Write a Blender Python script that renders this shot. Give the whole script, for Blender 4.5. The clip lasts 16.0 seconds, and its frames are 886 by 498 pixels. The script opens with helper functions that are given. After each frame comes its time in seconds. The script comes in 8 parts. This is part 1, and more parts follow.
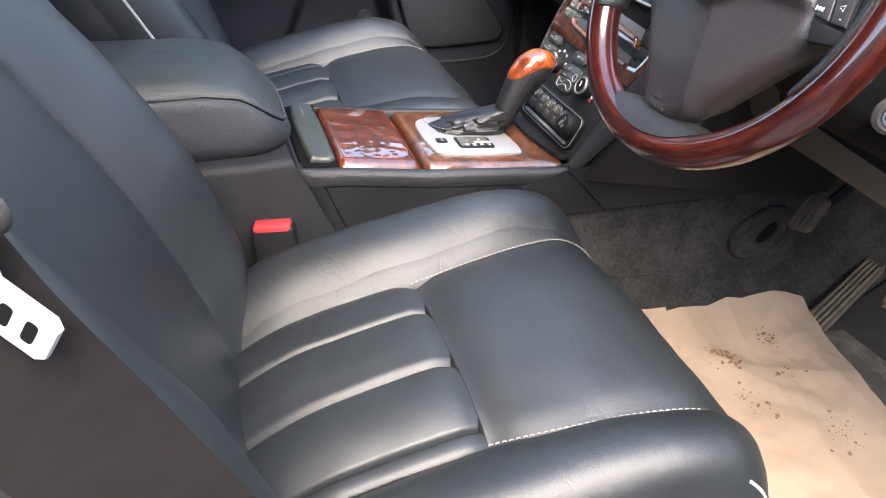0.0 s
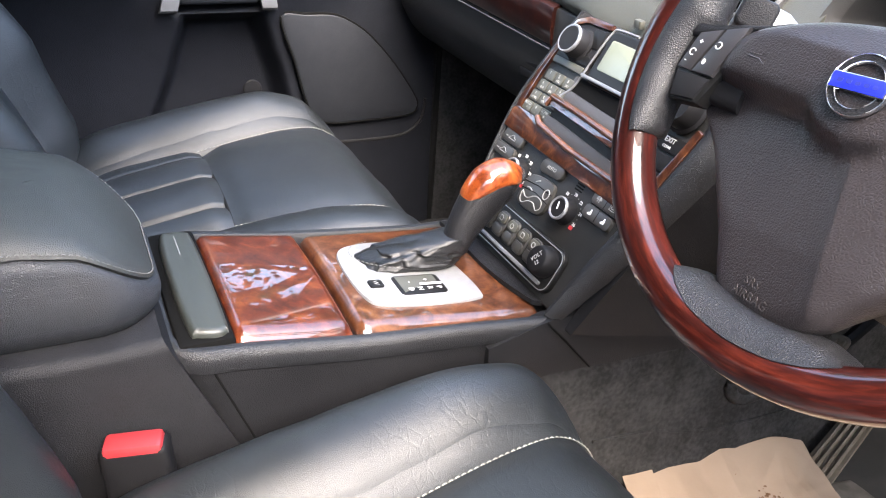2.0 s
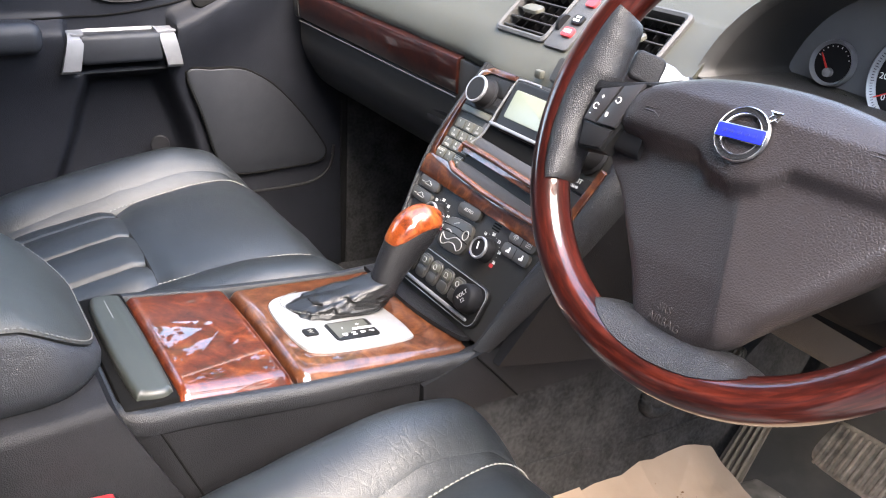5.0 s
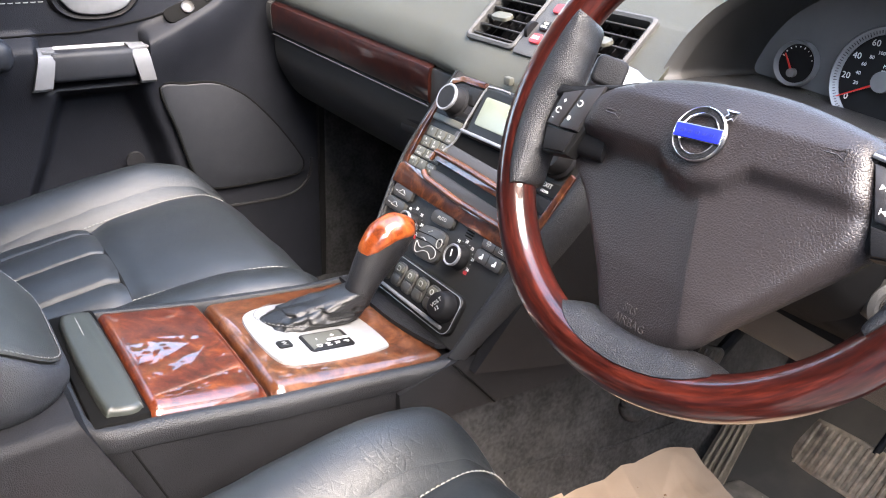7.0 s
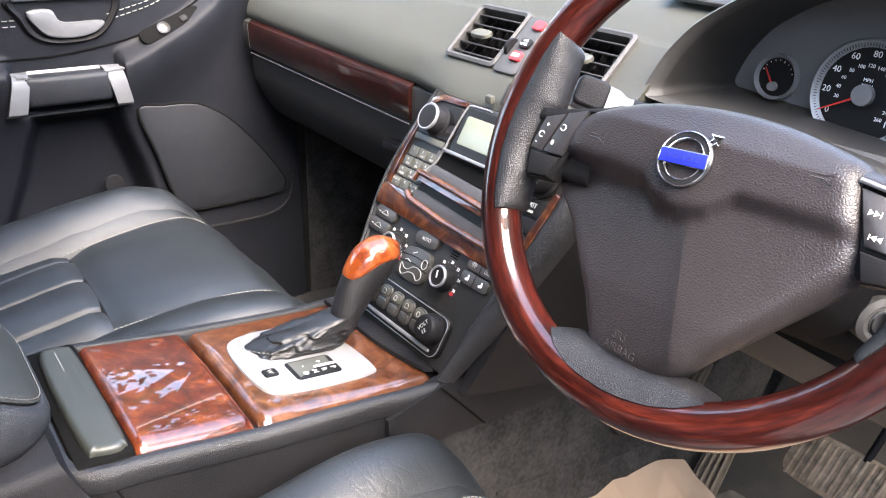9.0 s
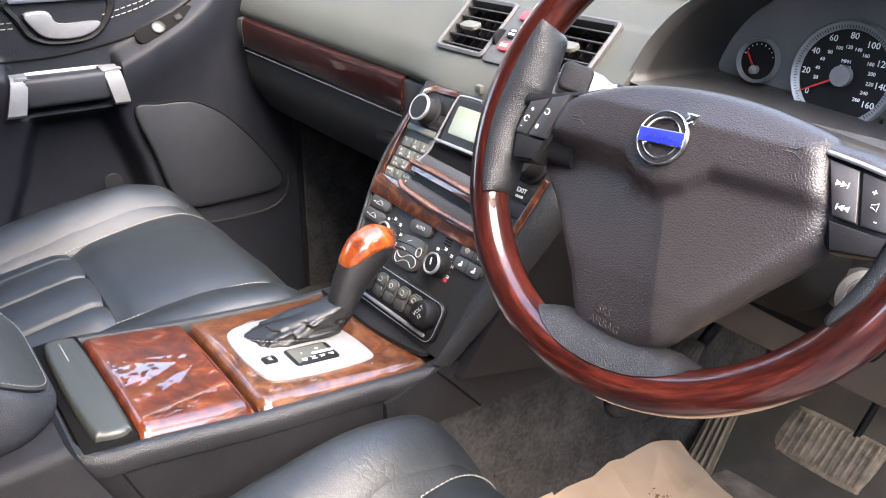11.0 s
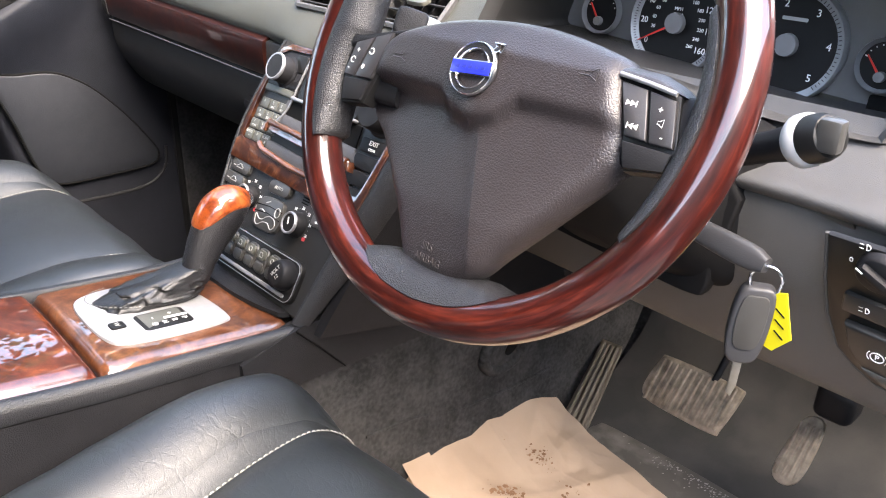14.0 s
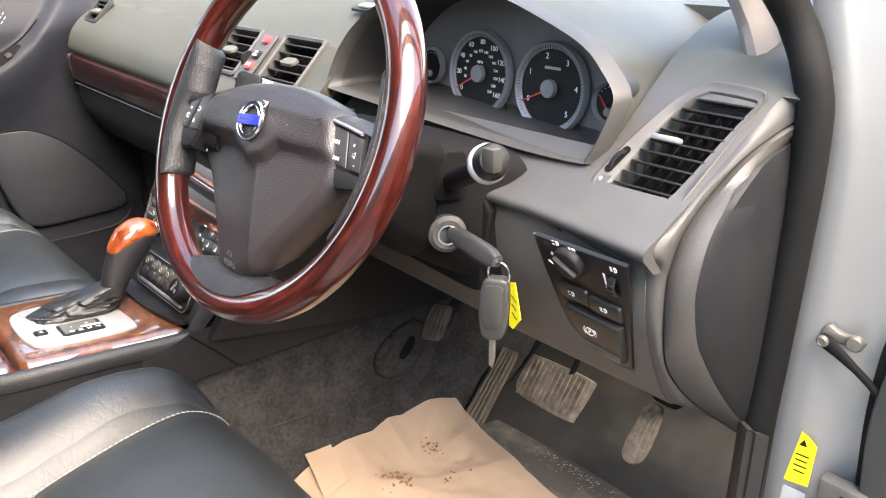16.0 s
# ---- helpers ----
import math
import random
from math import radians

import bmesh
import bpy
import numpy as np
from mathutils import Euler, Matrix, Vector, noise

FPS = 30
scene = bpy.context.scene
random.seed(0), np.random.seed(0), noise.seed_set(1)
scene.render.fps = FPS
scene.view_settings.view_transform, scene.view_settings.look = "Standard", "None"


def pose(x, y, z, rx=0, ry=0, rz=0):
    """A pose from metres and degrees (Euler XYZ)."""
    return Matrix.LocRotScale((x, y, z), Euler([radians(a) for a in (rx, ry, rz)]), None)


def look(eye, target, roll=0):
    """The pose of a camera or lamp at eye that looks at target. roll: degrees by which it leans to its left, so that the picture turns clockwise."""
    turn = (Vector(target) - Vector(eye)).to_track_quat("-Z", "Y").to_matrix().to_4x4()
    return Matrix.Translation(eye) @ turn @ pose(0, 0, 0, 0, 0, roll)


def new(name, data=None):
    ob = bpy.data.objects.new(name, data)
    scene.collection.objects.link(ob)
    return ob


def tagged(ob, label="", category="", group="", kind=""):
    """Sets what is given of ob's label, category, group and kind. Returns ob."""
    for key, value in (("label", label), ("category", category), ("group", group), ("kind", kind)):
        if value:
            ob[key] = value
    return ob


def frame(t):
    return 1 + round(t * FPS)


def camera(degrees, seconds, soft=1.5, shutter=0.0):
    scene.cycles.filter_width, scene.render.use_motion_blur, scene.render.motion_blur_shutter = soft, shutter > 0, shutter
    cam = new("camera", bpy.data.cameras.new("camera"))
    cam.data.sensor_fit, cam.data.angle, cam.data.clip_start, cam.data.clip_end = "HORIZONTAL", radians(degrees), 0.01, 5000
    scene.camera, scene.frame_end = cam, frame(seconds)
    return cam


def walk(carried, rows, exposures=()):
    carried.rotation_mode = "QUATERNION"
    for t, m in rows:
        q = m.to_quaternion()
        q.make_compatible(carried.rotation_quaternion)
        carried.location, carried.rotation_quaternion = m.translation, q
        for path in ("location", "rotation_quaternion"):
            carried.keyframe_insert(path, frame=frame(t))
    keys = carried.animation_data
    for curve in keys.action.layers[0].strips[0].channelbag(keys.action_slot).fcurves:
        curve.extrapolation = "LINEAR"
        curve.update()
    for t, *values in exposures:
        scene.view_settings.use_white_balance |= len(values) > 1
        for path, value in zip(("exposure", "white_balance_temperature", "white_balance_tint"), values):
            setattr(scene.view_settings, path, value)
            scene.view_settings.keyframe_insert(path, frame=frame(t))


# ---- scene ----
cam = camera(58.7, 16.0, 1.1)
PATH = [
    (0, (1.0232, -0.4597, 0.7805), (0.2157, -0.2042, 0.2488), 0.40),
    (0.5, (0.9097, -0.4418, 0.7886), (0.1123, -0.1142, 0.2818), 1.29),
    (1, (0.7904, -0.3986, 0.7681), (-0.0106, -0.0580, 0.2758), 4.03),
    (1.5, (0.7124, -0.3967, 0.7492), (-0.0989, -0.0781, 0.2592), 3.62),
    (2, (0.6860, -0.4155, 0.7495), (-0.0887, -0.0100, 0.2644), 4.30),
    (2.5, (0.6802, -0.4399, 0.7520), (-0.0670, 0.0206, 0.2729), 4.94),
    (3, (0.6877, -0.4484, 0.7534), (-0.0460, 0.0446, 0.2858), 5.05),
    (3.5, (0.6949, -0.4503, 0.7595), (-0.0321, 0.0603, 0.3002), 4.81),
    (4, (0.7000, -0.4578, 0.7673), (-0.0287, 0.0586, 0.3176), 4.51),
    (6.5, (0.7040, -0.4512, 0.7798), (-0.0286, 0.0782, 0.3519), 3.52),
    (7, (0.7128, -0.4437, 0.7747), (-0.0169, 0.0920, 0.3497), 3.04),
    (7.5, (0.7125, -0.4446, 0.7784), (-0.0140, 0.0964, 0.3548), 2.66),
    (8, (0.7084, -0.4409, 0.7838), (-0.0162, 0.1056, 0.3639), 2.47),
    (8.5, (0.7036, -0.4343, 0.7854), (-0.0191, 0.1166, 0.3681), 2.19),
    (9, (0.6998, -0.4362, 0.7871), (-0.0211, 0.1173, 0.3698), 2.00),
    (9.5, (0.7048, -0.4333, 0.7808), (-0.0150, 0.1198, 0.3615), 1.70),
    (12, (0.7277, -0.4493, 0.7916), (0.0080, 0.1041, 0.3724), 0.50),
    (12.5, (0.7275, -0.4484, 0.7954), (0.0083, 0.1084, 0.3798), 0.51),
    (13, (0.7264, -0.4531, 0.7972), (0.0144, 0.1149, 0.3845), 0.85),
    (13.5, (0.7401, -0.4493, 0.7745), (0.0367, 0.1281, 0.3598), 1.09),
    (14, (0.7783, -0.3939, 0.7495), (0.1265, 0.2305, 0.3190), 1.63),
    (14.5, (0.8525, -0.3873, 0.7531), (0.2229, 0.2580, 0.3205), 2.72),
    (15, (0.9948, -0.3713, 0.7675), (0.3454, 0.2597, 0.3430), 2.24),
    (15.5, (1.0672, -0.3704, 0.7992), (0.3867, 0.2351, 0.3864), 0.00),
    (16, (1.0598, -0.3478, 0.7978), (0.3637, 0.2571, 0.4111), -1.26),
]
walk(cam, [(t, look(eye, target, roll)) for t, eye, target, roll in PATH], [(0, 3.8, 7500, 12), (1, 3.94, 7500, 12), (3, 4.18, 7550, 12), (8, 4.2, 7650, 13), (14, 4.2, 7850, 13), (16, 4.1, 8300, 12)])

# ---------------------------------------------------------------- light
world = bpy.data.worlds.new("world")
scene.world = world
world.use_nodes = True
wn = world.node_tree
sky = wn.nodes.new("ShaderNodeTexSky")
sky.sky_type = "NISHITA"
sky.sun_disc = False
SUN_ELEV, SUN_ROT = radians(54), radians(96)
sky.sun_elevation, sky.sun_rotation = SUN_ELEV, SUN_ROT
sky.dust_density = 1.3
wn.links.new(sky.outputs[0], wn.nodes["Background"].inputs[0])
wn.nodes["Background"].inputs[1].default_value = 0.15
sun = new("sun", bpy.data.lights.new("sun", "SUN"))
sun.data.energy, sun.data.angle, sun.data.color = 0.95, radians(52), (1, 0.975, 0.95)
sun.matrix_world = look((math.sin(SUN_ROT) * math.cos(SUN_ELEV), math.cos(SUN_ROT) * math.cos(SUN_ELEV), math.sin(SUN_ELEV)), (0, 0, 0))


# ---------------------------------------------------------------- materials
def material(name, col, rough=0.5, col2=None, scale=30.0, detail=6.0, bump=0.0, bscale=400.0, kind="noise", metal=0.0, coat=0.0, spec=0.5,
             stretch=(1, 1, 1), emit=0.0, rvar=0.1, crease=0.0, cscale=18.0, lo=0.35, hi=0.65):
    m = bpy.data.materials.new(name)
    m.use_nodes = True
    nt = m.node_tree
    b = nt.nodes["Principled BSDF"]
    N, L = nt.nodes.new, nt.links.new
    tc = N("ShaderNodeTexCoord")
    mp = N("ShaderNodeMapping")
    mp.inputs["Scale"].default_value = stretch
    L(tc.outputs["Object"], mp.inputs[0])
    n1 = N("ShaderNodeTexNoise")
    n1.inputs["Scale"].default_value, n1.inputs["Detail"].default_value = scale, detail
    L(mp.outputs[0], n1.inputs["Vector"])
    n2 = N("ShaderNodeTexNoise")
    n2.inputs["Scale"].default_value, n2.inputs["Detail"].default_value = scale / 6, 3
    L(mp.outputs[0], n2.inputs["Vector"])
    mixf = N("ShaderNodeMath")
    mixf.operation = "ADD"
    mixf.use_clamp = True
    hal = N("ShaderNodeMath")
    hal.operation = "MULTIPLY"
    hal.inputs[1].default_value = 0.5
    L(n1.outputs[0], mixf.inputs[0])
    L(n2.outputs[0], mixf.inputs[1])
    L(mixf.outputs[0], hal.inputs[0])
    hal.use_clamp = False
    mixf.use_clamp = False
    ramp = N("ShaderNodeValToRGB")
    ramp.color_ramp.elements[0].position, ramp.color_ramp.elements[1].position = lo, hi
    c2 = col2 or tuple(v * 1.25 for v in col)
    ramp.color_ramp.elements[0].color, ramp.color_ramp.elements[1].color = (*col, 1), (*c2, 1)
    L(hal.outputs[0], ramp.inputs[0])
    L(ramp.outputs[0], b.inputs["Base Color"])
    rr = N("ShaderNodeMapRange")
    rr.inputs[3].default_value, rr.inputs[4].default_value = max(rough - rvar, 0.02), min(rough + rvar, 1)
    L(n2.outputs[0], rr.inputs[0])
    L(rr.outputs[0], b.inputs["Roughness"])
    b.inputs["Metallic"].default_value, b.inputs["Specular IOR Level"].default_value = metal, spec
    b.inputs["Coat Weight"].default_value, b.inputs["Coat Roughness"].default_value = coat, 0.04
    last = None
    if bump:
        if kind == "grain":
            t = N("ShaderNodeTexVoronoi")
            t.inputs["Scale"].default_value = bscale
            o = t.outputs["Distance"]
            # colour also darkens between the cells, standing for shade in the grain
            gm = N("ShaderNodeMapRange")
            gm.inputs[1].default_value, gm.inputs[2].default_value, gm.inputs[3].default_value, gm.inputs[4].default_value = 0.1, 0.75, 1.2, 0.55
            L(o, gm.inputs[0])
            gx = N("ShaderNodeMix")
            gx.data_type, gx.blend_type = "RGBA", "MULTIPLY"
            gx.inputs["Factor"].default_value = 0.6
            L(ramp.outputs[0], gx.inputs[6])
            L(gm.outputs[0], gx.inputs[7])
            L(gx.outputs[2], b.inputs["Base Color"])
        elif kind == "cell":
            # leather grain: uneven cells parted by narrow furrows
            wob = N("ShaderNodeTexNoise")
            wob.inputs["Scale"].default_value, wob.inputs["Detail"].default_value = bscale * 0.5, 2
            L(mp.outputs[0], wob.inputs["Vector"])
            wm = N("ShaderNodeMix")
            wm.data_type, wm.blend_type = "RGBA", "LINEAR_LIGHT"
            wm.inputs["Factor"].default_value = 0.35 / bscale
            L(mp.outputs[0], wm.inputs[6])
            L(wob.outputs["Color"], wm.inputs[7])
            t = N("ShaderNodeTexVoronoi")
            t.feature = "DISTANCE_TO_EDGE"
            t.inputs["Scale"].default_value = bscale
            L(wm.outputs[2], t.inputs["Vector"])
            gm = N("ShaderNodeMapRange")
            gm.interpolation_type = "SMOOTHSTEP"
            gm.inputs[1].default_value, gm.inputs[2].default_value, gm.inputs[3].default_value, gm.inputs[4].default_value = 0.0, 0.3, 0.0, 1.0
            L(t.outputs["Distance"], gm.inputs[0])
            o = gm.outputs[0]
        else:
            t = N("ShaderNodeTexNoise")
            t.inputs["Scale"].default_value, t.inputs["Detail"].default_value = bscale, 3
            o = t.outputs[0]
        if kind != "cell":
            L(mp.outputs[0], t.inputs["Vector"])
        bp = N("ShaderNodeBump")
        bp.inputs["Strength"].default_value, bp.inputs["Distance"].default_value = bump, 0.0008 if kind != "cell" else 0.0005
        L(o, bp.inputs["Height"])
        last = bp
    if crease:
        # wrinkles: a bent net of fine furrows that comes and goes in patches
        wob = N("ShaderNodeTexNoise")
        wob.inputs["Scale"].default_value, wob.inputs["Detail"].default_value = cscale * 0.6, 4
        L(mp.outputs[0], wob.inputs["Vector"])
        wm = N("ShaderNodeMix")
        wm.data_type, wm.blend_type = "RGBA", "LINEAR_LIGHT"
        wm.inputs["Factor"].default_value = 0.7 / cscale
        L(mp.outputs[0], wm.inputs[6])
        L(wob.outputs["Color"], wm.inputs[7])
        sm = N("ShaderNodeMapping")
        sm.inputs["Scale"].default_value = (0.55, 1.7, 1.0)
        L(wm.outputs[2], sm.inputs[0])
        t = N("ShaderNodeTexVoronoi")
        t.feature = "DISTANCE_TO_EDGE"
        t.inputs["Scale"].default_value = cscale
        L(sm.outputs[0], t.inputs["Vector"])
        mr = N("ShaderNodeMapRange")
        mr.interpolation_type = "SMOOTHSTEP"
        mr.inputs[1].default_value, mr.inputs[2].default_value, mr.inputs[3].default_value, mr.inputs[4].default_value = 0.0, 0.09, 1.0, 0.0
        L(t.outputs["Distance"], mr.inputs[0])
        patch = N("ShaderNodeTexNoise")
        patch.inputs["Scale"].default_value, patch.inputs["Detail"].default_value = 11, 3
        L(mp.outputs[0], patch.inputs["Vector"])
        pr = N("ShaderNodeMapRange")
        pr.inputs[1].default_value, pr.inputs[2].default_value = 0.42, 0.68
        L(patch.outputs[0], pr.inputs[0])
        mu = N("ShaderNodeMath")
        mu.operation = "MULTIPLY"
        L(mr.outputs[0], mu.inputs[0])
        L(pr.outputs[0], mu.inputs[1])
        bp = N("ShaderNodeBump")
        bp.invert = True
        bp.inputs["Strength"].default_value, bp.inputs["Distance"].default_value = crease, 0.0016
        L(mu.outputs[0], bp.inputs["Height"])
        if last:
            L(last.outputs[0], bp.inputs["Normal"])
        last = bp
    if last:
        L(last.outputs[0], b.inputs["Normal"])
    if emit:
        b.inputs["Emission Color"].default_value, b.inputs["Emission Strength"].default_value = (*c2, 1), emit
    return m


def burl(name, dark, mid, light, scale=14.0, stretch=(1, 1, 1)):
    """Lacquered burr wood: swirling figure under a clear coat."""
    m = bpy.data.materials.new(name)
    m.use_nodes = True
    nt = m.node_tree
    b = nt.nodes["Principled BSDF"]
    N, L = nt.nodes.new, nt.links.new
    tc, mp = N("ShaderNodeTexCoord"), N("ShaderNodeMapping")
    mp.inputs["Scale"].default_value = stretch
    L(tc.outputs["Object"], mp.inputs[0])
    n1, n2 = N("ShaderNodeTexNoise"), N("ShaderNodeTexNoise")
    n1.inputs["Scale"].default_value, n1.inputs["Detail"].default_value, n1.inputs["Distortion"].default_value = scale, 8, 2.2
    n2.inputs["Scale"].default_value, n2.inputs["Detail"].default_value, n2.inputs["Distortion"].default_value = scale * 9, 4, 0.6
    for n in (n1, n2):
        L(mp.outputs[0], n.inputs["Vector"])
    mx = N("ShaderNodeMix")
    mx.inputs["Factor"].default_value = 0.25
    L(n1.outputs[0], mx.inputs[2])
    L(n2.outputs[0], mx.inputs[3])
    ramp = N("ShaderNodeValToRGB")
    e = ramp.color_ramp.elements
    e[0].position, e[1].position = 0.33, 0.68
    e[0].color, e[1].color = (*dark, 1), (*light, 1)
    k = e.new(0.5)
    k.color = (*mid, 1)
    L(mx.outputs[0], ramp.inputs[0])
    L(ramp.outputs[0], b.inputs["Base Color"])
    b.inputs["Roughness"].default_value, b.inputs["Specular IOR Level"].default_value = 0.35, 0.2
    b.inputs["Coat Weight"].default_value, b.inputs["Coat Roughness"].default_value, b.inputs["Coat IOR"].default_value = 1.0, 0.02, 1.65
    return m


def rim_wood():
    """Lacquered mahogany with fine dark streaks along the rim."""
    m = bpy.data.materials.new("mahogany_rim")
    m.use_nodes = True
    nt = m.node_tree
    b = nt.nodes["Principled BSDF"]
    N, L = nt.nodes.new, nt.links.new
    tc = N("ShaderNodeTexCoord")
    fac = []
    for sx, sy, sc in ((9.0, 90.0, 1.0), (60.0, 420.0, 1.0), (5.0, 14.0, 1.0)):
        mp, n = N("ShaderNodeMapping"), N("ShaderNodeTexNoise")
        mp.inputs["Scale"].default_value = (sx, sy, 1)
        n.inputs["Scale"].default_value, n.inputs["Detail"].default_value, n.inputs["Distortion"].default_value = sc, 4, 0.4
        L(tc.outputs["UV"], mp.inputs[0])
        L(mp.outputs[0], n.inputs["Vector"])
        fac.append(n.outputs[0])
    a, c = N("ShaderNodeMix"), N("ShaderNodeMix")
    a.inputs["Factor"].default_value, c.inputs["Factor"].default_value = 0.45, 0.3
    L(fac[0], a.inputs[2])
    L(fac[1], a.inputs[3])
    L(a.outputs[0], c.inputs[2])
    L(fac[2], c.inputs[3])
    ramp = N("ShaderNodeValToRGB")
    e = ramp.color_ramp.elements
    e[0].position, e[1].position = 0.4, 0.6
    e[0].color, e[1].color = (0.009, 0.0017, 0.0014, 1), (0.066, 0.0105, 0.0062, 1)
    e.new(0.5).color = (0.026, 0.0041, 0.0028, 1)
    L(c.outputs[0], ramp.inputs[0])
    L(ramp.outputs[0], b.inputs["Base Color"])
    b.inputs["Roughness"].default_value, b.inputs["Specular IOR Level"].default_value = 0.3, 0.2
    b.inputs["Coat Weight"].default_value, b.inputs["Coat Roughness"].default_value = 1.0, 0.02
    return m


LEATHER = material("black_leather", (0.0125, 0.0147, 0.0163), 0.37, (0.0172, 0.0202, 0.0224), 25, bump=0.25, bscale=900, kind="cell", crease=0.12, cscale=55, rvar=0.12, spec=0.5)
PLEAT = material("pleat_leather", (0.013, 0.0152, 0.0168), 0.38, (0.0178, 0.0207, 0.0229), 25, bump=0.25, bscale=900, kind="cell", crease=0.08, cscale=42, spec=0.5)
RIM_VINYL = material("rim_vinyl", (0.016, 0.0168, 0.019), 0.4, (0.021, 0.022, 0.0248), 40, bump=0.6, bscale=900, kind="grain", spec=0.45)
# armrest: sky blue on the side and olive reflection on top are base colour
PEBBLE = material("pebbled_leather", (0.022, 0.0242, 0.0285), 0.36, (0.028, 0.031, 0.0365), 30, bump=0.7, bscale=640, kind="cell", spec=0.6)
PEBBLE_TOP = material("pebbled_leather_top", (0.027, 0.0298, 0.0285), 0.42, (0.0345, 0.0378, 0.0362), 30, bump=0.45, bscale=700, kind="cell", spec=0.55)
GRAINED = material("grained_vinyl", (0.014, 0.0155, 0.0195), 0.42, (0.0195, 0.0216, 0.0262), 40, bump=0.36, bscale=1050, kind="grain", spec=0.32)
WHEEL_LEATHER = material("wheel_leather", (0.0105, 0.0106, 0.012), 0.36, (0.0145, 0.0147, 0.0165), 40, bump=0.5, bscale=620, kind="cell", spec=0.45)
HUB = material("hub_cover", (0.0188, 0.015, 0.0155), 0.38, (0.0232, 0.0188, 0.0194), 30, bump=0.36, bscale=480, kind="cell", spec=0.5)
PLASTIC = material("dark_plastic", (0.0085, 0.0085, 0.0095), 0.5, (0.0125, 0.0125, 0.0135), 60, bump=0.25, bscale=900, spec=0.12)
PANEL = material("console_plastic", (0.0125, 0.0128, 0.0145), 0.48, (0.018, 0.0183, 0.0203), 40, bump=0.4, bscale=900, kind="grain", spec=0.16)
DASH_TOP = material("dash_top_vinyl", (0.041, 0.0405, 0.031), 0.52, (0.0495, 0.049, 0.038), 12, bump=0.35, bscale=900, kind="cell")
MATTE = material("matte_black_plastic", (0.006, 0.006, 0.0065), 0.7, (0.009, 0.009, 0.0095), 40, bump=0.3, bscale=900, spec=0.06)
DASH_LOW = material("dash_lower_plastic", (0.0205, 0.02, 0.0195), 0.5, (0.0265, 0.0257, 0.025), 30, bump=0.4, bscale=900, spec=0.22)
DASH_MID = material("dash_grey_vinyl", (0.04, 0.0392, 0.0385), 0.5, (0.047, 0.0462, 0.0452), 30, bump=0.35, bscale=900, kind="cell")
KNEE = material("knee_panel_plastic", (0.06, 0.0562, 0.0525), 0.55, (0.071, 0.0665, 0.0625), 20, bump=0.35, bscale=900, kind="cell")
PIANO = material("black_gloss_plastic", (0.006, 0.006, 0.0062), 0.4, (0.009, 0.009, 0.0092), 60, bump=0.15, bscale=900, spec=0.25)
FACE = material("stack_face_plastic", (0.0135, 0.0135, 0.013), 0.42, (0.017, 0.017, 0.0165), 50, bump=0.25, bscale=1100, spec=0.4)
BUTTON = material("button_plastic", (0.031, 0.03, 0.028), 0.36, (0.038, 0.037, 0.035), 80, spec=0.5)
# near-black; also stands for shade where openings are drawn solid
RECESS = material("recess_black", (0.004, 0.004, 0.004), 0.8, spec=0.08)
SILVER = material("satin_silver", (0.2, 0.205, 0.215), 0.36, (0.25, 0.255, 0.265), 60, metal=0.4)
PLATE = material("silver_paint", (0.27, 0.275, 0.283), 0.38, (0.32, 0.325, 0.333), 120, metal=0.3, bump=0.1, bscale=2000)
CHROME = material("chrome", (0.75, 0.75, 0.76), 0.12, metal=1.0, rvar=0.03)
WOOD = burl("burr_walnut_red", (0.03, 0.0052, 0.0024), (0.085, 0.0165, 0.0066), (0.18, 0.043, 0.0135), 20)
WOOD_BROWN = burl("burr_walnut_brown", (0.028, 0.0078, 0.0036), (0.08, 0.026, 0.0105), (0.15, 0.056, 0.023), 26)
WOOD_BAND = burl("burr_walnut_band", (0.014, 0.0032, 0.0018), (0.042, 0.0115, 0.005), (0.12, 0.04, 0.014), 30)
WOOD_DARK = burl("burr_walnut_dark", (0.007, 0.0016, 0.0012), (0.017, 0.0038, 0.0026), (0.034, 0.0088, 0.005), 22)
WOOD_KNOB = burl("burr_walnut_amber", (0.07, 0.0105, 0.0028), (0.24, 0.047, 0.0095), (0.4, 0.115, 0.024), 34)
MAHOGANY = rim_wood()
PIPING = material("pale_piping", (0.34, 0.34, 0.31), 0.5)
THREAD = material("pale_thread", (0.22, 0.22, 0.2), 0.7)
CARPET = material("dark_carpet", (0.02, 0.0197, 0.02), 0.95, (0.05, 0.0495, 0.05), 160, bump=1.0, bscale=1500, spec=0.06, lo=0.38, hi=0.7)
RUBBER = material("dirty_rubber", (0.019, 0.0188, 0.0185), 0.75, (0.062, 0.058, 0.053), 9, bump=0.4, bscale=400, lo=0.48, hi=0.74, spec=0.25)
PEDAL = material("dusty_pedal_rubber", (0.1, 0.076, 0.053), 0.85, (0.36, 0.28, 0.2), 80, bump=0.6, bscale=300)
DUSTY = material("dusty_rubber", (0.04, 0.034, 0.027), 0.85, (0.115, 0.094, 0.07), 40, bump=0.4, bscale=300)
PAPER = material("kraft_paper", (0.25, 0.182, 0.131), 0.85, (0.31, 0.232, 0.171), 14, bump=0.3, bscale=220, spec=0.2)
STAIN = material("brown_stain", (0.1, 0.05, 0.025), 0.85, (0.21, 0.12, 0.068), 90, spec=0.2)
RED = material("red_plastic", (0.34, 0.025, 0.03), 0.4, (0.4, 0.035, 0.04), 60)
BLUE = material("blue_enamel", (0.01, 0.02, 0.45), 0.3, (0.015, 0.03, 0.5), 60)
WHITE = material("white_marking", (0.7, 0.7, 0.68), 0.5)
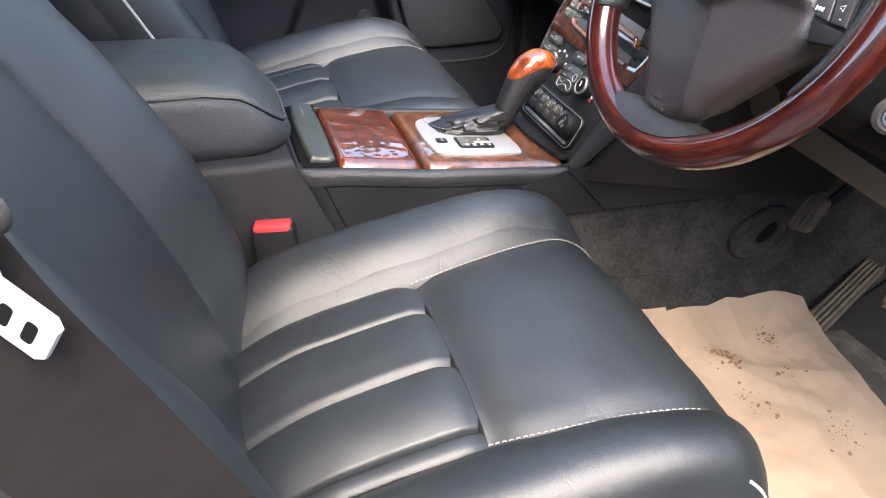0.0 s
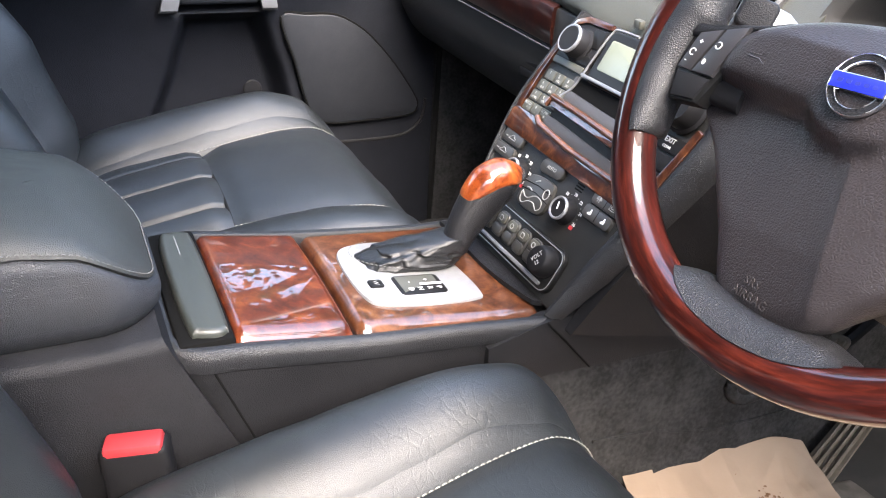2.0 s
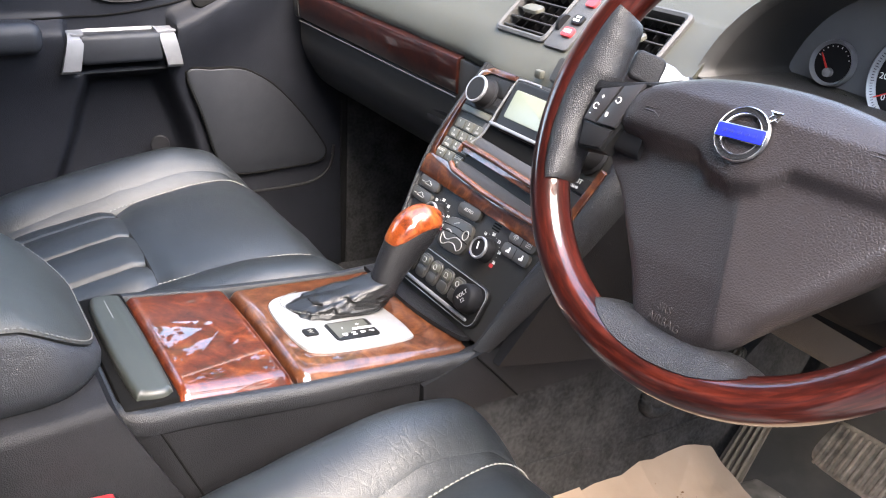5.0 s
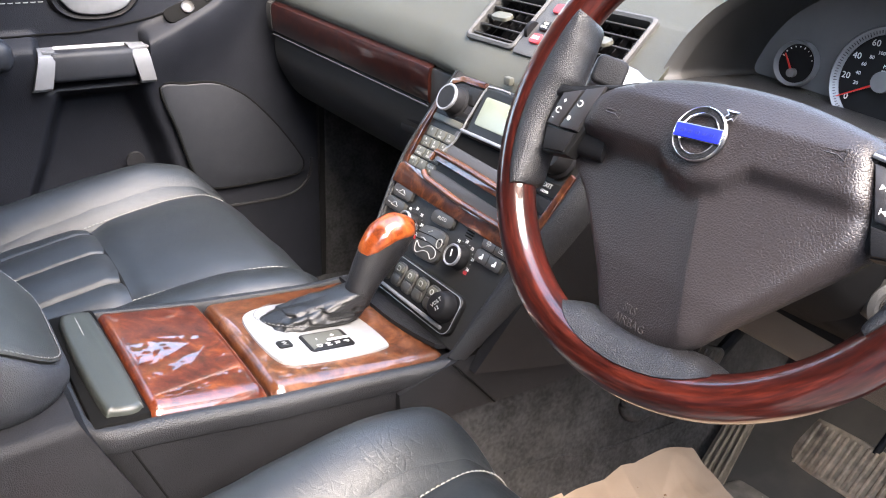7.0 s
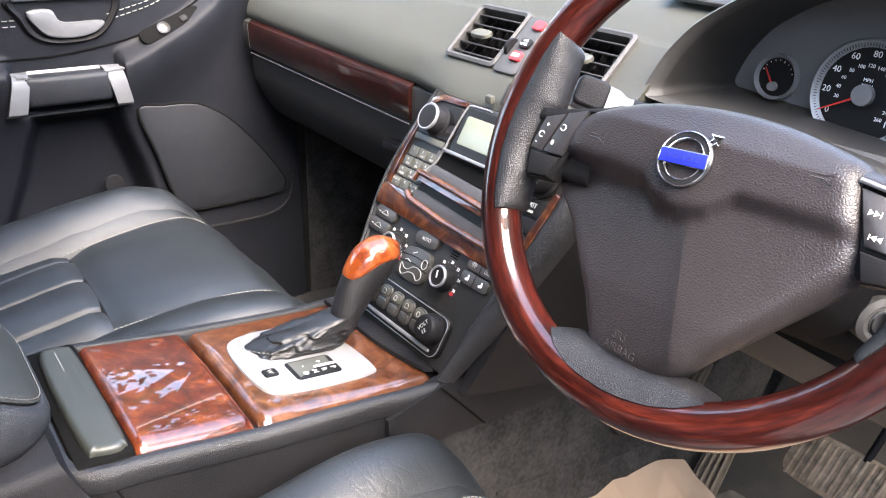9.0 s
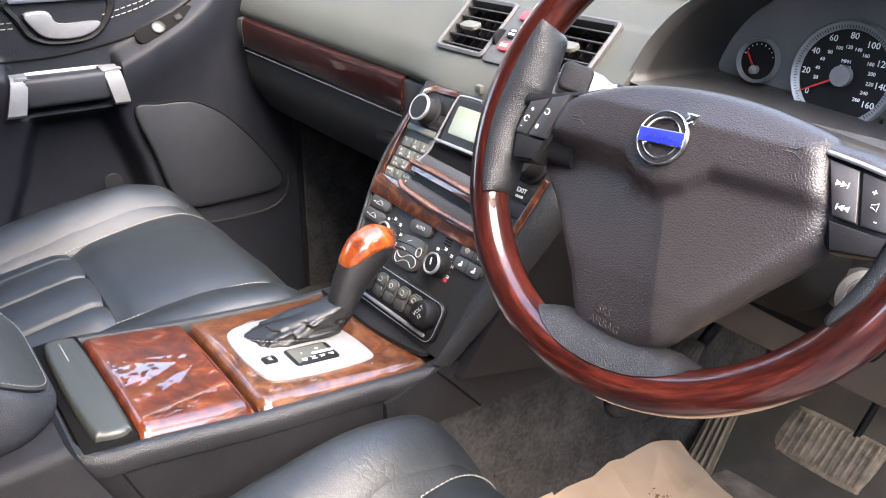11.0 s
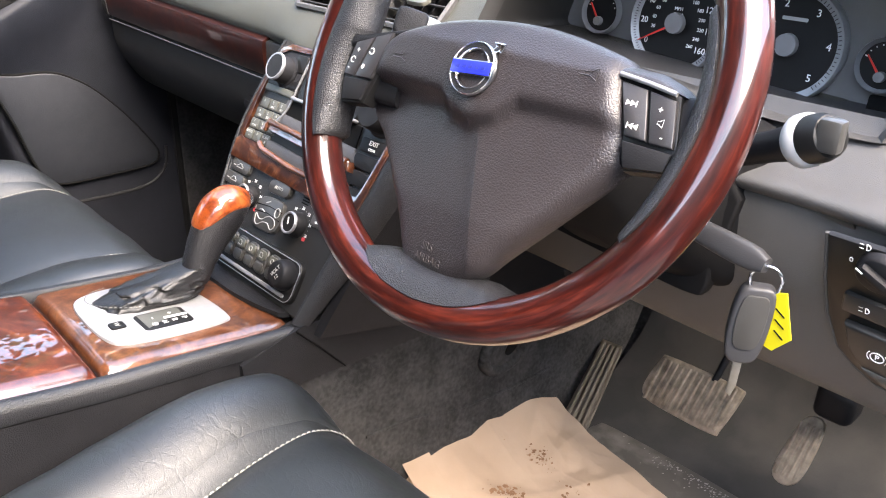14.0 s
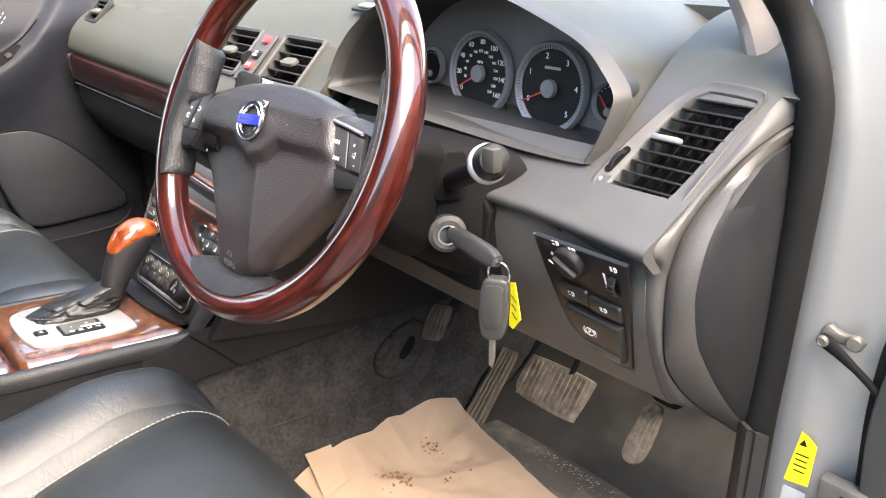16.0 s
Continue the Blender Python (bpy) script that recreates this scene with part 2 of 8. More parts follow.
MARK = material("grey_marking", (0.28, 0.28, 0.265), 0.5)
DIAL = material("dial_black", (0.007, 0.007, 0.0075), 0.45, (0.01, 0.01, 0.0105), 60, spec=0.2)
CLUSTER = material("cluster_grey", (0.14, 0.139, 0.138), 0.45, (0.16, 0.159, 0.158), 60, spec=0.3)
NEEDLE = material("needle_red", (0.5, 0.025, 0.018), 0.4)
LCD = material("lcd_screen", (0.17, 0.186, 0.14), 0.25, (0.2, 0.218, 0.165), 30)
LEAF = material("leaf_green", (0.03, 0.06, 0.015), 0.5, (0.07, 0.12, 0.03), 2)
BARK = material("bark", (0.07, 0.055, 0.04), 0.9, (0.12, 0.095, 0.07), 8, bump=0.6, bscale=40)
SCUFF = material("scuffed_rubber", (0.045, 0.04, 0.034), 0.8, (0.13, 0.12, 0.105), 30, bump=0.5, bscale=300, lo=0.5, hi=0.7)
PAINT = material("silver_car_paint", (0.21, 0.209, 0.204), 0.35, (0.25, 0.248, 0.243), 8, metal=0.4, coat=0.5)
SEAL = material("rubber_seal", (0.006, 0.006, 0.006), 0.7, bump=0.3, bscale=300, spec=0.12)
YELLOW = material("yellow_label", (0.75, 0.62, 0.02), 0.5)
BELT = material("seat_belt_webbing", (0.0085, 0.007, 0.007), 0.8, (0.013, 0.0106, 0.0104), 30, bump=0.7, bscale=900, stretch=(1, 1, 3), spec=0.12)
WHITE_PL = material("pale_grey_plastic", (0.3, 0.3, 0.3), 0.4)
CABIN = material("rear_trim_charcoal", (0.05, 0.048, 0.047), 0.8, (0.065, 0.063, 0.06), 10)
# pale pillar trim with the shade on it put into a darker colour
PILLAR_SHADED = material("pillar_trim_shaded", (0.17, 0.153, 0.142), 0.8, (0.2, 0.18, 0.168), 20, bump=0.3, bscale=800)
HEADLINER = material("beige_headliner", (0.4, 0.365, 0.33), 0.9, bump=0.3, bscale=800)
GROUND = material("asphalt_ground", (0.12, 0.116, 0.109), 0.9, (0.18, 0.173, 0.162), 3, bump=0.4, bscale=60)
KEYBLACK = material("key_plastic", (0.03, 0.03, 0.032), 0.45, bump=0.2, bscale=900, spec=0.35)


# ---------------------------------------------------------------- mesh helpers
def thing(name, label, category, loc=(0, 0, 0), group=""):
    ob = new(name)
    ob.location = loc
    ob.empty_display_size = 0.05
    return tagged(ob, label, category, group)


def part(name, bm, mat, parent=None, label="", smooth=40):
    me = bpy.data.meshes.new(name)
    bmesh.ops.recalc_face_normals(bm, faces=bm.faces)
    bm.to_mesh(me)
    bm.free()
    me.polygons.foreach_set("use_smooth", [True] * len(me.polygons))
    me.set_sharp_from_angle(angle=radians(smooth))
    if mat:
        me.materials.append(mat)
    ob = new(name, me)
    if parent:
        ob.parent = parent
        if parent.data is None:
            ob.matrix_parent_inverse = Matrix.Translation(-parent.location)
    if label:
        ob["label"] = label
    return ob


def basis(o, x, y, z=None):
    """A pose with its origin at o and its x and y axes along x and y."""
    x, y = Vector(x).normalized(), Vector(y).normalized()
    z = Vector(z).normalized() if z else x.cross(y).normalized()
    m = Matrix((x, y, z)).transposed().to_4x4()
    m.translation = Vector(o)
    return m


def rrect(w, h, r, n=5):
    pts = []
    for cx, cy, a in ((w / 2 - r, h / 2 - r, 0), (-w / 2 + r, h / 2 - r, 90), (-w / 2 + r, -h / 2 + r, 180), (w / 2 - r, -h / 2 + r, 270)):
        for i in range(n + 1):
            t = radians(a + 90 * i / n)
            pts.append((cx + r * math.cos(t), cy + r * math.sin(t)))
    return pts


def smooth_poly(pts, n=4, closed=True):
    """A Catmull-Rom curve through 2D or 3D points."""
    P = [Vector(p) for p in pts]
    k = len(P)
    out = []
    for i in range(k if closed else k - 1):
        a, b, c, d = (P[(i + j - 1) % k] if closed else P[min(max(i + j - 1, 0), k - 1)] for j in range(4))
        for s in range(n):
            t = s / n
            out.append(0.5 * ((2 * b) + (c - a) * t + (2 * a - 5 * b + 4 * c - d) * t * t + (3 * b - a - 3 * c + d) * t ** 3))
    if not closed:
        out.append(P[-1])
    return out


def prism(bm, pts, depth, m=Matrix(), bevel=0.0, seg=2):
    """A slab: the outline pts in the pose's xy plane, rising depth along its z, with a rounded upper rim."""
    n = len(pts)
    cx, cy = sum(p[0] for p in pts) / n, sum(p[1] for p in pts) / n
    size = max(max(abs(p[0] - cx) for p in pts), 1e-6), max(max(abs(p[1] - cy) for p in pts), 1e-6)
    levels = [(0, 0)] if not bevel else [(0, 0), (depth - bevel, 0)]
    for i in range(1, seg + 1):
        a = math.pi / 2 * i / seg
        if bevel:
            levels.append((depth - bevel + bevel * math.sin(a), bevel * (1 - math.cos(a))))
    if not bevel:
        levels.append((depth, 0))
    rings = []
    for z, ins in levels:
        fx, fy = 1 - ins / size[0], 1 - ins / size[1]
        rings.append([bm.verts.new(m @ Vector((cx + (p[0] - cx) * fx, cy + (p[1] - cy) * fy, z))) for p in pts])
    for a, b in zip(rings, rings[1:]):
        for i in range(n):
            bm.faces.new((a[i], a[(i + 1) % n], b[(i + 1) % n], b[i]))
    bm.faces.new(rings[-1])
    bm.faces.new(rings[0][::-1])
    return bm


def loft(bm, rings, closed=True, cap=True):
    R = [[bm.verts.new(p) for p in r] for r in rings]
    n = len(R[0])
    for a, b in zip(R, R[1:]):
        for i in range(n if closed else n - 1):
            bm.faces.new((a[i], a[(i + 1) % n], b[(i + 1) % n], b[i]))
    if cap and closed:
        bm.faces.new(R[0][::-1])
        bm.faces.new(R[-1])
    return bm


def tube(bm, pts, r, n=8, closed=False):
    P = [Vector(p) for p in pts]
    k = len(P)
    rings = []
    up = Vector((0.13, 0.27, 0.95))
    for i in range(k):
        t = (P[(i + 1) % k] - P[i - 1]) if closed else (P[min(i + 1, k - 1)] - P[max(i - 1, 0)])
        t.normalize()
        a = t.cross(up)
        if a.length < 0.1:
            a = t.cross(Vector((1, 0, 0)))
        a.normalize()
        b = t.cross(a)
        rad = r[i] if isinstance(r, (list, tuple)) else r
        rings.append([P[i] + rad * (math.cos(2 * math.pi * j / n) * a + math.sin(2 * math.pi * j / n) * b) for j in range(n)])
    if closed:
        rings.append(rings[0])
    return loft(bm, rings, True, not closed)


def lathe(bm, prof, m=Matrix(), n=32):
    """Turned round the pose's z axis: prof is (radius, height)."""
    rings = [[m @ Vector((max(r, 1e-5) * math.cos(2 * math.pi * j / n), max(r, 1e-5) * math.sin(2 * math.pi * j / n), z)) for j in range(n)] for r, z in prof]
    return loft(bm, rings, True, not (len(prof) > 3 and prof[-1][0] > 1e-4))


def rbox(bm, size, m=Matrix(), r=0.004, seg=2):
    """A box with rounded edges, centred on the pose."""
    geo = bmesh.ops.create_cube(bm, size=1)
    vs = geo["verts"]
    for v in vs:
        v.co = Vector((v.co.x * size[0], v.co.y * size[1], v.co.z * size[2]))
    es = list({e for v in vs for e in v.link_edges})
    if r:
        out = bmesh.ops.bevel(bm, geom=es, offset=r, segments=seg, affect="EDGES", profile=0.5)
        vs = list({v for f in out["faces"] for v in f.verts} | {v for v in vs if v.is_valid})
    for v in vs:
        v.co = m @ v.co
    return bm


def sheet(bm, rows, thick, axis):
    """A slab whose face is the grid rows; its back lies thick behind, along axis."""
    ax = Vector(axis) * thick
    nu, nv = len(rows), len(rows[0])
    A = [[bm.verts.new(p) for p in r] for r in rows]
    B = [[bm.verts.new(Vector(p) + ax) for p in r] for r in rows]
    for i in range(nu - 1):
        for j in range(nv - 1):
            bm.faces.new((A[i][j], A[i][j + 1], A[i + 1][j + 1], A[i + 1][j]))
            bm.faces.new((B[i][j], B[i + 1][j], B[i + 1][j + 1], B[i][j + 1]))
    for i in range(nu - 1):
        bm.faces.new((A[i][0], A[i + 1][0], B[i + 1][0], B[i][0]))
        bm.faces.new((A[i][-1], B[i][-1], B[i + 1][-1], A[i + 1][-1]))
    for j in range(nv - 1):
        bm.faces.new((A[0][j], B[0][j], B[0][j + 1], A[0][j + 1]))
        bm.faces.new((A[-1][j], A[-1][j + 1], B[-1][j + 1], B[-1][j]))
    return bm


def dashes(bm, pts, length=0.004, gap=0.0025, r=0.0007, lift=0.0006, nrm=None):
    """A row of stitches along a curve."""
    P = [Vector(p) for p in pts]
    d = 0.0
    cum = [0.0]
    for a, b in zip(P, P[1:]):
        d += (b - a).length
        cum.append(d)

    def at(s):
        for i in range(len(P) - 1):
            if cum[i + 1] >= s:
                return P[i].lerp(P[i + 1], (s - cum[i]) / max(cum[i + 1] - cum[i], 1e-9))
        return P[-1]
    s = 0.0
    n = Vector(nrm or (0, 0, 1)) * lift
    while s + length < d:
        tube(bm, [at(s) - n * 0.5, at(s + length * 0.3) + n, at(s + length * 0.7) + n, at(s + length) - n * 0.5], r, 5)
        s += length + gap
    return bm


def writing(name, s, size, m, mat, parent, label="", spread=1.0):
    cu = bpy.data.curves.new(name, "FONT")
    cu.body, cu.size, cu.align_x, cu.align_y, cu.extrude = s, size, "CENTER", "CENTER", 0.0002
    cu.resolution_u = 2
    tmp = bpy.data.objects.new(name, cu)
    scene.collection.objects.link(tmp)
    bpy.context.view_layer.update()
    me = bpy.data.meshes.new_from_object(tmp)
    bpy.data.objects.remove(tmp)
    me.transform(m @ Matrix.Diagonal((spread, 1, 1, 1)))
    me.materials.clear()
    me.materials.append(mat)
    ob = new(name, me)
    ob.parent = parent
    if parent.data is None:
        ob.matrix_parent_inverse = Matrix.Translation(-parent.location)
    if label:
        ob["label"] = label
    return ob


def lerp(a, b, t):
    return a + (b - a) * t


def interp(x, xs, ys):
    return float(np.interp(x, xs, ys))

# ---------------------------------------------------------------- the shell of the car and the ground
def strip_sheet(name, prof, x0, x1, nx, thick, axis, mat, parent=None, label="", fx=None, holes=()):
    """A profile of (y, z) points run along x."""
    rows = []
    for i in range(nx + 1):
        x = lerp(x0, x1, i / nx)
        rows.append([Vector((x, *p)) + (fx(x, *p) if fx else Vector()) for p in prof])
    bm = sheet(bmesh.new(), rows, thick, axis)
    for m, w, h, skew in holes:
        # cut the opening: four straight cuts, then take out what lies between them
        inv = m.inverted()
        for co, no in ((Vector((w / 2, 0, 0)), Vector((1, -skew, 0))), (Vector((-w / 2, 0, 0)), Vector((1, -skew, 0))), (Vector((0, h / 2, 0)), Vector((0, 1, 0))), (Vector((0, -h / 2, 0)), Vector((0, 1, 0)))):
            bmesh.ops.bisect_plane(bm, geom=bm.verts[:] + bm.edges[:] + bm.faces[:], plane_co=m @ co, plane_no=m.to_3x3() @ no)
        gone = []
        for f in bm.faces:
            c = inv @ f.calc_center_median()
            if abs(c.x - skew * c.y) < w / 2 and abs(c.y) < h / 2 and abs(c.z) < 0.045:
                gone.append(f)
        bmesh.ops.delete(bm, geom=gone, context="FACES")
    return part(name, bm, mat, parent, label)


bm = bmesh.new()
bmesh.ops.create_grid(bm, x_segments=8, y_segments=8, size=60, matrix=Matrix.Translation((0, 0, -0.47)))
tagged(part("ground", bm, GROUND), "grey asphalt ground outside the car", "ground", kind="structure")

floor_prof = [(-1.7, -0.06), (-0.6, -0.06), (0.0, -0.055), (0.3, -0.05), (0.5, -0.045), (0.6, -0.03), (0.68, 0.02), (0.76, 0.14), (0.86, 0.4), (0.9, 0.75)]
ob = strip_sheet("floor", [tuple(p) for p in smooth_poly([Vector(p) for p in floor_prof], 4, False)], -0.78, 0.77, 40, 0.03, (0, 0, -1), CARPET)
tagged(ob, "dark grey carpeted floor rising to the firewall", "floor", kind="structure")

bm = bmesh.new()
rings = []
for y, w, top in ((-1.6, 0.14, 0.24), (-0.4, 0.135, 0.24), (0.0, 0.13, 0.24), (0.12, 0.128, 0.26), (0.3, 0.133, 0.3), (0.5, 0.135, 0.3), (0.85, 0.14, 0.3)):
    prof = [(-w - 0.03, -0.07), (-w - 0.012, 0.0), (-w, 0.08), (-w + 0.004, top - 0.06), (-w + 0.03, top), (w - 0.03, top), (w - 0.004, top - 0.06), (w, 0.08), (w + 0.012, 0.0), (w + 0.03, -0.07)]
    rings.append([Vector((x, y, z)) for x, z in prof])
tagged(part("tunnel", loft(bm, rings), CARPET), "dark carpet over the centre tunnel", "carpet", kind="structure")

bm = bmesh.new()
duct = [(0.308, 0.128), (0.33, 0.152), (0.365, 0.168), (0.39, 0.166), (0.4, 0.15), (0.392, 0.122), (0.37, 0.098), (0.338, 0.094), (0.315, 0.106)]
tube(bm, [(0.1375, y, z) for y, z in smooth_poly([Vector(p) for p in duct], 5)], 0.009, 10, True)
prism(bm, [(y, z) for y, z in smooth_poly([Vector(p) for p in duct], 4)], 0.008, basis((0.133, 0, 0), (0, 1, 0), (0, 0, 1)))
tagged(part("air_duct", bm, CARPET), "moulded foot duct in the tunnel carpet", "duct", kind="structure")
# outlet is not hollow; a black plate stands for the shade inside
bm = bmesh.new()
prism(bm, smooth_poly([Vector(p) for p in ((0.348, 0.122), (0.362, 0.142), (0.378, 0.15), (0.382, 0.14), (0.372, 0.122), (0.356, 0.114))], 4), 0.004, basis((0.1385, 0, 0), (0, 1, 0), (0, 0, 1)))
tagged(part("duct_outlet", bm, RECESS), "black plate for the shaded outlet of the foot duct", "duct", kind="structure")
bm = bmesh.new()
tube(bm, smooth_poly([(0.1305, 0.1, 0.092), (0.1298, 0.19, 0.079), (0.1335, 0.257, 0.06), (0.1385, 0.335, 0.052), (0.1415, 0.415, 0.048), (0.143, 0.459, 0.05)], 5, False), 0.0022, 6)
tagged(part("carpet_edge", bm, CARPET), "dark edge of the carpet along the tunnel", "carpet", kind="structure")

# roof, windscreen header, pillars, tailgate and rear side close the cabin
bm = bmesh.new()
rows = []
for i in range(17):
    x = lerp(-0.66, 0.66, i / 16)
    rows.append([Vector((x, y, 1.16 - 0.05 * (x / 0.66) ** 2 - dz)) for y, dz in ((-1.8, 0.06), (-1.2, 0.0), (-0.7, 0.0), (-0.4, 0.02), (-0.2, 0.05))])
tagged(part("ceiling", sheet(bm, rows, 0.04, (0, 0, 1)), HEADLINER), "pale cloth headliner under the car roof", "ceiling", kind="structure")
# unseen rear walls, windowless up to the roof to shut out sky reflections
for s, nm in ((-1, "wall_west"), (1, "wall_east")):
    bm = bmesh.new()
    y1 = -0.82
    rbox(bm, (0.06, 0.95, 0.82), pose(s * 0.78, y1 - 0.45, 0.29), 0.01)
    rbox(bm, (0.05, 0.95, 0.5), pose(s * 0.73, y1 - 0.45, 0.92, 0, -s * 10, 0), 0.01)
    tagged(part(nm, bm, CABIN), "unseen rear side of the cabin, closed to shut out sky light", "wall", kind="structure")
bm = bmesh.new()
rbox(bm, (1.6, 0.06, 1.3), pose(0, -1.75, 0.5), 0.01)
tagged(part("wall_south", bm, CABIN), "plain unseen wall closing the back of the cabin", "wall", kind="structure")

# windscreen pillar of the driver's side
bm = bmesh.new()
rings = []
for c in smooth_poly([Vector(p) for p in ((0.69, 0.42, 0.59), (0.682, 0.415, 0.66), (0.652, 0.4, 0.735), (0.61, 0.27, 0.865), (0.575, -0.08, 1.07), (0.565, -0.2, 1.12))], 5, False):
    rings.append([c + Vector((0.02 * math.cos(a), 0.034 * math.sin(a), 0)) for a in np.linspace(0, 2 * math.pi, 14, endpoint=False)])
tagged(part("pillar_east", loft(bm, rings), PILLAR_SHADED), "pale trimmed windscreen pillar", "pillar", kind="structure")
bm = bmesh.new()
rings = []
for t in np.linspace(0, 1, 8):
    c = Vector((lerp(-0.80, -0.68, t), lerp(0.52, -0.22, t), lerp(0.66, 1.1, t)))
    rings.append([c + Vector((0.045 * math.cos(a), 0.05 * math.sin(a), 0)) for a in np.linspace(0, 2 * math.pi, 14, endpoint=False)])
tagged(part("pillar_west", loft(bm, rings), HEADLINER), "pale trimmed windscreen pillar", "pillar", kind="structure")

# painted door jamb with seal, label and door check strap
bm = bmesh.new()
rows = []
for i in range(25):
    z = lerp(-0.2, 1.0, i / 24)
    lean = interp(z, [-0.2, 0.2, 0.6, 1.0], [0.0, 0.0, 0.0, -0.1])
    rows.append([Vector((x + lean + 0.02 * max(0, 0.1 - z), y, z)) for x, y in ((0.752, 0.40), (0.758, 0.385), (0.775, 0.381), (0.80, 0.39), (0.83, 0.405), (0.85, 0.41), (0.862, 0.405), (0.872, 0.412), (0.878, 0.44), (0.882, 0.6))])
jamb = tagged(part("door_jamb", sheet(bm, rows, 0.01, (0, 1, 0)), PAINT), "silver painted metal door jamb of the car", "door frame", kind="structure")
bm = bmesh.new()
tube(bm, smooth_poly([(0.748, 0.30, -0.1), (0.748, 0.345, 0.1), (0.75, 0.36, 0.28), (0.756, 0.362, 0.5), (0.757, 0.361, 0.6), (0.749, 0.36, 0.66), (0.716, 0.352, 0.73), (0.675, 0.22, 0.86), (0.64, -0.12, 1.06)], 6, False), 0.0165, 12)
tagged(part("door_seal", bm, SEAL), "black rubber door seal along the door opening", "seal", kind="structure")

bm = bmesh.new()
rbox(bm, (0.075, 1.3, 0.1), pose(0.74, -0.28, -0.03), 0.015, 3)
tagged(part("door_sill", bm, PLASTIC), "dark plastic door sill trim", "sill", kind="structure")
bm = bmesh.new()
rows = []
for i in range(9):
    z = lerp(-0.06, 0.30, i / 8)
    rows.append([Vector((x, y + 0.02 * z, z)) for x, y in ((0.762, 0.335), (0.75, 0.33), (0.735, 0.34), (0.725, 0.37), (0.72, 0.42), (0.715, 0.5), (0.71, 0.62))])
tagged(part("kick_panel", sheet(bm, rows, 0.01, (1, 0, 0)), DASH_LOW), "dark grey plastic kick panel beside the pedals", "trim", kind="structure")


# ---------------------------------------------------------------- seats
ACROSS = [(0, 0.022), (0.06, 0.02), (0.11, 0.011), (0.14, 0.0), (0.148, 0.012), (0.16, 0.026), (0.176, 0.038), (0.195, 0.046), (0.215, 0.048), (0.233, 0.042), (0.248, 0.026), (0.257, 0.0), (0.263, -0.05), (0.264, -0.13)]
ALONG = [(-0.50, 0.165), (-0.47, 0.192), (-0.4, 0.222), (-0.265, 0.246), (-0.16, 0.26), (-0.09, 0.262), (-0.05, 0.252), (-0.015, 0.222), (0.004, 0.17), (0.006, 0.1), (-0.01, 0.04)]
_al = smooth_poly([Vector(p) for p in ALONG], 8, False)
_ac = smooth_poly([Vector(p) for p in ACROSS], 6, False)


def cushion_point(a, v, cx):
    """a: index along the across profile with a sign; v: index along the length."""
    s = -1 if a < 0 else 1
    i = min(abs(a), len(_ac) - 1.001)
    p = _ac[int(i)].lerp(_ac[int(i) + 1], i - int(i))
    j = min(v, len(_al) - 1.001)
    q = _al[int(j)].lerp(_al[int(j) + 1], j - int(j))
    y, z = q
    amp = interp(y, [-0.5, -0.42, -0.3, -0.15, -0.06, 0.0], [0.75, 0.95, 1.05, 1.05, 0.75, 0.3]) if j < len(_al) - 16 else 0.25
    widen = interp(y, [-0.5, -0.265, -0.04], [0.0, 0.0, 0.03]) * interp(p[0], [0, 0.14, 0.256], [0, 1, 0])
    dz = p[1] * (amp if p[1] > 0 else 1)
    if cx * s > 0:
        # the outer front corner is rounded off
        y -= 0.045 * interp(p[0], [0.15, 0.22, 0.264], [0, 0.55, 1]) * interp(y, [-0.16, -0.03, 0.0], [0, 0.8, 1])
    if cx < 0 and s > 0 and p[0] > 0.14 and p[1] > 0:
        dz *= 0.6                      # the inboard bolster is pressed flat
    if p[1] < -0.01 and z < 0.2:
        dz = p[1] * interp(z, [0.04, 0.2], [0.0, 1.0])
    return Vector((cx + s * (p[0] + widen), y, max(z + dz, 0.03)))


def seat_panel(cx, a0, a1, v0, v1, na, nv, pleats=()):
    edges = (0.0, *pleats, 1.0)
    rows = []
    for i in range(na + 1):
        t = i / na
        t = t if pleats else 0.5 - 0.5 * math.cos(math.pi * t)
        a = lerp(a0, a1, t)
        row = []
        for j in range(nv + 1):
            u = 0.5 - 0.5 * math.cos(math.pi * j / nv) if not pleats else j / nv
            v = lerp(v0, v1, u)
            p = cushion_point(a, v, cx)
            e = 1e-2
            da = cushion_point(a + e, v, cx) - cushion_point(a - e, v, cx)
            dv = cushion_point(a, v + e, cx) - cushion_point(a, v - e, cx)
            n = da.cross(dv)
            if n.z < 0 and abs(a) < 30:
                n = -n
            n.normalize()
            d = min(min(t, 1 - t) * 0.3 * abs(a1 - a0) / 20, min(u, 1 - u) * 0.3)
            g = -0.008 * math.exp(-(d / 0.008) ** 2)
            for q in pleats:
                g -= 0.0055 * math.exp(-(((t - q) * 0.28) / 0.0026) ** 2)
            if pleats:
                k = max(i_ for i_ in range(len(edges) - 1) if edges[i_] <= t)
                g += 0.0015 + 0.0045 * math.sin(math.pi * (t - edges[k]) / (edges[k + 1] - edges[k]))
            wob = noise.noise(p * 9) * 0.003 + noise.noise(p * 26) * 0.0012
            row.append(p + n * (g + wob))
        rows.append(row)
    return rows


def al_index(y):
    for j in range(len(_al) - 1):
        if _al[j][0] <= y <= _al[j + 1][0]:
            return j + (y - _al[j][0]) / (_al[j + 1][0] - _al[j][0])
    return 0


def ac_index(x):
    for j in range(len(_ac) - 1):
        if _ac[j][0] <= x <= _ac[j + 1][0]:
            return j + (x - _ac[j][0]) / (_ac[j + 1][0] - _ac[j][0])
    return len(_ac) - 1


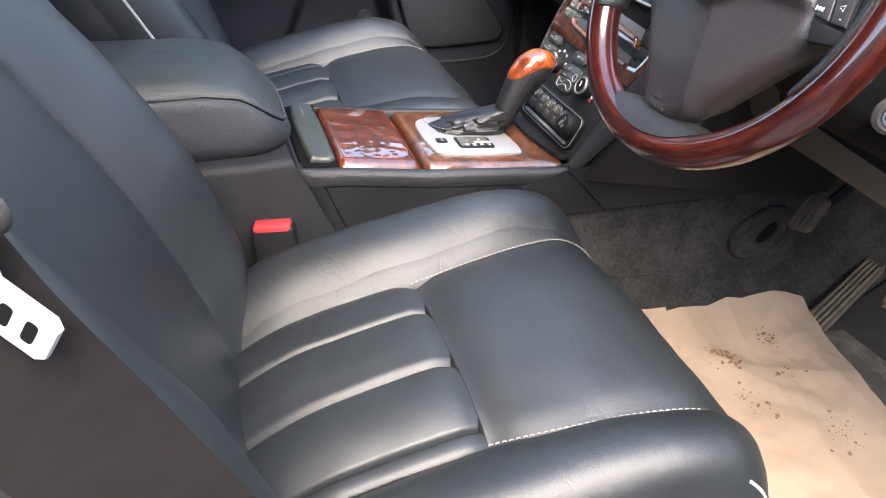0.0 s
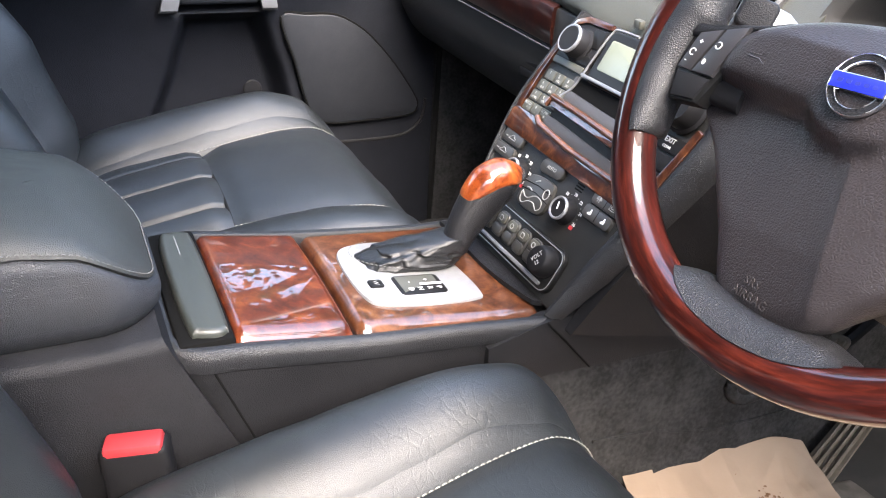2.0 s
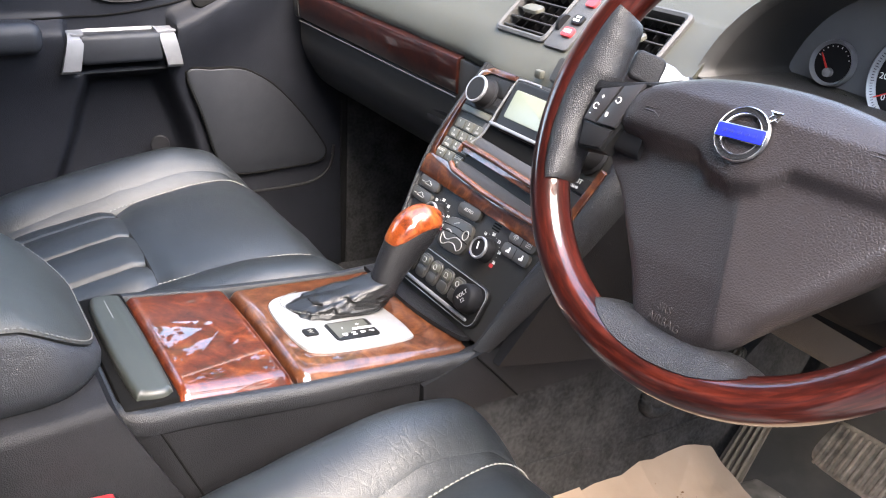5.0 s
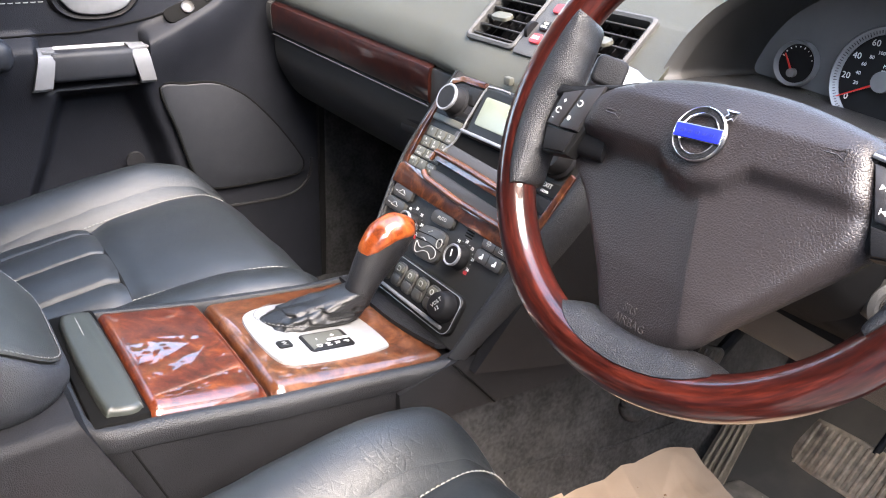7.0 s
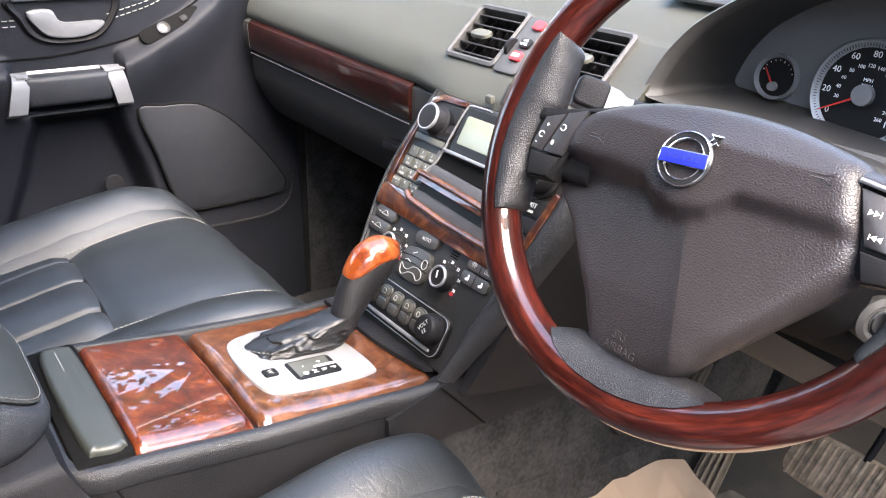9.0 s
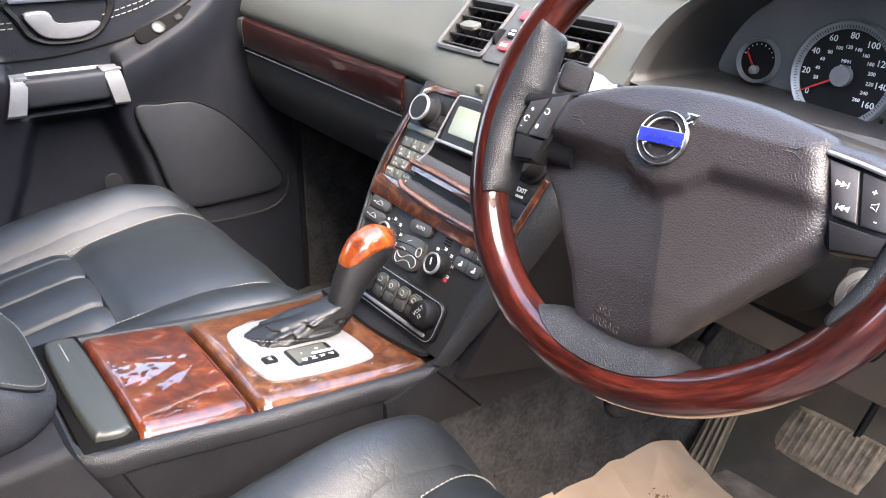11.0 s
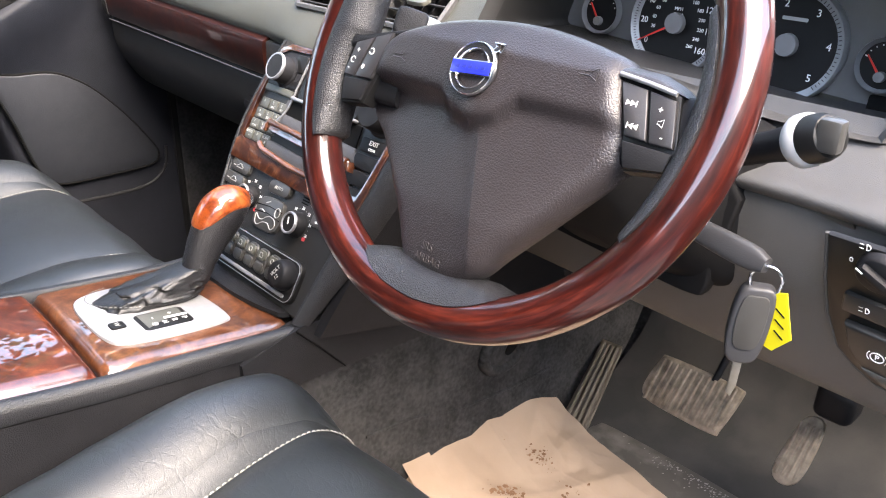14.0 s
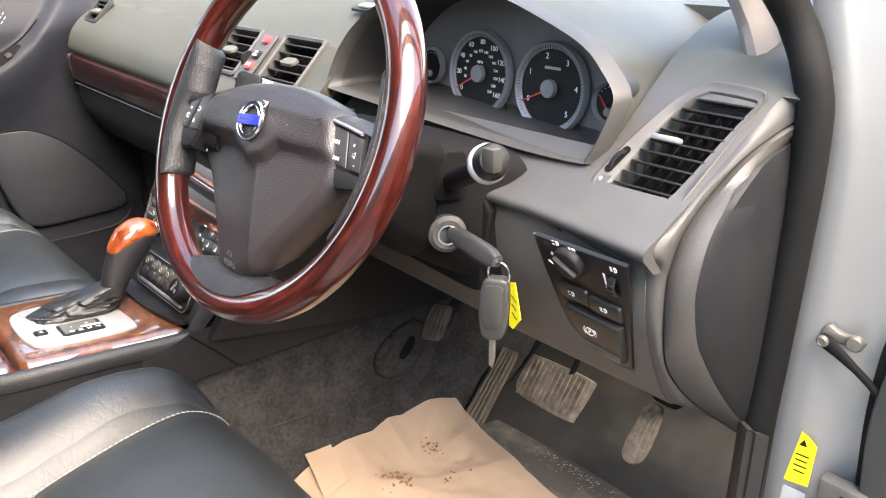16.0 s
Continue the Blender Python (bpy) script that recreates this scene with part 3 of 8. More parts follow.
def back_frame(cx):
    """Pose of a backrest: x across, y up along it, z out of its front."""
    return basis((cx, -0.49 if cx > 0 else -0.475, 0.2), (-1, 0, 0), (0, -0.43, 0.903))


def build_seat(cx, label, group, dy=0.0):
    seat = thing("car_front_seat", label, "car seat", (cx, -0.25, -0.06), group)
    A, E = ac_index(0.14), len(_ac) - 1.01
    V0, VP, V1 = 0.0, al_index(-0.265), len(_al) - 1.01
    part("seat_panel", sheet(bmesh.new(), seat_panel(cx, -A, A, VP, V1, 34, 50), 0.02, (0, 0, -1)), LEATHER, seat, "smooth black leather cushion centre")
    part("pleated_panel", sheet(bmesh.new(), seat_panel(cx, -A, A, V0, VP, 128, 40, (0.33, 0.595, 0.86) if cx > 0 else (0.25, 0.5, 0.75)), 0.02, (0, 0, -1)), PLEAT, seat, "pleated black leather")
    for s in (-1, 1):
        part("seat_bolster", sheet(bmesh.new(), seat_panel(cx, s * A, s * E, V0, V1, 40, 60), 0.02, (-s * 0.7, 0, -0.7)), LEATHER, seat, "creased black leather bolster")
        bm = bmesh.new()
        tube(bm, [cushion_point(s * ac_index(0.250), v, cx) for v in np.linspace(2 if cx * s < 0 else al_index(-0.05), V1 - 16, 60)], 0.0016, 8)
        part("piping", bm, PIPING, seat, "pale piping")
        bm = bmesh.new()
        dashes(bm, [cushion_point(s * (A - 1.6), v, cx) + Vector((0, 0, 0.0022)) for v in np.linspace(VP, V1 - 22, 60)], r=0.0007)
        tagged(part("stitching", bm, THREAD, seat, "pale double stitching"), kind="stuff")
        bm = bmesh.new()
        tube(bm, [cushion_point(s * A, v, cx) - Vector((0, 0, 0.0065)) for v in np.linspace(V0, V1 - 20, 70)], 0.0022, 6)
        part("seam", bm, SEAL, seat, "dark sunken seam")
    bm = bmesh.new()
    tube(bm, [cushion_point(a, VP, cx) - Vector((0, 0, 0.0065)) for a in np.linspace(-A, A, 40)], 0.0024, 6)
    part("seam", bm, SEAL, seat, "dark sunken seam")
    bm = bmesh.new()
    rbox(bm, (0.46, 0.42, 0.12), pose(cx, -0.25, 0.1), 0.02, 3)
    part("seat_base", bm, PLASTIC, seat, "dark plastic seat base")
    for s in (-1, 1):
        bm = bmesh.new()
        rbox(bm, (0.04, 0.44, 0.12), pose(cx + s * 0.18, -0.25, 0.0), 0.008)
        part("seat_rail", bm, PLASTIC, seat)
    # backrest
    M = back_frame(cx)
    prof = [(0, 0.03), (0.08, 0.032), (0.125, 0.028), (0.14, 0.024), (0.155, 0.04), (0.185, 0.075), (0.21, 0.085), (0.235, 0.075), (0.25, 0.045), (0.256, 0.0), (0.25, -0.06)]
    sp = smooth_poly([Vector(p) for p in prof], 5, False)

    def back_point(i, h):
        s = -1 if i < 0 else 1
        k = min(abs(i), len(sp) - 1.001)
        p = sp[int(k)].lerp(sp[int(k) + 1], k - int(k))
        w = interp(h, [0, 0.1, 0.3, 0.5, 0.66, 0.7], [0.9, 1.0, 1.0, 0.93, 0.8, 0.7])
        amp = interp(h, [0, 0.06, 0.2, 0.42, 0.6, 0.7], [0.5, 0.85, 1.0, 0.8, 0.3, -0.1])
        return M @ Vector((s * p[0] * w, h, p[1] * amp + 0.012 * math.sin(h * 6)))

    K = 15.0
    for nm, i0, i1, mat_ in (("back_panel", -K, K, LEATHER), ("back_bolster", K, len(sp) - 1.01, LEATHER), ("back_bolster", -K, -(len(sp) - 1.01), LEATHER)):
        rows = []
        for i in range(31):
            t = 0.5 - 0.5 * math.cos(math.pi * i / 30)
            row = []
            for j in range(41):
                h = lerp(-0.02, 0.7, j / 40)
                p = back_point(lerp(i0, i1, t), h)
                d = min(t, 1 - t) * abs(i1 - i0) * 0.006
                g = -0.008 * math.exp(-(d / 0.006) ** 2)
                row.append(p + M.to_3x3() @ Vector((0, 0, g)) + Vector((0, noise.noise(p * 8) * 0.004 + noise.noise(p * 22) * 0.0015, 0)))
            rows.append(row)
        part(nm, sheet(bmesh.new(), rows, 0.03, M.to_3x3() @ Vector((0, 0, -1))), mat_, seat, "creased black leather" if nm != "back_panel" else "")
    bm = bmesh.new()
    rbox(bm, (0.46, 0.66, 0.09), M @ pose(0, 0.34, -0.05), 0.03, 4)
    part("back_shell", bm, PLASTIC, seat, "dark plastic seat back")
    for s in (-1, 1) if cx < 0 else (1,):
        bm = bmesh.new()
        tube(bm, [back_point(s * (len(sp) - 8.5), h) + M.to_3x3() @ Vector((s * 0.001, 0, 0.001)) for h in np.linspace(0.0, 0.62, 50)], 0.0022, 8)
        part("piping", bm, PIPING, seat, "pale piping")
    bm = bmesh.new()
    rbox(bm, (0.27, 0.17, 0.1), M @ pose(0, 0.82, 0.03), 0.04, 5)
    part("headrest", bm, LEATHER, seat, "black leather headrest")
    for c in seat.children:
        c.matrix_parent_inverse = Matrix.Translation(-seat.location)
    seat.location.y += dy
    return seat


build_seat(0.415, "black leather driver seat with pleated cushion and pale piping", "front seats")
build_seat(-0.392, "black leather passenger seat with pleated cushion and pale piping", "front seats", 0.03)


# ---------------------------------------------------------------- centre console
def top_z(y):
    return interp(y, [-0.40, -0.355, -0.31, -0.195, -0.04, 0.02], [0.338, 0.332, 0.328, 0.309, 0.291, 0.287])


console = thing("centre_console", "black grained plastic centre console with burr walnut panels", "console", (0, -0.2, 0.2))


def tray_outline(inset, n=9):
    """Plan of the console's rim, drawn in by inset; the rear corners are round."""
    y0, half, r = -0.374, 0.1198, 0.04
    ys = np.linspace(0.03, y0 + r, 22)
    right = [(interp(y, [-0.33, -0.06, 0.03], [half, half + 0.001, 0.128]) - inset, y) for y in ys]
    right += [(half - r + (r - inset) * math.cos(a), y0 + r - (r - inset) * math.sin(a)) for a in np.linspace(0, math.pi / 2, n + 1)[1:]]
    return right + [(-x, y) for x, y in right[::-1]]


rings = []
for inset, dz in ((0.003, -0.0225), (0.0006, -0.0215), (0.0, -0.0195), (0.0, -0.0085), (0.0014, -0.0036), (0.0048, -0.0006), (0.0085, 0.0003), (0.0128, -0.0004), (0.0144, -0.003), (0.0148, -0.013)):
    rings.append([Vector((x, y, top_z(y) + dz)) for x, y in tray_outline(inset)])
part("console_rim", loft(bmesh.new(), rings), RIM_VINYL, console, "grained black rim round the wooden panels")
rings = []
for k in range(9):
    ring = []
    for x, y in tray_outline(0.0026):
        zt, zb = top_z(y) - 0.022, interp(y, [-0.372, -0.3, 0.0, 0.03], [0.0, 0.0, 0.2, 0.235])
        z = lerp(zt, zb, k / 8)
        ring.append(Vector((x, y + 0.4 * (zt - z) * interp(y, [-0.374, -0.2], [1, 0]), z)))
    rings.append(ring)
part("console_body", loft(bmesh.new(), rings), PANEL, console, "smooth dark plastic lower body")
bm = bmesh.new()
tube(bm, [(0.1178, y, top_z(y) - 0.022) for y in np.linspace(-0.33, 0.0, 20)], 0.0011, 6)
part("side_joint", bm, RECESS, console, "dark joint")
bm = bmesh.new()
tube(bm, [(0.1174, -0.3335 + 0.37 * (0.309 - z), z) for z in np.linspace(0.309, 0.12, 8)], 0.0011, 6)
part("side_joint", bm, RECESS, console, "dark joint")
rings = []
for y in (-0.95, -0.6, -0.42, -0.385, -0.372):
    w = interp(y, [-0.95, -0.42, -0.372], [0.125, 0.125, 0.119])
    z = interp(y, [-0.95, -0.372], [0.368, 0.3525])
    prof = [(-w, 0.0), (-w, z - 0.012), (-w + 0.003, z - 0.004), (-w + 0.01, z)]
    prof = prof + [(-x, zz) for x, zz in prof[::-1]]
    # the joint to the front half slants
    rings.append([Vector((x, y + (0.0 if y < -0.4 else 0.42 * (0.3525 - zz) * (1 if y > -0.38 else 0.5)), zz)) for x, zz in prof])
part("console_box", loft(bmesh.new(), rings), PANEL, console, "smooth dark plastic storage box")


def panel_on_top(name, y0, y1, w0, w1, h, mat_, label, crown=0.004):
    """A crowned panel that follows the console's top and rolls over at its edges."""
    rows = []
    n, k = 44, 60
    for i in range(n + 1):
        t = i / n
        y = lerp(y0, y1, t)
        row = []
        for j in range(k + 1):
            s = -1 + 2 * j / k
            w = lerp(w0, w1, t)
            ed = min(1 - abs(s), 1.0) * w
            et = min(t, 1 - t) * abs(y1 - y0)
            drop = 0.0125 * max(0, 1 - ed / 0.015) ** 2 + 0.008 * max(0, 1 - et / 0.009) ** 2
            row.append(Vector((s * w, y, top_z(y) + h + crown * (1 - s * s) - drop)))
        rows.append(row)
    return part(name, sheet(bmesh.new(), rows, 0.012, (0, 0, -1)), mat_, console, label)


panel_on_top("wood_lid", -0.3105, -0.1985, 0.1045, 0.1045, 0.0045, WOOD, "glossy red burr walnut lid")
panel_on_top("wood_surround", -0.1935, 0.012, 0.1045, 0.112, 0.002, WOOD_BROWN, "glossy brown burr walnut surround")
bm = bmesh.new()
lid_o = smooth_poly([Vector(p) for p in ((-0.092, 0.012), (-0.08, 0.0165), (0.0, 0.0185), (0.088, 0.0175), (0.1, 0.0145), (0.103, 0.006), (0.099, -0.01), (0.088, -0.0165), (0.0, -0.0195), (-0.082, -0.0165), (-0.094, -0.006))], 5)
prism(bm, lid_o, 0.024, basis((0, -0.333, 0.3185), (1, 0, 0), (0, 1, -0.09)), 0.0065, 4)
part("ashtray_lid", bm, material("olive_rubber_lid", (0.03, 0.0335, 0.0295), 0.4, (0.036, 0.04, 0.0352), 30, bump=0.2, bscale=900, spec=0.6), console, "dark olive plastic lid")
bm = bmesh.new()
rbox(bm, (0.04, 0.0008, 0.0005), basis((-0.06, -0.333, 0.3424), (1, 0, 0), (0, 1, -0.09)), 0.0002)
part("lid_mark", bm, MARK, console, "pale line on the lid")
# solid block whose black stands for the shade in the lid's gap
bm = bmesh.new()
rbox(bm, (0.215, 0.05, 0.02), pose(0, -0.335, 0.325), 0.006)
part("lid_well", bm, RECESS, console, "black block for the shade round the lid")


rows = []
for i in range(21):
    x = lerp(-0.1, 0.098, i / 20)
    yb = -0.012 + 0.016 * max(0, x / 0.1) ** 2
    rows.append([Vector((x, lerp(yb, 0.03, k / 6), top_z(lerp(yb, 0.03, k / 6)) + 0.0112 - 0.004 * math.sin(math.pi * k / 6))) for k in range(7)])
part("tray_strip", sheet(bmesh.new(), rows, 0.006, (0, 0, -1)), PANEL, console, "dark rubber strip before the switches")


# selector plate, gaiter and lever
def plate_pose(x, y, lift):
    return basis((x, y, top_z(y) + lift), (1, 0, 0), (0, 1, -0.125))


bm = bmesh.new()
outline = smooth_poly([Vector(p) for p in ((-0.062, 0.052), (0.0, 0.064), (0.056, 0.066), (0.07, 0.055), (0.072, 0.0), (0.066, -0.05), (0.05, -0.066), (0.0, -0.07), (-0.045, -0.064), (-0.062, -0.04), (-0.066, 0.0))], 5)
prism(bm, outline, 0.006, plate_pose(0.005, -0.105, 0.002), 0.002)
part("selector_plate", bm, PLATE, console, "satin silver selector plate")
bm = bmesh.new()
prism(bm, rrect(0.038, 0.054, 0.005), 0.0018, plate_pose(0.0405, -0.103, 0.0075), 0.0008)
ind = part("gear_indicator", bm, PIANO, console, "black gear indicator with white letters")
# grey reflection over the left half, painted as a flat field
bm = bmesh.new()
prism(bm, [(-0.016, -0.023), (0.016, -0.023), (0.004, 0.0), (-0.003, 0.022), (-0.016, 0.022)], 0.0004, plate_pose(0.0405, -0.103, 0.0094))
part("indicator_sheen", bm, material("indicator_sheen_grey", (0.06, 0.062, 0.054), 0.3, (0.085, 0.087, 0.077), 60), ind, "grey reflection painted on the indicator")
for k, ch in enumerate("PRND"):
    writing("letter", ch, 0.0085, plate_pose(0.0515, -0.0845 - 0.0108 * k, 0.0102) @ pose(0, 0, 0, 0, 0, 0), WHITE, ind)
writing("sign", "+", 0.009, plate_pose(0.034, -0.094, 0.0102), WHITE, ind)
writing("sign", "-", 0.009, plate_pose(0.037, -0.113, 0.0102), WHITE, ind)
bm = bmesh.new()
prism(bm, rrect(0.004, 0.026, 0.001, 2), 0.0004, plate_pose(0.0425, -0.0905, 0.0098))
part("indicator_mark", bm, WHITE, ind, "white bar")
bm = bmesh.new()
prism(bm, rrect(0.0145, 0.016, 0.003), 0.0035, plate_pose(0.034, -0.1505, 0.0072), 0.0012)
wb = part("winter_button", bm, PIANO, console, "small black push button")
writing("button_letter", "W", 0.008, plate_pose(0.034, -0.1505, 0.0108), MARK, wb)

GAITER = material("gaiter_leather", (0.008, 0.0085, 0.0095), 0.36, (0.018, 0.0185, 0.02), 30, bump=0.4, bscale=900, kind="grain", crease=0.16, cscale=55, spec=0.6)
lever = thing("gear_lever", "gear lever with amber burr wood knob and black leather gaiter", "gear lever", (0.0, -0.09, 0.3))
bm = bmesh.new()
rings = []
for i in range(45):
    t = i / 44
    # a slack pouch, blunt at its rear, that rises forward to the lever and is gathered across
    cx, cy, cz = lerp(-0.019, 0.002, t ** 1.4), lerp(-0.097, -0.0435, t ** 1.3), 0.2975 + 0.042 * t ** 1.05
    rx, ry = lerp(0.0335, 0.0175, t ** 2.2), lerp(0.063, 0.0185, t ** 1.5)
    ring = []
    for k in range(110):
        a = 2 * math.pi * k / 110
        ca, sa = math.cos(a), math.sin(a)
        fold = math.sin(math.pi * min(1, t * 1.08)) ** 0.8 if t < 0.92 else 0.0
        n_ = noise.noise(Vector((2.2 * ca, 2.2 * sa, 2.6 * t)))
        ridge = 1 - abs(2.4 * noise.noise(Vector((1.5 * ca + 4, 1.5 * sa, 5.5 * t + 1.4 * sa))))
        fine = 1 - abs(2.2 * noise.noise(Vector((4 * ca + 9, 4 * sa, 11 * t + 2 * sa))))
        wr = 1 + fold * (0.1 * n_ + 0.045 * math.sin(21 * t + 3 * sa + 4 * n_) + 0.1 * (ridge - 0.6) + 0.04 * (fine - 0.6))
        sx = math.copysign(abs(ca) ** 0.75, ca)
        sy = math.copysign(abs(sa) ** 0.8, sa)
        lift = 0.012 * max(0, -sa) * fold * (1 - t)
        ring.append(Vector((cx + rx * wr * sx, cy + ry * wr * sy, cz + lift + fold * 0.003 * n_)))
    rings.append(ring)
part("gaiter", loft(bm, rings), GAITER, lever, "crumpled black leather gaiter", 60)
bm = bmesh.new()
dashes(bm, [Vector((-0.019 + 0.0345 * math.cos(a), -0.097 + 0.064 * math.sin(a), 0.3105 + 0.012 * max(0, -math.sin(a)))) for a in np.linspace(-2.6, 0.2, 40)], 0.003, 0.002, 0.0004)
tagged(part("stitching", bm, CLUSTER, lever, "grey stitching along the gaiter"), kind="stuff")
SPINE = smooth_poly([Vector(p) for p in ((-0.0445, 0.324), (-0.0415, 0.332), (-0.035, 0.346), (-0.026, 0.362), (-0.014, 0.379), (-0.004, 0.391), (0.008, 0.3985), (0.018, 0.401), (0.026, 0.402), (0.0305, 0.402))], 5, False)


def head_ring(i, grow, a0, a1, n):
    """Section of the selector's head at step i of its spine; angle 0 points up and back."""
    t = i / (len(SPINE) - 1) * 9
    j = min(max(int(round(i)), 0), len(SPINE) - 1)
    d = (SPINE[min(j + 1, len(SPINE) - 1)] - SPINE[max(j - 1, 0)]).normalized()
    rp = interp(t, [0, 1, 2, 3, 4, 5, 6, 7, 8, 9], [0.0158, 0.0165, 0.0185, 0.0215, 0.0255, 0.0268, 0.024, 0.0185, 0.0125, 0.006]) + grow
    rx = interp(t, [0, 1, 2, 3, 4, 5, 6, 7, 8, 9], [0.0165, 0.017, 0.018, 0.0195, 0.0212, 0.0225, 0.0215, 0.018, 0.0125, 0.006]) + grow
    c = SPINE[j]
    out = []
    for a in np.linspace(a0, a1, n):
        q = c + Vector((-d.y, d.x)) * (rp * math.cos(a))
        out.append(Vector((0.003 + rx * math.copysign(abs(math.sin(a)) ** 0.85, math.sin(a)), q.x, q.y)))
    return out


part("grip", loft(bmesh.new(), [head_ring(i, 0.0, 0, 2 * math.pi * 31 / 32, 32) for i in range(len(SPINE))]), WHEEL_LEATHER, lever, "black leather grip")
rows = []
for i in range(17, len(SPINE)):
    half = radians(interp(i, [17, 18, 20, 24, 30, 36, 45], [14, 38, 55, 70, 86, 100, 150]))
    rows.append(head_ring(i, 0.0013 if i > 17 else -0.001, -half, half, 25))
for r_ in rows[1:]:
    d_ = (r_[12] - r_[0]) * 0.06
    r_[0], r_[-1] = r_[0] + Vector((0, 0, -0.0004)) + Vector((0.0015, 0, 0)), r_[-1] + Vector((0, 0, -0.0004)) - Vector((0.0015, 0, 0))
part("knob", loft(bmesh.new(), rows, False), WOOD_KNOB, lever, "amber burr walnut knob", 70)
bm = bmesh.new()
lathe(bm, [(0.0085, -0.004), (0.0085, 0.002), (0.007, 0.0045), (0.0, 0.005)], basis((0.003, 0.03, 0.402), (1, 0, 0), (0, -0.05, 1)) @ pose(0, 0, 0, 180, 0, 0), 20)
part("lock_button", bm, CHROME, lever, "small chrome lock button")

# armrest
arm = thing("armrest", "padded black leather armrest on the console box", "armrest", (0, -0.6, 0.36))


def arm_outline(inset, zf, zr):
    """A level of the pad: plan with a rounded front, falling from zr to zf at the front end."""
    half, yf, r = 0.1055, -0.3615, 0.062
    rr = max(r - inset * 0.75, 0.006)
    w, f = half - inset, yf - inset * 0.95
    right = [(w, y) for y in np.linspace(-0.95, f - rr, 14)]
    right += [(w - rr + rr * math.cos(a), f - rr + rr * math.sin(a)) for a in np.linspace(0, math.pi / 2, 14)[1:]]
    pts = right + [(x * k, f) for x in (max(w - rr, 0.002),) for k in (0.5, 0.0, -0.5)] + [(-x, y) for x, y in right[::-1]]
    out = []
    for x, y in pts:
        k = min(1.0, (f - y) / 0.085)
        k = math.sin(k * math.pi / 2)
        out.append(Vector((x, y, lerp(zf, zr, k) + 0.02 * max(0, (-0.5 - y) / 0.45))))
    return out


LOW_LEVELS = [(0.016, 0.3505, 0.351), (0.006, 0.3535, 0.356), (0.001, 0.359, 0.374), (0.0, 0.366, 0.4), (0.0016, 0.372, 0.424), (0.0045, 0.3755, 0.4345), (0.008, 0.377, 0.4365)]
TOP_LEVELS = [(0.008, 0.3768, 0.4362), (0.0048, 0.3795, 0.438), (0.0065, 0.385, 0.443), (0.012, 0.394, 0.4495), (0.022, 0.4085, 0.4555), (0.036, 0.4245, 0.46), (0.052, 0.4375, 0.4625), (0.07, 0.447, 0.464), (0.088, 0.453, 0.465), (0.1, 0.456, 0.4655)]
part("arm_side", loft(bmesh.new(), [arm_outline(*l) for l in LOW_LEVELS]), PEBBLE, arm, "pebbled black leather side, blue of the sky in its colour", 70)
part("arm_pad", loft(bmesh.new(), [arm_outline(*l) for l in TOP_LEVELS]), PEBBLE_TOP, arm, "smooth black leather top, olive reflection in its colour", 70)
bm = bmesh.new()
dashes(bm, [p + Vector((0, 0, 0.0035)) for p in arm_outline(0.0052, 0.3795, 0.438)[8:-8]], 0.003, 0.0022, 0.00045)
tagged(part("stitching", bm, CLUSTER, arm, "grey stitching"), kind="stuff")


# ---------------------------------------------------------------- centre stack
S0, SU, SV = Vector((0.015, 0.02, 0.303)), Vector((1, 0, 0)), Vector((0, 0.49, 0.872))
SN = SU.cross(SV)


def face(u, v, h=0.0, turn=0.0):
    return basis(S0 + SU * u + SV * v + SN * h, SU, SV) @ pose(0, 0, 0, 0, 0, turn)


stack = thing("centre_stack", "black centre stack with radio, climate controls and burr walnut trim", "control panel", (0.015, 0.1, 0.3))
bm = bmesh.new()
frame_pts = [(-0.112, -0.012), (0.1, -0.012), (0.112, 0.05), (0.137, 0.16), (0.15, 0.235), (0.146, 0.272), (0.12, 0.285), (-0.09, 0.285), (-0.108, 0.27), (-0.128, 0.2), (-0.133, 0.14), (-0.118, 0.04)]
prism(bm, frame_pts, 0.13, face(0, 0, -0.13), 0.005, 3)
part("stack_panel", bm, FACE, stack, "satin black plastic panel")
# rounded outer rails of the panel
for s, pts in ((1, [(0.1005, -0.016), (0.1035, 0.0), (0.112, 0.05), (0.137, 0.16), (0.1505, 0.24), (0.148, 0.29)]), (-1, [(-0.114, -0.035), (-0.118, 0.04), (-0.133, 0.14), (-0.129, 0.2), (-0.109, 0.285)])):
    rows = []
    for u, v in smooth_poly([Vector(p) for p in pts], 6, False):
        k = interp(v, [-0.02, 0.05, 0.2], [0.4, 0.75, 1.0])
        rows.append([face(u + s * du * (k if s > 0 else 0.45), v, h if h > 0 else h * k).translation for du, h in ((-0.003, -0.012), (-0.001, 0.001), (0.003, 0.0042), (0.008, 0.0045), (0.014, 0.002), (0.02, -0.0035), (0.025, -0.012), (0.0275, -0.026))])
    part("edge_rail", sheet(bmesh.new(), rows, 0.004, (-0.7 * s, 0.6, 0)), RIM_VINYL, stack, "grained plastic edge")
for s in (1, -1):
    rows = []
    for i in range(13):
        t = i / 12
        a = face(lerp(0.126, 0.176, t) if s > 0 else lerp(-0.124, -0.129, t), lerp(-0.02, 0.29, t), -0.022).translation
        b = Vector((0.015 + s * lerp(0.14, 0.165, t), 0.45, lerp(0.2, 0.56, t)))
        rows.append([a.lerp(b, k / 8) + Vector((s * 0.012 * math.sin(math.pi * k / 8), 0, 0)) for k in range(9)])
    part("side_panel", sheet(bmesh.new(), rows, 0.015, (-s, 0, 0)), PANEL, stack, "dark grained side panel")


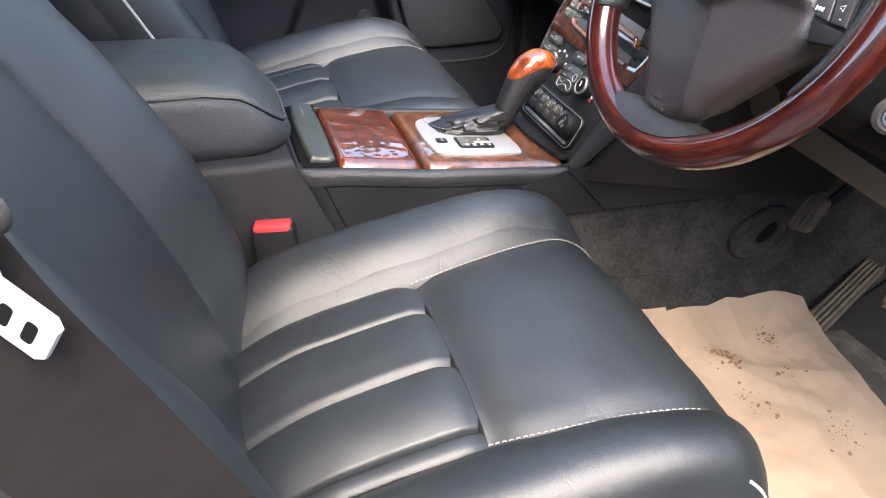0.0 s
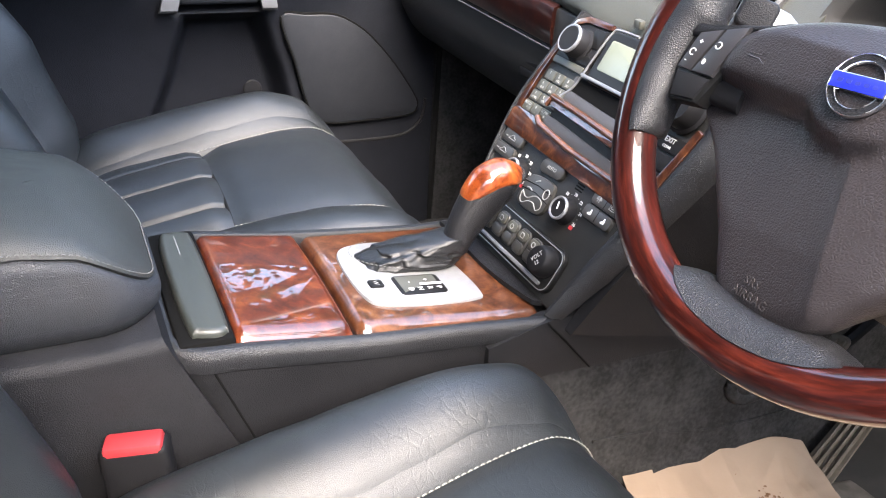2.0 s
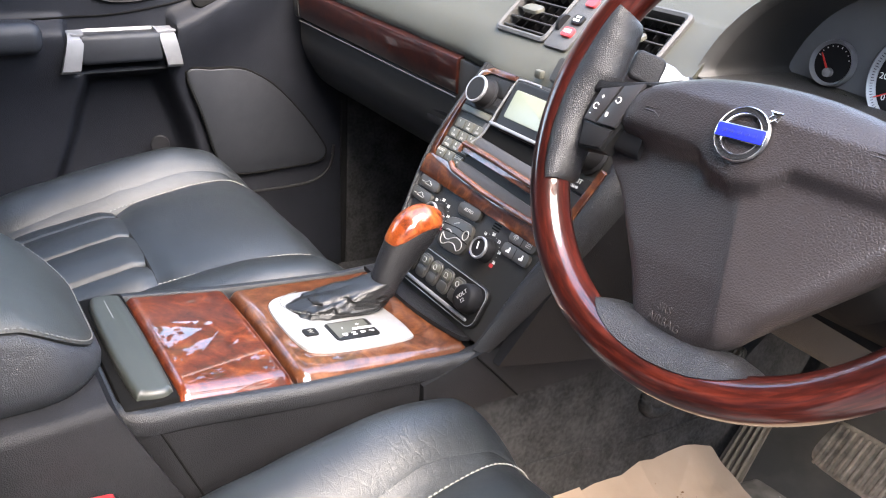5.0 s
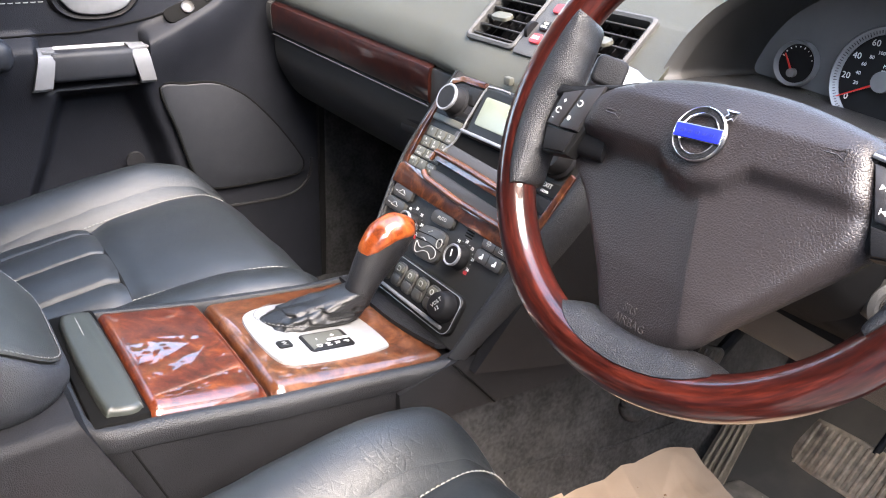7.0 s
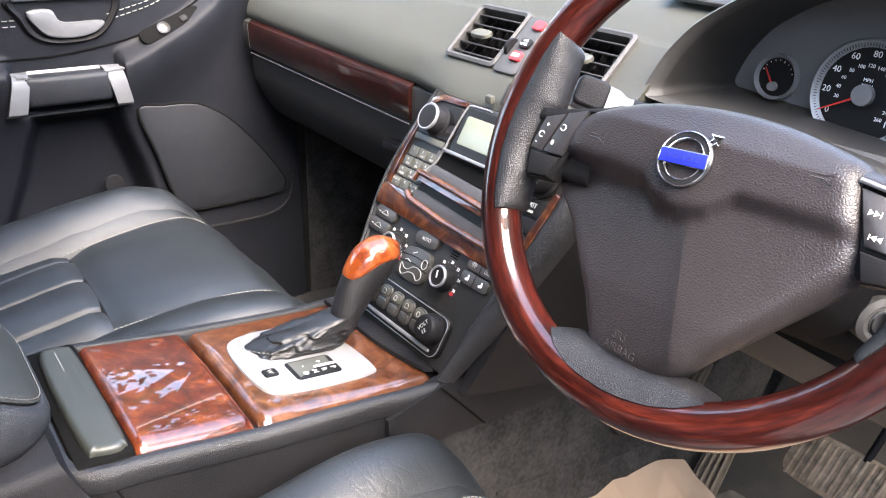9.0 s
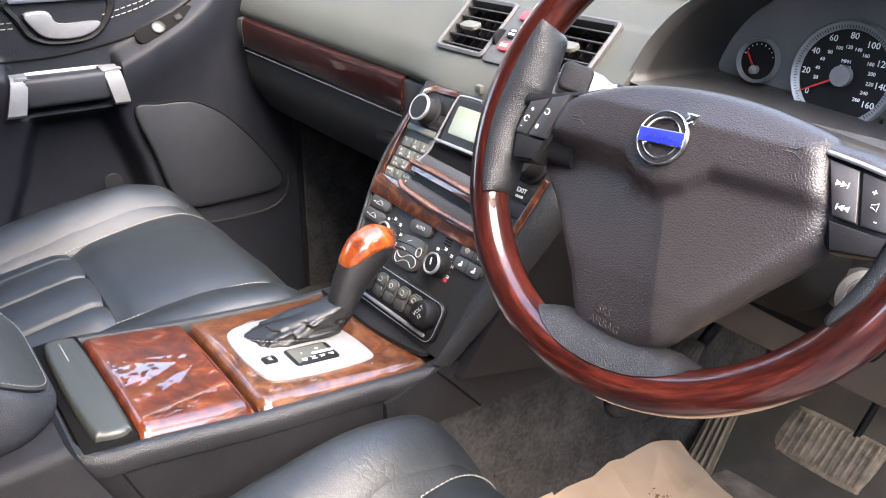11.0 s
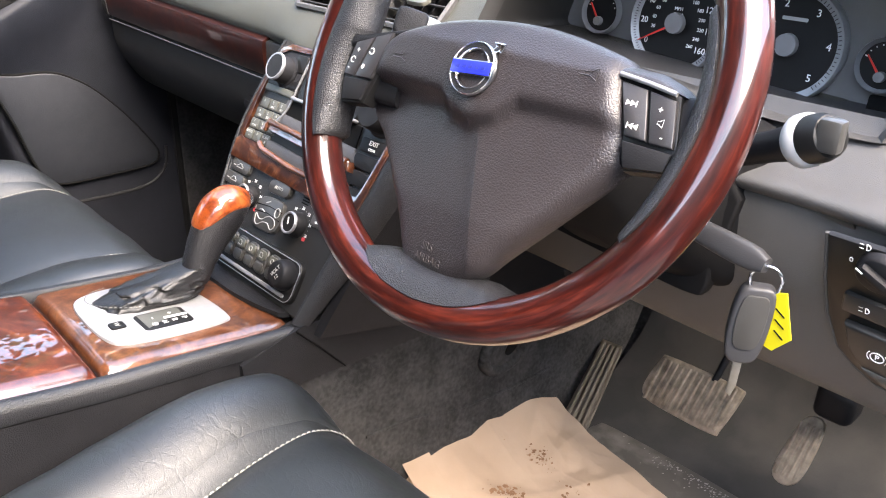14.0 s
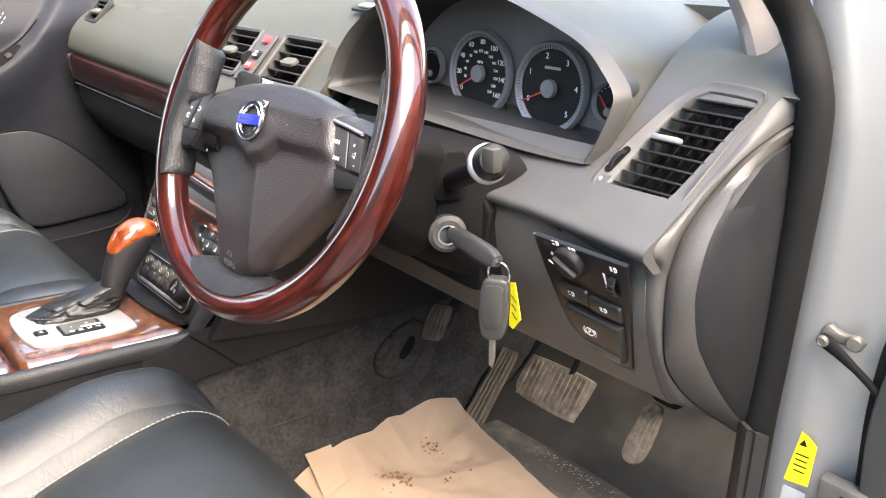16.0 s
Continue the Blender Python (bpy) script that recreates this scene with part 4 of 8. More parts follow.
# console cheek that runs forward under the stack, with its joint
rows = []
for i in range(25):
    y = lerp(-0.06, 0.42, i / 24)
    x = interp(y, [-0.06, 0.01, 0.1, 0.25, 0.42], [0.1292, 0.1305, 0.14, 0.152, 0.158])
    zt = interp(y, [-0.06, 0.0, 0.03, 0.42], [0.268, 0.285, 0.292, 0.24])
    rows.append([Vector((x - 0.004 * (k / 6) ** 2, y, lerp(0.219 + 0.002 * math.sin(9 * y), zt, k / 6))) for k in range(7)])
part("console_cheek", sheet(bmesh.new(), rows, 0.02, (-1, 0, 0)), PANEL, stack, "dark grained console cheek")
bm = bmesh.new()
tube(bm, [(0.1305, 0.006, 0.288), (0.134, 0.03, 0.262), (0.1385, 0.065, 0.222)], 0.0012, 6)
part("cheek_joint", bm, RECESS, stack, "dark joint")


def key_at(u, v, w, h, mat_, name="button", height=0.004, r=0.003, label="", turn=0.0, base=0.0):
    bm = bmesh.new()
    prism(bm, rrect(w, h, min(r, w / 2.1, h / 2.1), 4), height, face(u, v, base, turn), min(0.0012, height / 2), 2)
    return part(name, bm, mat_, stack, label)


# radio head
bm = bmesh.new()
prism(bm, [(-0.125, 0.137), (-0.112, 0.137), (-0.1215, 0.16), (-0.1195, 0.205), (-0.112, 0.25), (-0.104, 0.2695), (-0.09, 0.276), (-0.046, 0.2775), (-0.046, 0.2835), (-0.092, 0.283), (-0.11, 0.275), (-0.119, 0.252), (-0.1275, 0.205), (-0.131, 0.16)], 0.005, face(0, 0, 0.0), 0.0015)
part("wood_edge", bm, WOOD_BAND, stack, "glossy burr walnut edge")
key_at(-0.079, 0.247, 0.064, 0.056, PANEL, "radio_field", 0.003, 0.004)
key_at(-0.06, 0.262, 0.022, 0.022, PIANO, "radio_key", 0.0045, 0.002)
key_at(-0.06, 0.235, 0.026, 0.011, PIANO, "radio_key", 0.0045, 0.002)
key_at(-0.098, 0.231, 0.03, 0.008, PIANO, "radio_key", 0.0045, 0.002)
bm = bmesh.new()
lathe(bm, [(0.0235, 0), (0.0235, 0.002), (0.02, 0.004), (0.0195, 0.022), (0.018, 0.024), (0.0, 0.024)], face(-0.0815, 0.2485, 0.003) @ Matrix.Scale(0.86, 4), 40)
knob = part("volume_knob", bm, PLASTIC, stack, "black volume knob with silver ring")
bm = bmesh.new()
lathe(bm, [(0.0198, 0.0205), (0.0205, 0.0235), (0.0192, 0.0252), (0.0172, 0.0248)], face(-0.0815, 0.2485, 0.003) @ Matrix.Scale(0.86, 4), 40)
part("knob_ring", bm, SILVER, knob, "satin chrome ring")
bm = bmesh.new()
lathe(bm, [(0.0175, 0.0235), (0.0165, 0.0248), (0.0, 0.0252)], face(-0.0815, 0.2485, 0.003) @ Matrix.Scale(0.86, 4), 32)
part("knob_face", bm, PLASTIC, knob, "olive grey cap")
bm = bmesh.new()
lathe(bm, [(0.0235, 0), (0.0235, 0.002), (0.02, 0.004), (0.0195, 0.022), (0.018, 0.024), (0.0, 0.024)], face(0.118, 0.235, 0.003), 40)
part("tuning_knob", bm, PLASTIC, stack, "black tuning knob")
# display with silver sill
bm = bmesh.new()
prism(bm, rrect(0.12, 0.064, 0.01), 0.007, face(0.0195, 0.2475, 0.0), 0.003, 3)
part("display_frame", bm, PIANO, stack, "black display frame")
key_at(0.0165, 0.25, 0.094, 0.036, LCD, "display", 0.0012, 0.003, "pale green grey display", base=0.0066)
key_at(0.0165, 0.2195, 0.126, 0.004, SILVER, "display_sill", 0.0075, 0.0018, "silver strip", base=0.003)
bm = bmesh.new()
tube(bm, [face(u, v, 0.004).translation for u, v in smooth_poly([Vector(p) for p in ((0.0, 0.2815), (-0.034, 0.2805), (-0.0425, 0.274), (-0.048, 0.24), (-0.052, 0.205), (-0.064, 0.188), (-0.071, 0.176))], 5, False)], 0.0014, 8)
part("display_trim", bm, SILVER, stack, "thin bright trim round the display")
# pocket below the display: not hollow, its shade is a black plate
bm = bmesh.new()
prism(bm, [(-0.05, 0.2165), (0.088, 0.2165), (0.09, 0.192), (-0.057, 0.199)], 0.0015, face(0, 0, 0.001))
part("pocket", bm, RECESS, stack, "black plate for the shade in the pocket")
POCKET = material("pocket_plastic", (0.045, 0.044, 0.047), 0.5, (0.056, 0.055, 0.058), 40, bump=0.3, bscale=900)
bm = bmesh.new()
prism(bm, [(-0.0575, 0.1985), (0.0905, 0.1915), (0.1, 0.1755), (-0.062, 0.1855)], 0.003, face(0, 0, 0.001), 0.001)
prism(bm, [(-0.058, 0.2165), (-0.05, 0.2165), (-0.0565, 0.199), (-0.062, 0.1995)], 0.003, face(0, 0, 0.001), 0.001)
part("pocket_floor", bm, POCKET, stack, "grey pocket floor")
bm = bmesh.new()
prism(bm, [(-0.066, 0.1615), (-0.05, 0.162), (0.1, 0.1525), (0.1, 0.1395), (-0.066, 0.148)], 0.004, face(0, 0, 0.001), 0.001)
part("pocket_floor", bm, POCKET, stack, "grey pocket floor")
# keypad
LEGEND = ((("AUTO", "*"), ("0", "."), ("SCAN", "#")), (("7", "PQRS"), ("8", "TUV"), ("9", "WXYZ")), (("4", "GHI"), ("5", "JKL"), ("6", "MNO")), (("1", "."), ("2", "ABC"), ("3", "DEF")))
# the olive light on the keys is put into this base colour
KEYPAD = material("keypad_plastic", (0.06, 0.06, 0.05), 0.4, (0.072, 0.072, 0.06), 80)
for r in range(4):
    for c in range(3):
        ku, kv = -0.1205 + (0.0073 + 0.0145 * r) * 0.19 + 0.0094 + 0.0188 * c, 0.1593 + 0.0146 * r
        key_at(ku, kv, 0.0176, 0.0132, KEYPAD, "key", 0.0045, 0.002)
        big, small = LEGEND[r][c]
        writing("key_mark", big, 0.0052, face(ku - 0.001, kv + 0.0026, 0.0047), MARK, stack)
        writing("key_mark", small, 0.0042, face(ku + 0.001, kv - 0.0028, 0.0047), MARK, stack)
key_at(-0.0835, 0.2232, 0.06, 0.0085, KEYPAD, "key_bar", 0.0045, 0.002)
for r in range(4):
    key_at(0.119 - r * 0.002, 0.2 - r * 0.019, 0.044, 0.0165, PLASTIC, "side_key", 0.004, 0.003, "black key")
writing("exit_text", "EXIT", 0.0075, face(0.119, 0.203, 0.0045), WHITE, stack)
writing("clear_text", "CLEAR", 0.004, face(0.119, 0.196, 0.0045), WHITE, stack)
# wooden bands
bm = bmesh.new()
band = [(-0.131, 0.124), (0.128, 0.118), (0.135, 0.13), (0.151, 0.222), (0.1445, 0.224), (0.131, 0.158), (0.126, 0.143), (0.1, 0.1395), (0.0, 0.142), (-0.068, 0.148), (-0.08, 0.152), (-0.124, 0.1525), (-0.132, 0.148)]
prism(bm, band, 0.006, face(0, 0, 0.0), 0.002, 3)
part("wood_band", bm, WOOD_BAND, stack, "glossy burr walnut band")
bm = bmesh.new()
tube(bm, [face(u, v, 0.0065).translation for u, v in ((-0.078, 0.1535), (-0.068, 0.1475), (0.0, 0.1415), (0.1, 0.139))], 0.004, 10)
part("band_edge", bm, WOOD_BROWN, stack, "rounded lacquered edge")
bm = bmesh.new()
prism(bm, [(-0.069, 0.175), (-0.062, 0.186), (0.1, 0.176), (0.104, 0.165), (0.046, 0.167), (-0.05, 0.1725)], 0.014, face(0, 0, 0.0), 0.003, 3)
lip_ = part("wood_lip", bm, WOOD_BAND, stack, "glossy burr walnut lip")
bm = bmesh.new()
tube(bm, [face(u, v, 0.013).translation for u, v in ((-0.069, 0.172), (-0.063, 0.183), (0.0, 0.1805), (0.098, 0.1745))], 0.0042, 10)
part("lip_edge", bm, WOOD_BROWN, lip_, "rounded lacquered edge")
bm = bmesh.new()
prism(bm, [(-0.07, 0.17), (-0.05, 0.172), (0.104, 0.164), (0.104, 0.141), (0.0, 0.1435), (-0.066, 0.15), (-0.074, 0.156)], 0.002, face(0, 0, 0.001))
part("slot", bm, DASH_LOW, stack, "grey tray slot")
# climate controls
def mark(pts, m, parent, r=0.00045, closed=True, mat_=None):
    """A thin pale line drawing in the pose m."""
    bm = bmesh.new()
    tube(bm, [m @ Vector((x_, y_, 0)) for x_, y_ in pts], r, 5, closed)
    return part("symbol", bm, mat_ or MARK, parent)


CAR = [(-0.006, -0.001), (-0.003, 0.0005), (-0.0012, 0.0024), (0.002, 0.0024), (0.0035, 0.0004), (0.006, -0.0004), (0.006, -0.002), (-0.006, -0.002)]
for v, u in ((0.1165, -0.1005), (0.0985, -0.1045)):
    b_ = key_at(u, v, 0.0425, 0.0152, BUTTON, "button", 0.005, 0.0055, "olive grey button")
    mark([(x_ * 1.2, y_ * 1.2) for x_, y_ in CAR], face(u, v, 0.0052), b_)
    mark([(-0.014, -0.001), (-0.01, -0.001)], face(u, v, 0.0052), b_, 0.0007, False)


def dial(u, v):
    M_ = face(u, v)
    bm = bmesh.new()
    lathe(bm, [(0.0155, 0), (0.015, 0.004), (0.0128, 0.013), (0.0118, 0.014), (0.0, 0.014)], M_, 36)
    d = part("dial", bm, PLASTIC, stack, "black rotary dial")
    bm = bmesh.new()
    lathe(bm, [(0.0131, 0.0118), (0.0134, 0.0138), (0.0122, 0.0154), (0.0108, 0.0148), (0.0104, 0.0138)], M_, 36)
    part("dial_ring", bm, SILVER, d, "satin chrome ring")
    bm = bmesh.new()
    prism(bm, rrect(0.0016, 0.0085, 0.0006, 2), 0.0006, face(u - 0.0015, v + 0.002, 0.0141, 15))
    part("pointer", bm, WHITE, d, "white pointer")
    for k, s in enumerate(("16", "18", "20", "22", "24", "26")):
        a = radians(165 - 37 * k)
        writing("dial_number", s, 0.0052, face(u + 0.0218 * math.cos(a), v + 0.0205 * math.sin(a), 0.0005), WHITE, stack)
        bm = bmesh.new()
        prism(bm, rrect(0.0009, 0.0009, 0.0003, 2), 0.0003, face(u + 0.0205 * math.cos(a - 0.32), v + 0.0195 * math.sin(a - 0.32), 0.0001))
        part("dot", bm, MARK, stack)
    bm = bmesh.new()
    prism(bm, rrect(0.0058, 0.0042, 0.001, 2), 0.0006, face(u + 0.019, v - 0.0115, 0.0002))
    part("hot_mark", bm, RED, stack, "red mark")
    bm = bmesh.new()
    prism(bm, rrect(0.0058, 0.0042, 0.001, 2), 0.0006, face(u - 0.02, v - 0.0115, 0.0002))
    part("cold_mark", bm, BLUE, stack, "blue mark")


dial(0.0435, 0.0845)
dial(-0.0635, 0.087)
ab = key_at(-0.0085, 0.1132, 0.0425, 0.0165, BUTTON, "auto_button", 0.005, 0.0075, "dark button", 3)
writing("auto_text", "AUTO", 0.0062, face(-0.0085, 0.1132, 0.0053, 3), MARK, ab)
bm = bmesh.new()
prism(bm, smooth_poly([Vector(p) for p in ((-0.025, 0.0135), (-0.012, 0.0195), (0.006, 0.0205), (0.022, 0.0185), (0.0265, 0.009), (0.0265, -0.009), (0.021, -0.0185), (0.006, -0.021), (-0.012, -0.0205), (-0.0245, -0.017), (-0.027, -0.006))], 4), 0.005, face(-0.0115, 0.0795, 0, 3), 0.0016)
airflow = part("airflow_pad", bm, BUTTON, stack, "black airflow pad with pale seated outline")
AF = face(-0.0115, 0.0795, 0.0053, 3)
mark(smooth_poly([Vector(p) for p in ((-0.021, -0.004), (-0.0195, -0.0135), (-0.013, -0.0165), (-0.004, -0.0115), (0.006, -0.0105), (0.015, -0.016), (0.0205, -0.011), (0.0175, -0.0045), (0.009, -0.002), (0.001, -0.0035), (-0.007, -0.0085), (-0.0135, -0.0085))], 5), AF, airflow, 0.0006)
mark([(0.0185 + 0.0048 * math.cos(a), 0.0055 + 0.0058 * math.sin(a)) for a in np.linspace(0, 2 * math.pi, 18, endpoint=False)], AF, airflow, 0.0006)
mark([(-0.008, 0.012), (-0.001, 0.0155)], AF, airflow, 0.0007, False)
mark([(-0.017, 0.002), (-0.012, 0.003), (-0.006, 0.001)], AF, airflow, 0.0007, False)
for pts_ in ([(-0.0265, -0.001), (0.0, 0.001), (0.0265, -0.003)], [(-0.026, 0.0075), (0.0, 0.0095), (0.0265, 0.0075)]):
    mark(pts_, AF @ pose(0, 0, -0.0003), airflow, 0.0006, False, RECESS)
for k in range(4):
    key_at(0.0415, 0.1105 + 0.0033 * k, 0.0135, 0.0017, RECESS, "sensor_slot", 0.0004, 0.0006, base=0.0)
for v_, u_, icons in ((0.1165, 0.0925, (0, 1)), (0.0995, 0.0905, (2, 2))):
    b_ = key_at(u_, v_, 0.0455, 0.0148, BUTTON, "double_button", 0.005, 0.0045, "dark double button")
    key_at(u_, v_, 0.0007, 0.0135, RECESS, "joint", 0.0003, 0.0003, base=0.005)
    for k_, ic in enumerate(icons):
        M_ = face(u_ - 0.0115 + 0.023 * k_, v_, 0.0053)
        if ic == 0:
            mark([(0.004 * math.cos(a), 0.0035 * math.sin(a) - 0.001) for a in np.linspace(0.1, math.pi - 0.1, 8)], M_, b_)
            mark([(-0.0015, -0.0035), (-0.0015, 0.001), (0.0015, 0.001), (0.0015, -0.0035)], M_, b_, 0.0004, False)
        elif ic == 1:
            mark([(-0.004, -0.003), (0.004, -0.003), (0.004, 0.003), (-0.004, 0.003)], M_, b_)
            mark([(-0.002, -0.001), (0.002, -0.001), (0.002, 0.001), (-0.002, 0.001)], M_, b_, 0.0004)
        else:
            bm = bmesh.new()
            prism(bm, [(0.0034, -0.0028), (-0.0026, -0.0036), (-0.0036, -0.0018), (-0.0012, 0.0), (0.0002, 0.0), (0.0006, 0.0044), (0.0024, 0.0046), (0.0036, 0.0004)], 0.0003, M_ @ pose(0, 0, -0.0002) @ Matrix.Scale(0.85, 4))
            part("symbol", bm, WHITE, b_)
# switch row with 12 V socket
bm = bmesh.new()
prism(bm, rrect(0.17, 0.052, 0.013), 0.007, face(0.0035, 0.0235, 0.0), 0.0025, 3)
row_panel = part("switch_panel", bm, PIANO, stack, "black switch panel")
bm = bmesh.new()
tube(bm, [face(0.0035 + u, 0.0235 + v, 0.0066).translation for u, v in rrect(0.166, 0.048, 0.012)], 0.0007, 6, True)
part("panel_line", bm, SILVER, row_panel, "thin bright line round the panel")
bm = bmesh.new()
prism(bm, rrect(0.142, 0.0042, 0.0018, 3), 0.004, face(0.0045, 0.0055, 0.006), 0.0014)
part("chrome_strip", bm, SILVER, row_panel, "thin chrome strip")
for k in range(5):
    u_ = -0.0545 + 0.0236 * k
    bm = bmesh.new()
    o_ = rrect(0.0205, 0.03, 0.0065, 5)
    prism(bm, o_, 0.006, face(u_, 0.0275, 0.004), 0.0018, 3)
    rk = part("rocker_switch", bm, BUTTON, row_panel, "grey rocker switch")
    bm = bmesh.new()
    prism(bm, rrect(0.0172, 0.0115, 0.0045, 4), 0.0022, face(u_, 0.0345, 0.0098), 0.0009)
    part("rocker_cap", bm, KEYPAD, rk, "raised grey half")
    bm = bmesh.new()
    prism(bm, rrect(0.0172, 0.0115, 0.0045, 4), 0.0016, face(u_, 0.0205, 0.0098), 0.0008)
    part("rocker_cap", bm, BUTTON, rk)
    M_ = face(u_, 0.0345, 0.0122)
    mark([(-0.003, -0.0025), (0.003, -0.0025), (0.003, 0.001), (0.0012, 0.003), (-0.003, 0.003)] if k % 2 else [(0.003 * math.cos(a), 0.003 * math.sin(a)) for a in np.linspace(0, 2 * math.pi, 10, endpoint=False)], M_, rk, 0.0005)
bm = bmesh.new()
lathe(bm, [(0.018, 0), (0.0175, 0.004), (0.0182, 0.006), (0.0172, 0.013), (0.0148, 0.019), (0.013, 0.0202), (0.0, 0.0202)], face(0.067, 0.0285, 0.004), 32)
sock = part("power_socket", bm, PLASTIC, row_panel, "round black power socket cover")
writing("socket_text", "VOLT", 0.0068, face(0.0665, 0.031, 0.0245, 58), MARK, sock)
writing("socket_text", "12", 0.0068, face(0.0715, 0.0255, 0.0245, 58), MARK, sock)

# ---------------------------------------------------------------- dashboard
dash = thing("dashboard", "olive grey and black dashboard with burr walnut strip", "dashboard", (0, 0.3, 0.4))
TOP = [(0.195, 0.538), (0.192, 0.55), (0.203, 0.578), (0.225, 0.603), (0.262, 0.638), (0.31, 0.672), (0.38, 0.695), (0.5, 0.71), (0.7, 0.72), (0.95, 0.72)]
top_s = [tuple(p) for p in smooth_poly([Vector(p) for p in TOP], 4, False)]


def bow(x, y, z):
    d = 0.0
    if x > -0.2:
        d = -0.018 * min(1, (x + 0.2) / 0.1) * max(0, 1 - abs(z - 0.545) / 0.05)
    k = max(0.0, (-0.2 - x) / 0.48)
    near = max(0.0, min(1.0, (0.7 - z) / 0.1))
    return Vector((0, d - 0.022 * k * near, 0.021 * k * near))




def slope(x, s, h=0.0):
    """A pose on the slanting middle of the dashboard: s runs up the slope."""
    return basis((x, 0.206 + 0.72 * s - 0.69 * h, 0.588 + 0.69 * s + 0.72 * h), (1, 0, 0), (0, 0.72, 0.69))


VENT_FAR = basis((-0.652, 0.226, 0.639), (1, 0, 0), (0, 0.72, 0.69))
VENT_EAST = basis((0.666, 0.287, 0.5975), (1, 0, 0), (0, 0.762, 0.648))
strip_sheet("upper_pad", top_s, -0.7, 0.176, 44, 0.02, (0, 0.7, -0.7), DASH_TOP, dash, "olive grey grained upper pad", bow, ((slope(-0.094, 0.04), 0.092, 0.08, 0), (slope(0.073, 0.04), 0.1, 0.08, 0), (VENT_FAR, 0.062, 0.052, 0)))
strip_sheet("wood_strip", [(0.2, 0.4795), (0.19, 0.482), (0.186, 0.487), (0.1845, 0.507), (0.184, 0.526), (0.186, 0.533), (0.196, 0.537)], -0.682, -0.2, 30, 0.01, (0, 1, 0), WOOD_DARK, dash, "dark glossy burr walnut strip", bow)
GLOVE = [(0.2, 0.4765), (0.197, 0.462), (0.2, 0.43), (0.215, 0.395), (0.245, 0.355), (0.3, 0.325), (0.4, 0.31), (0.75, 0.30)]
strip_sheet("glove_box", [tuple(p) for p in smooth_poly([Vector(p) for p in GLOVE], 4, False)], -0.7, -0.14, 30, 0.015, (0, 0.7, 0.7), DASH_LOW, dash, "dark plastic glove box", bow)
strip_sheet("end_piece", [(0.2, 0.4795), (0.189, 0.482), (0.185, 0.487), (0.1835, 0.507), (0.183, 0.526), (0.185, 0.533), (0.196, 0.537)], -0.7, -0.6835, 3, 0.01, (0, 1, 0), DASH_LOW, dash, "dark end piece beside the wood strip", bow)
bm = bmesh.new()
tube(bm, [Vector((x, 0.1865, 0.4785)) + bow(x, 0.19, 0.4785) for x in np.linspace(-0.682, -0.2, 12)], 0.0014, 6)
part("strip_edge", bm, DASH_MID, dash, "pale edge under the wood strip")
bm = bmesh.new()
prism(bm, rrect(0.07, 0.03, 0.006), 0.004, basis((-0.265, 0.203, 0.43), (1, 0, 0.1), (0, -0.3, 0.95)), 0.0015)
latch = part("glove_latch", bm, PLASTIC, dash, "dark latch recess")
bm = bmesh.new()
rbox(bm, (0.05, 0.008, 0.014), pose(-0.262, 0.2, 0.425), 0.003)
part("latch_lever", bm, PLASTIC, latch)
bm = bmesh.new()
rbox(bm, (0.075, 0.012, 0.08), pose(-0.172, 0.196, 0.493, 0, 0, 0), 0.004)
part("stack_cheek", bm, DASH_LOW, dash, "dark plastic beside the wood strip")
for w_, x_ in ((0.018, -0.6), (0.014, -0.578)):
    bm = bmesh.new()
    prism(bm, rrect(w_, 0.004, 0.001, 2), 0.0005, basis((x_, 0.262, 0.641), (1, 0, 0), (0, 0.72, 0.69)))
    part("airbag_mark", bm, DASH_LOW, dash)


def vent(name, m, w, h, nslat, tilt, skew=0.0, tab=0.0, rim_mat=None):
    """An air vent in the pose m (x across, y up, z out)."""
    bm = bmesh.new()

    def pt(p):
        return (p[0] + skew * p[1], p[1])
    outer = [pt(p) for p in rrect(w, h, 0.008)]
    inner = [pt(p) for p in rrect(w - 0.014, h - 0.014, 0.005)]
    rings = [[m @ Vector((*p, z)) for p in o] for o, z in ((outer, -0.004), (outer, 0.003), ([((a[0] + b[0]) / 2, (a[1] + b[1]) / 2) for a, b in zip(outer, inner)], 0.005), (inner, 0.003), (inner, -0.03))]
    v = part("air_vent", loft(bm, rings, True, False), rim_mat or DASH_LOW, dash, "dark air vent with slats")
    bm = bmesh.new()
    prism(bm, inner, 0.002, m @ pose(0, 0, -0.03))
    part("vent_back", bm, RECESS, v)
    for k in range(nslat):
        y = -h / 2 + 0.007 + (h - 0.014) * (k + 0.5) / nslat
        bm = bmesh.new()
        rbox(bm, (w - 0.016, 0.011, 0.0024), m @ pose(skew * y, y, -0.004, tilt, 0, 0), 0.0008, 1)
        part("slat", bm, DASH_LOW, v)
    bm = bmesh.new()
    for k in range(6):
        rbox(bm, (0.0018, h - 0.016, 0.01), m @ pose(-w / 2 + w * (k + 0.5) / 6, 0, -0.02), 0.0005, 1)
    part("vane", bm, PLASTIC, v)
    bm = bmesh.new()
    prism(bm, smooth_poly([Vector(p) for p in ((-0.016, -0.003), (-0.01, -0.008), (0.01, -0.008), (0.016, -0.003), (0.013, 0.008), (-0.013, 0.008))], 3), 0.005, m @ pose(tab, -0.003, 0.001, tilt + 35), 0.002)
    part("vent_tab", bm, KEYPAD, v, "grey slider tab")
    return v


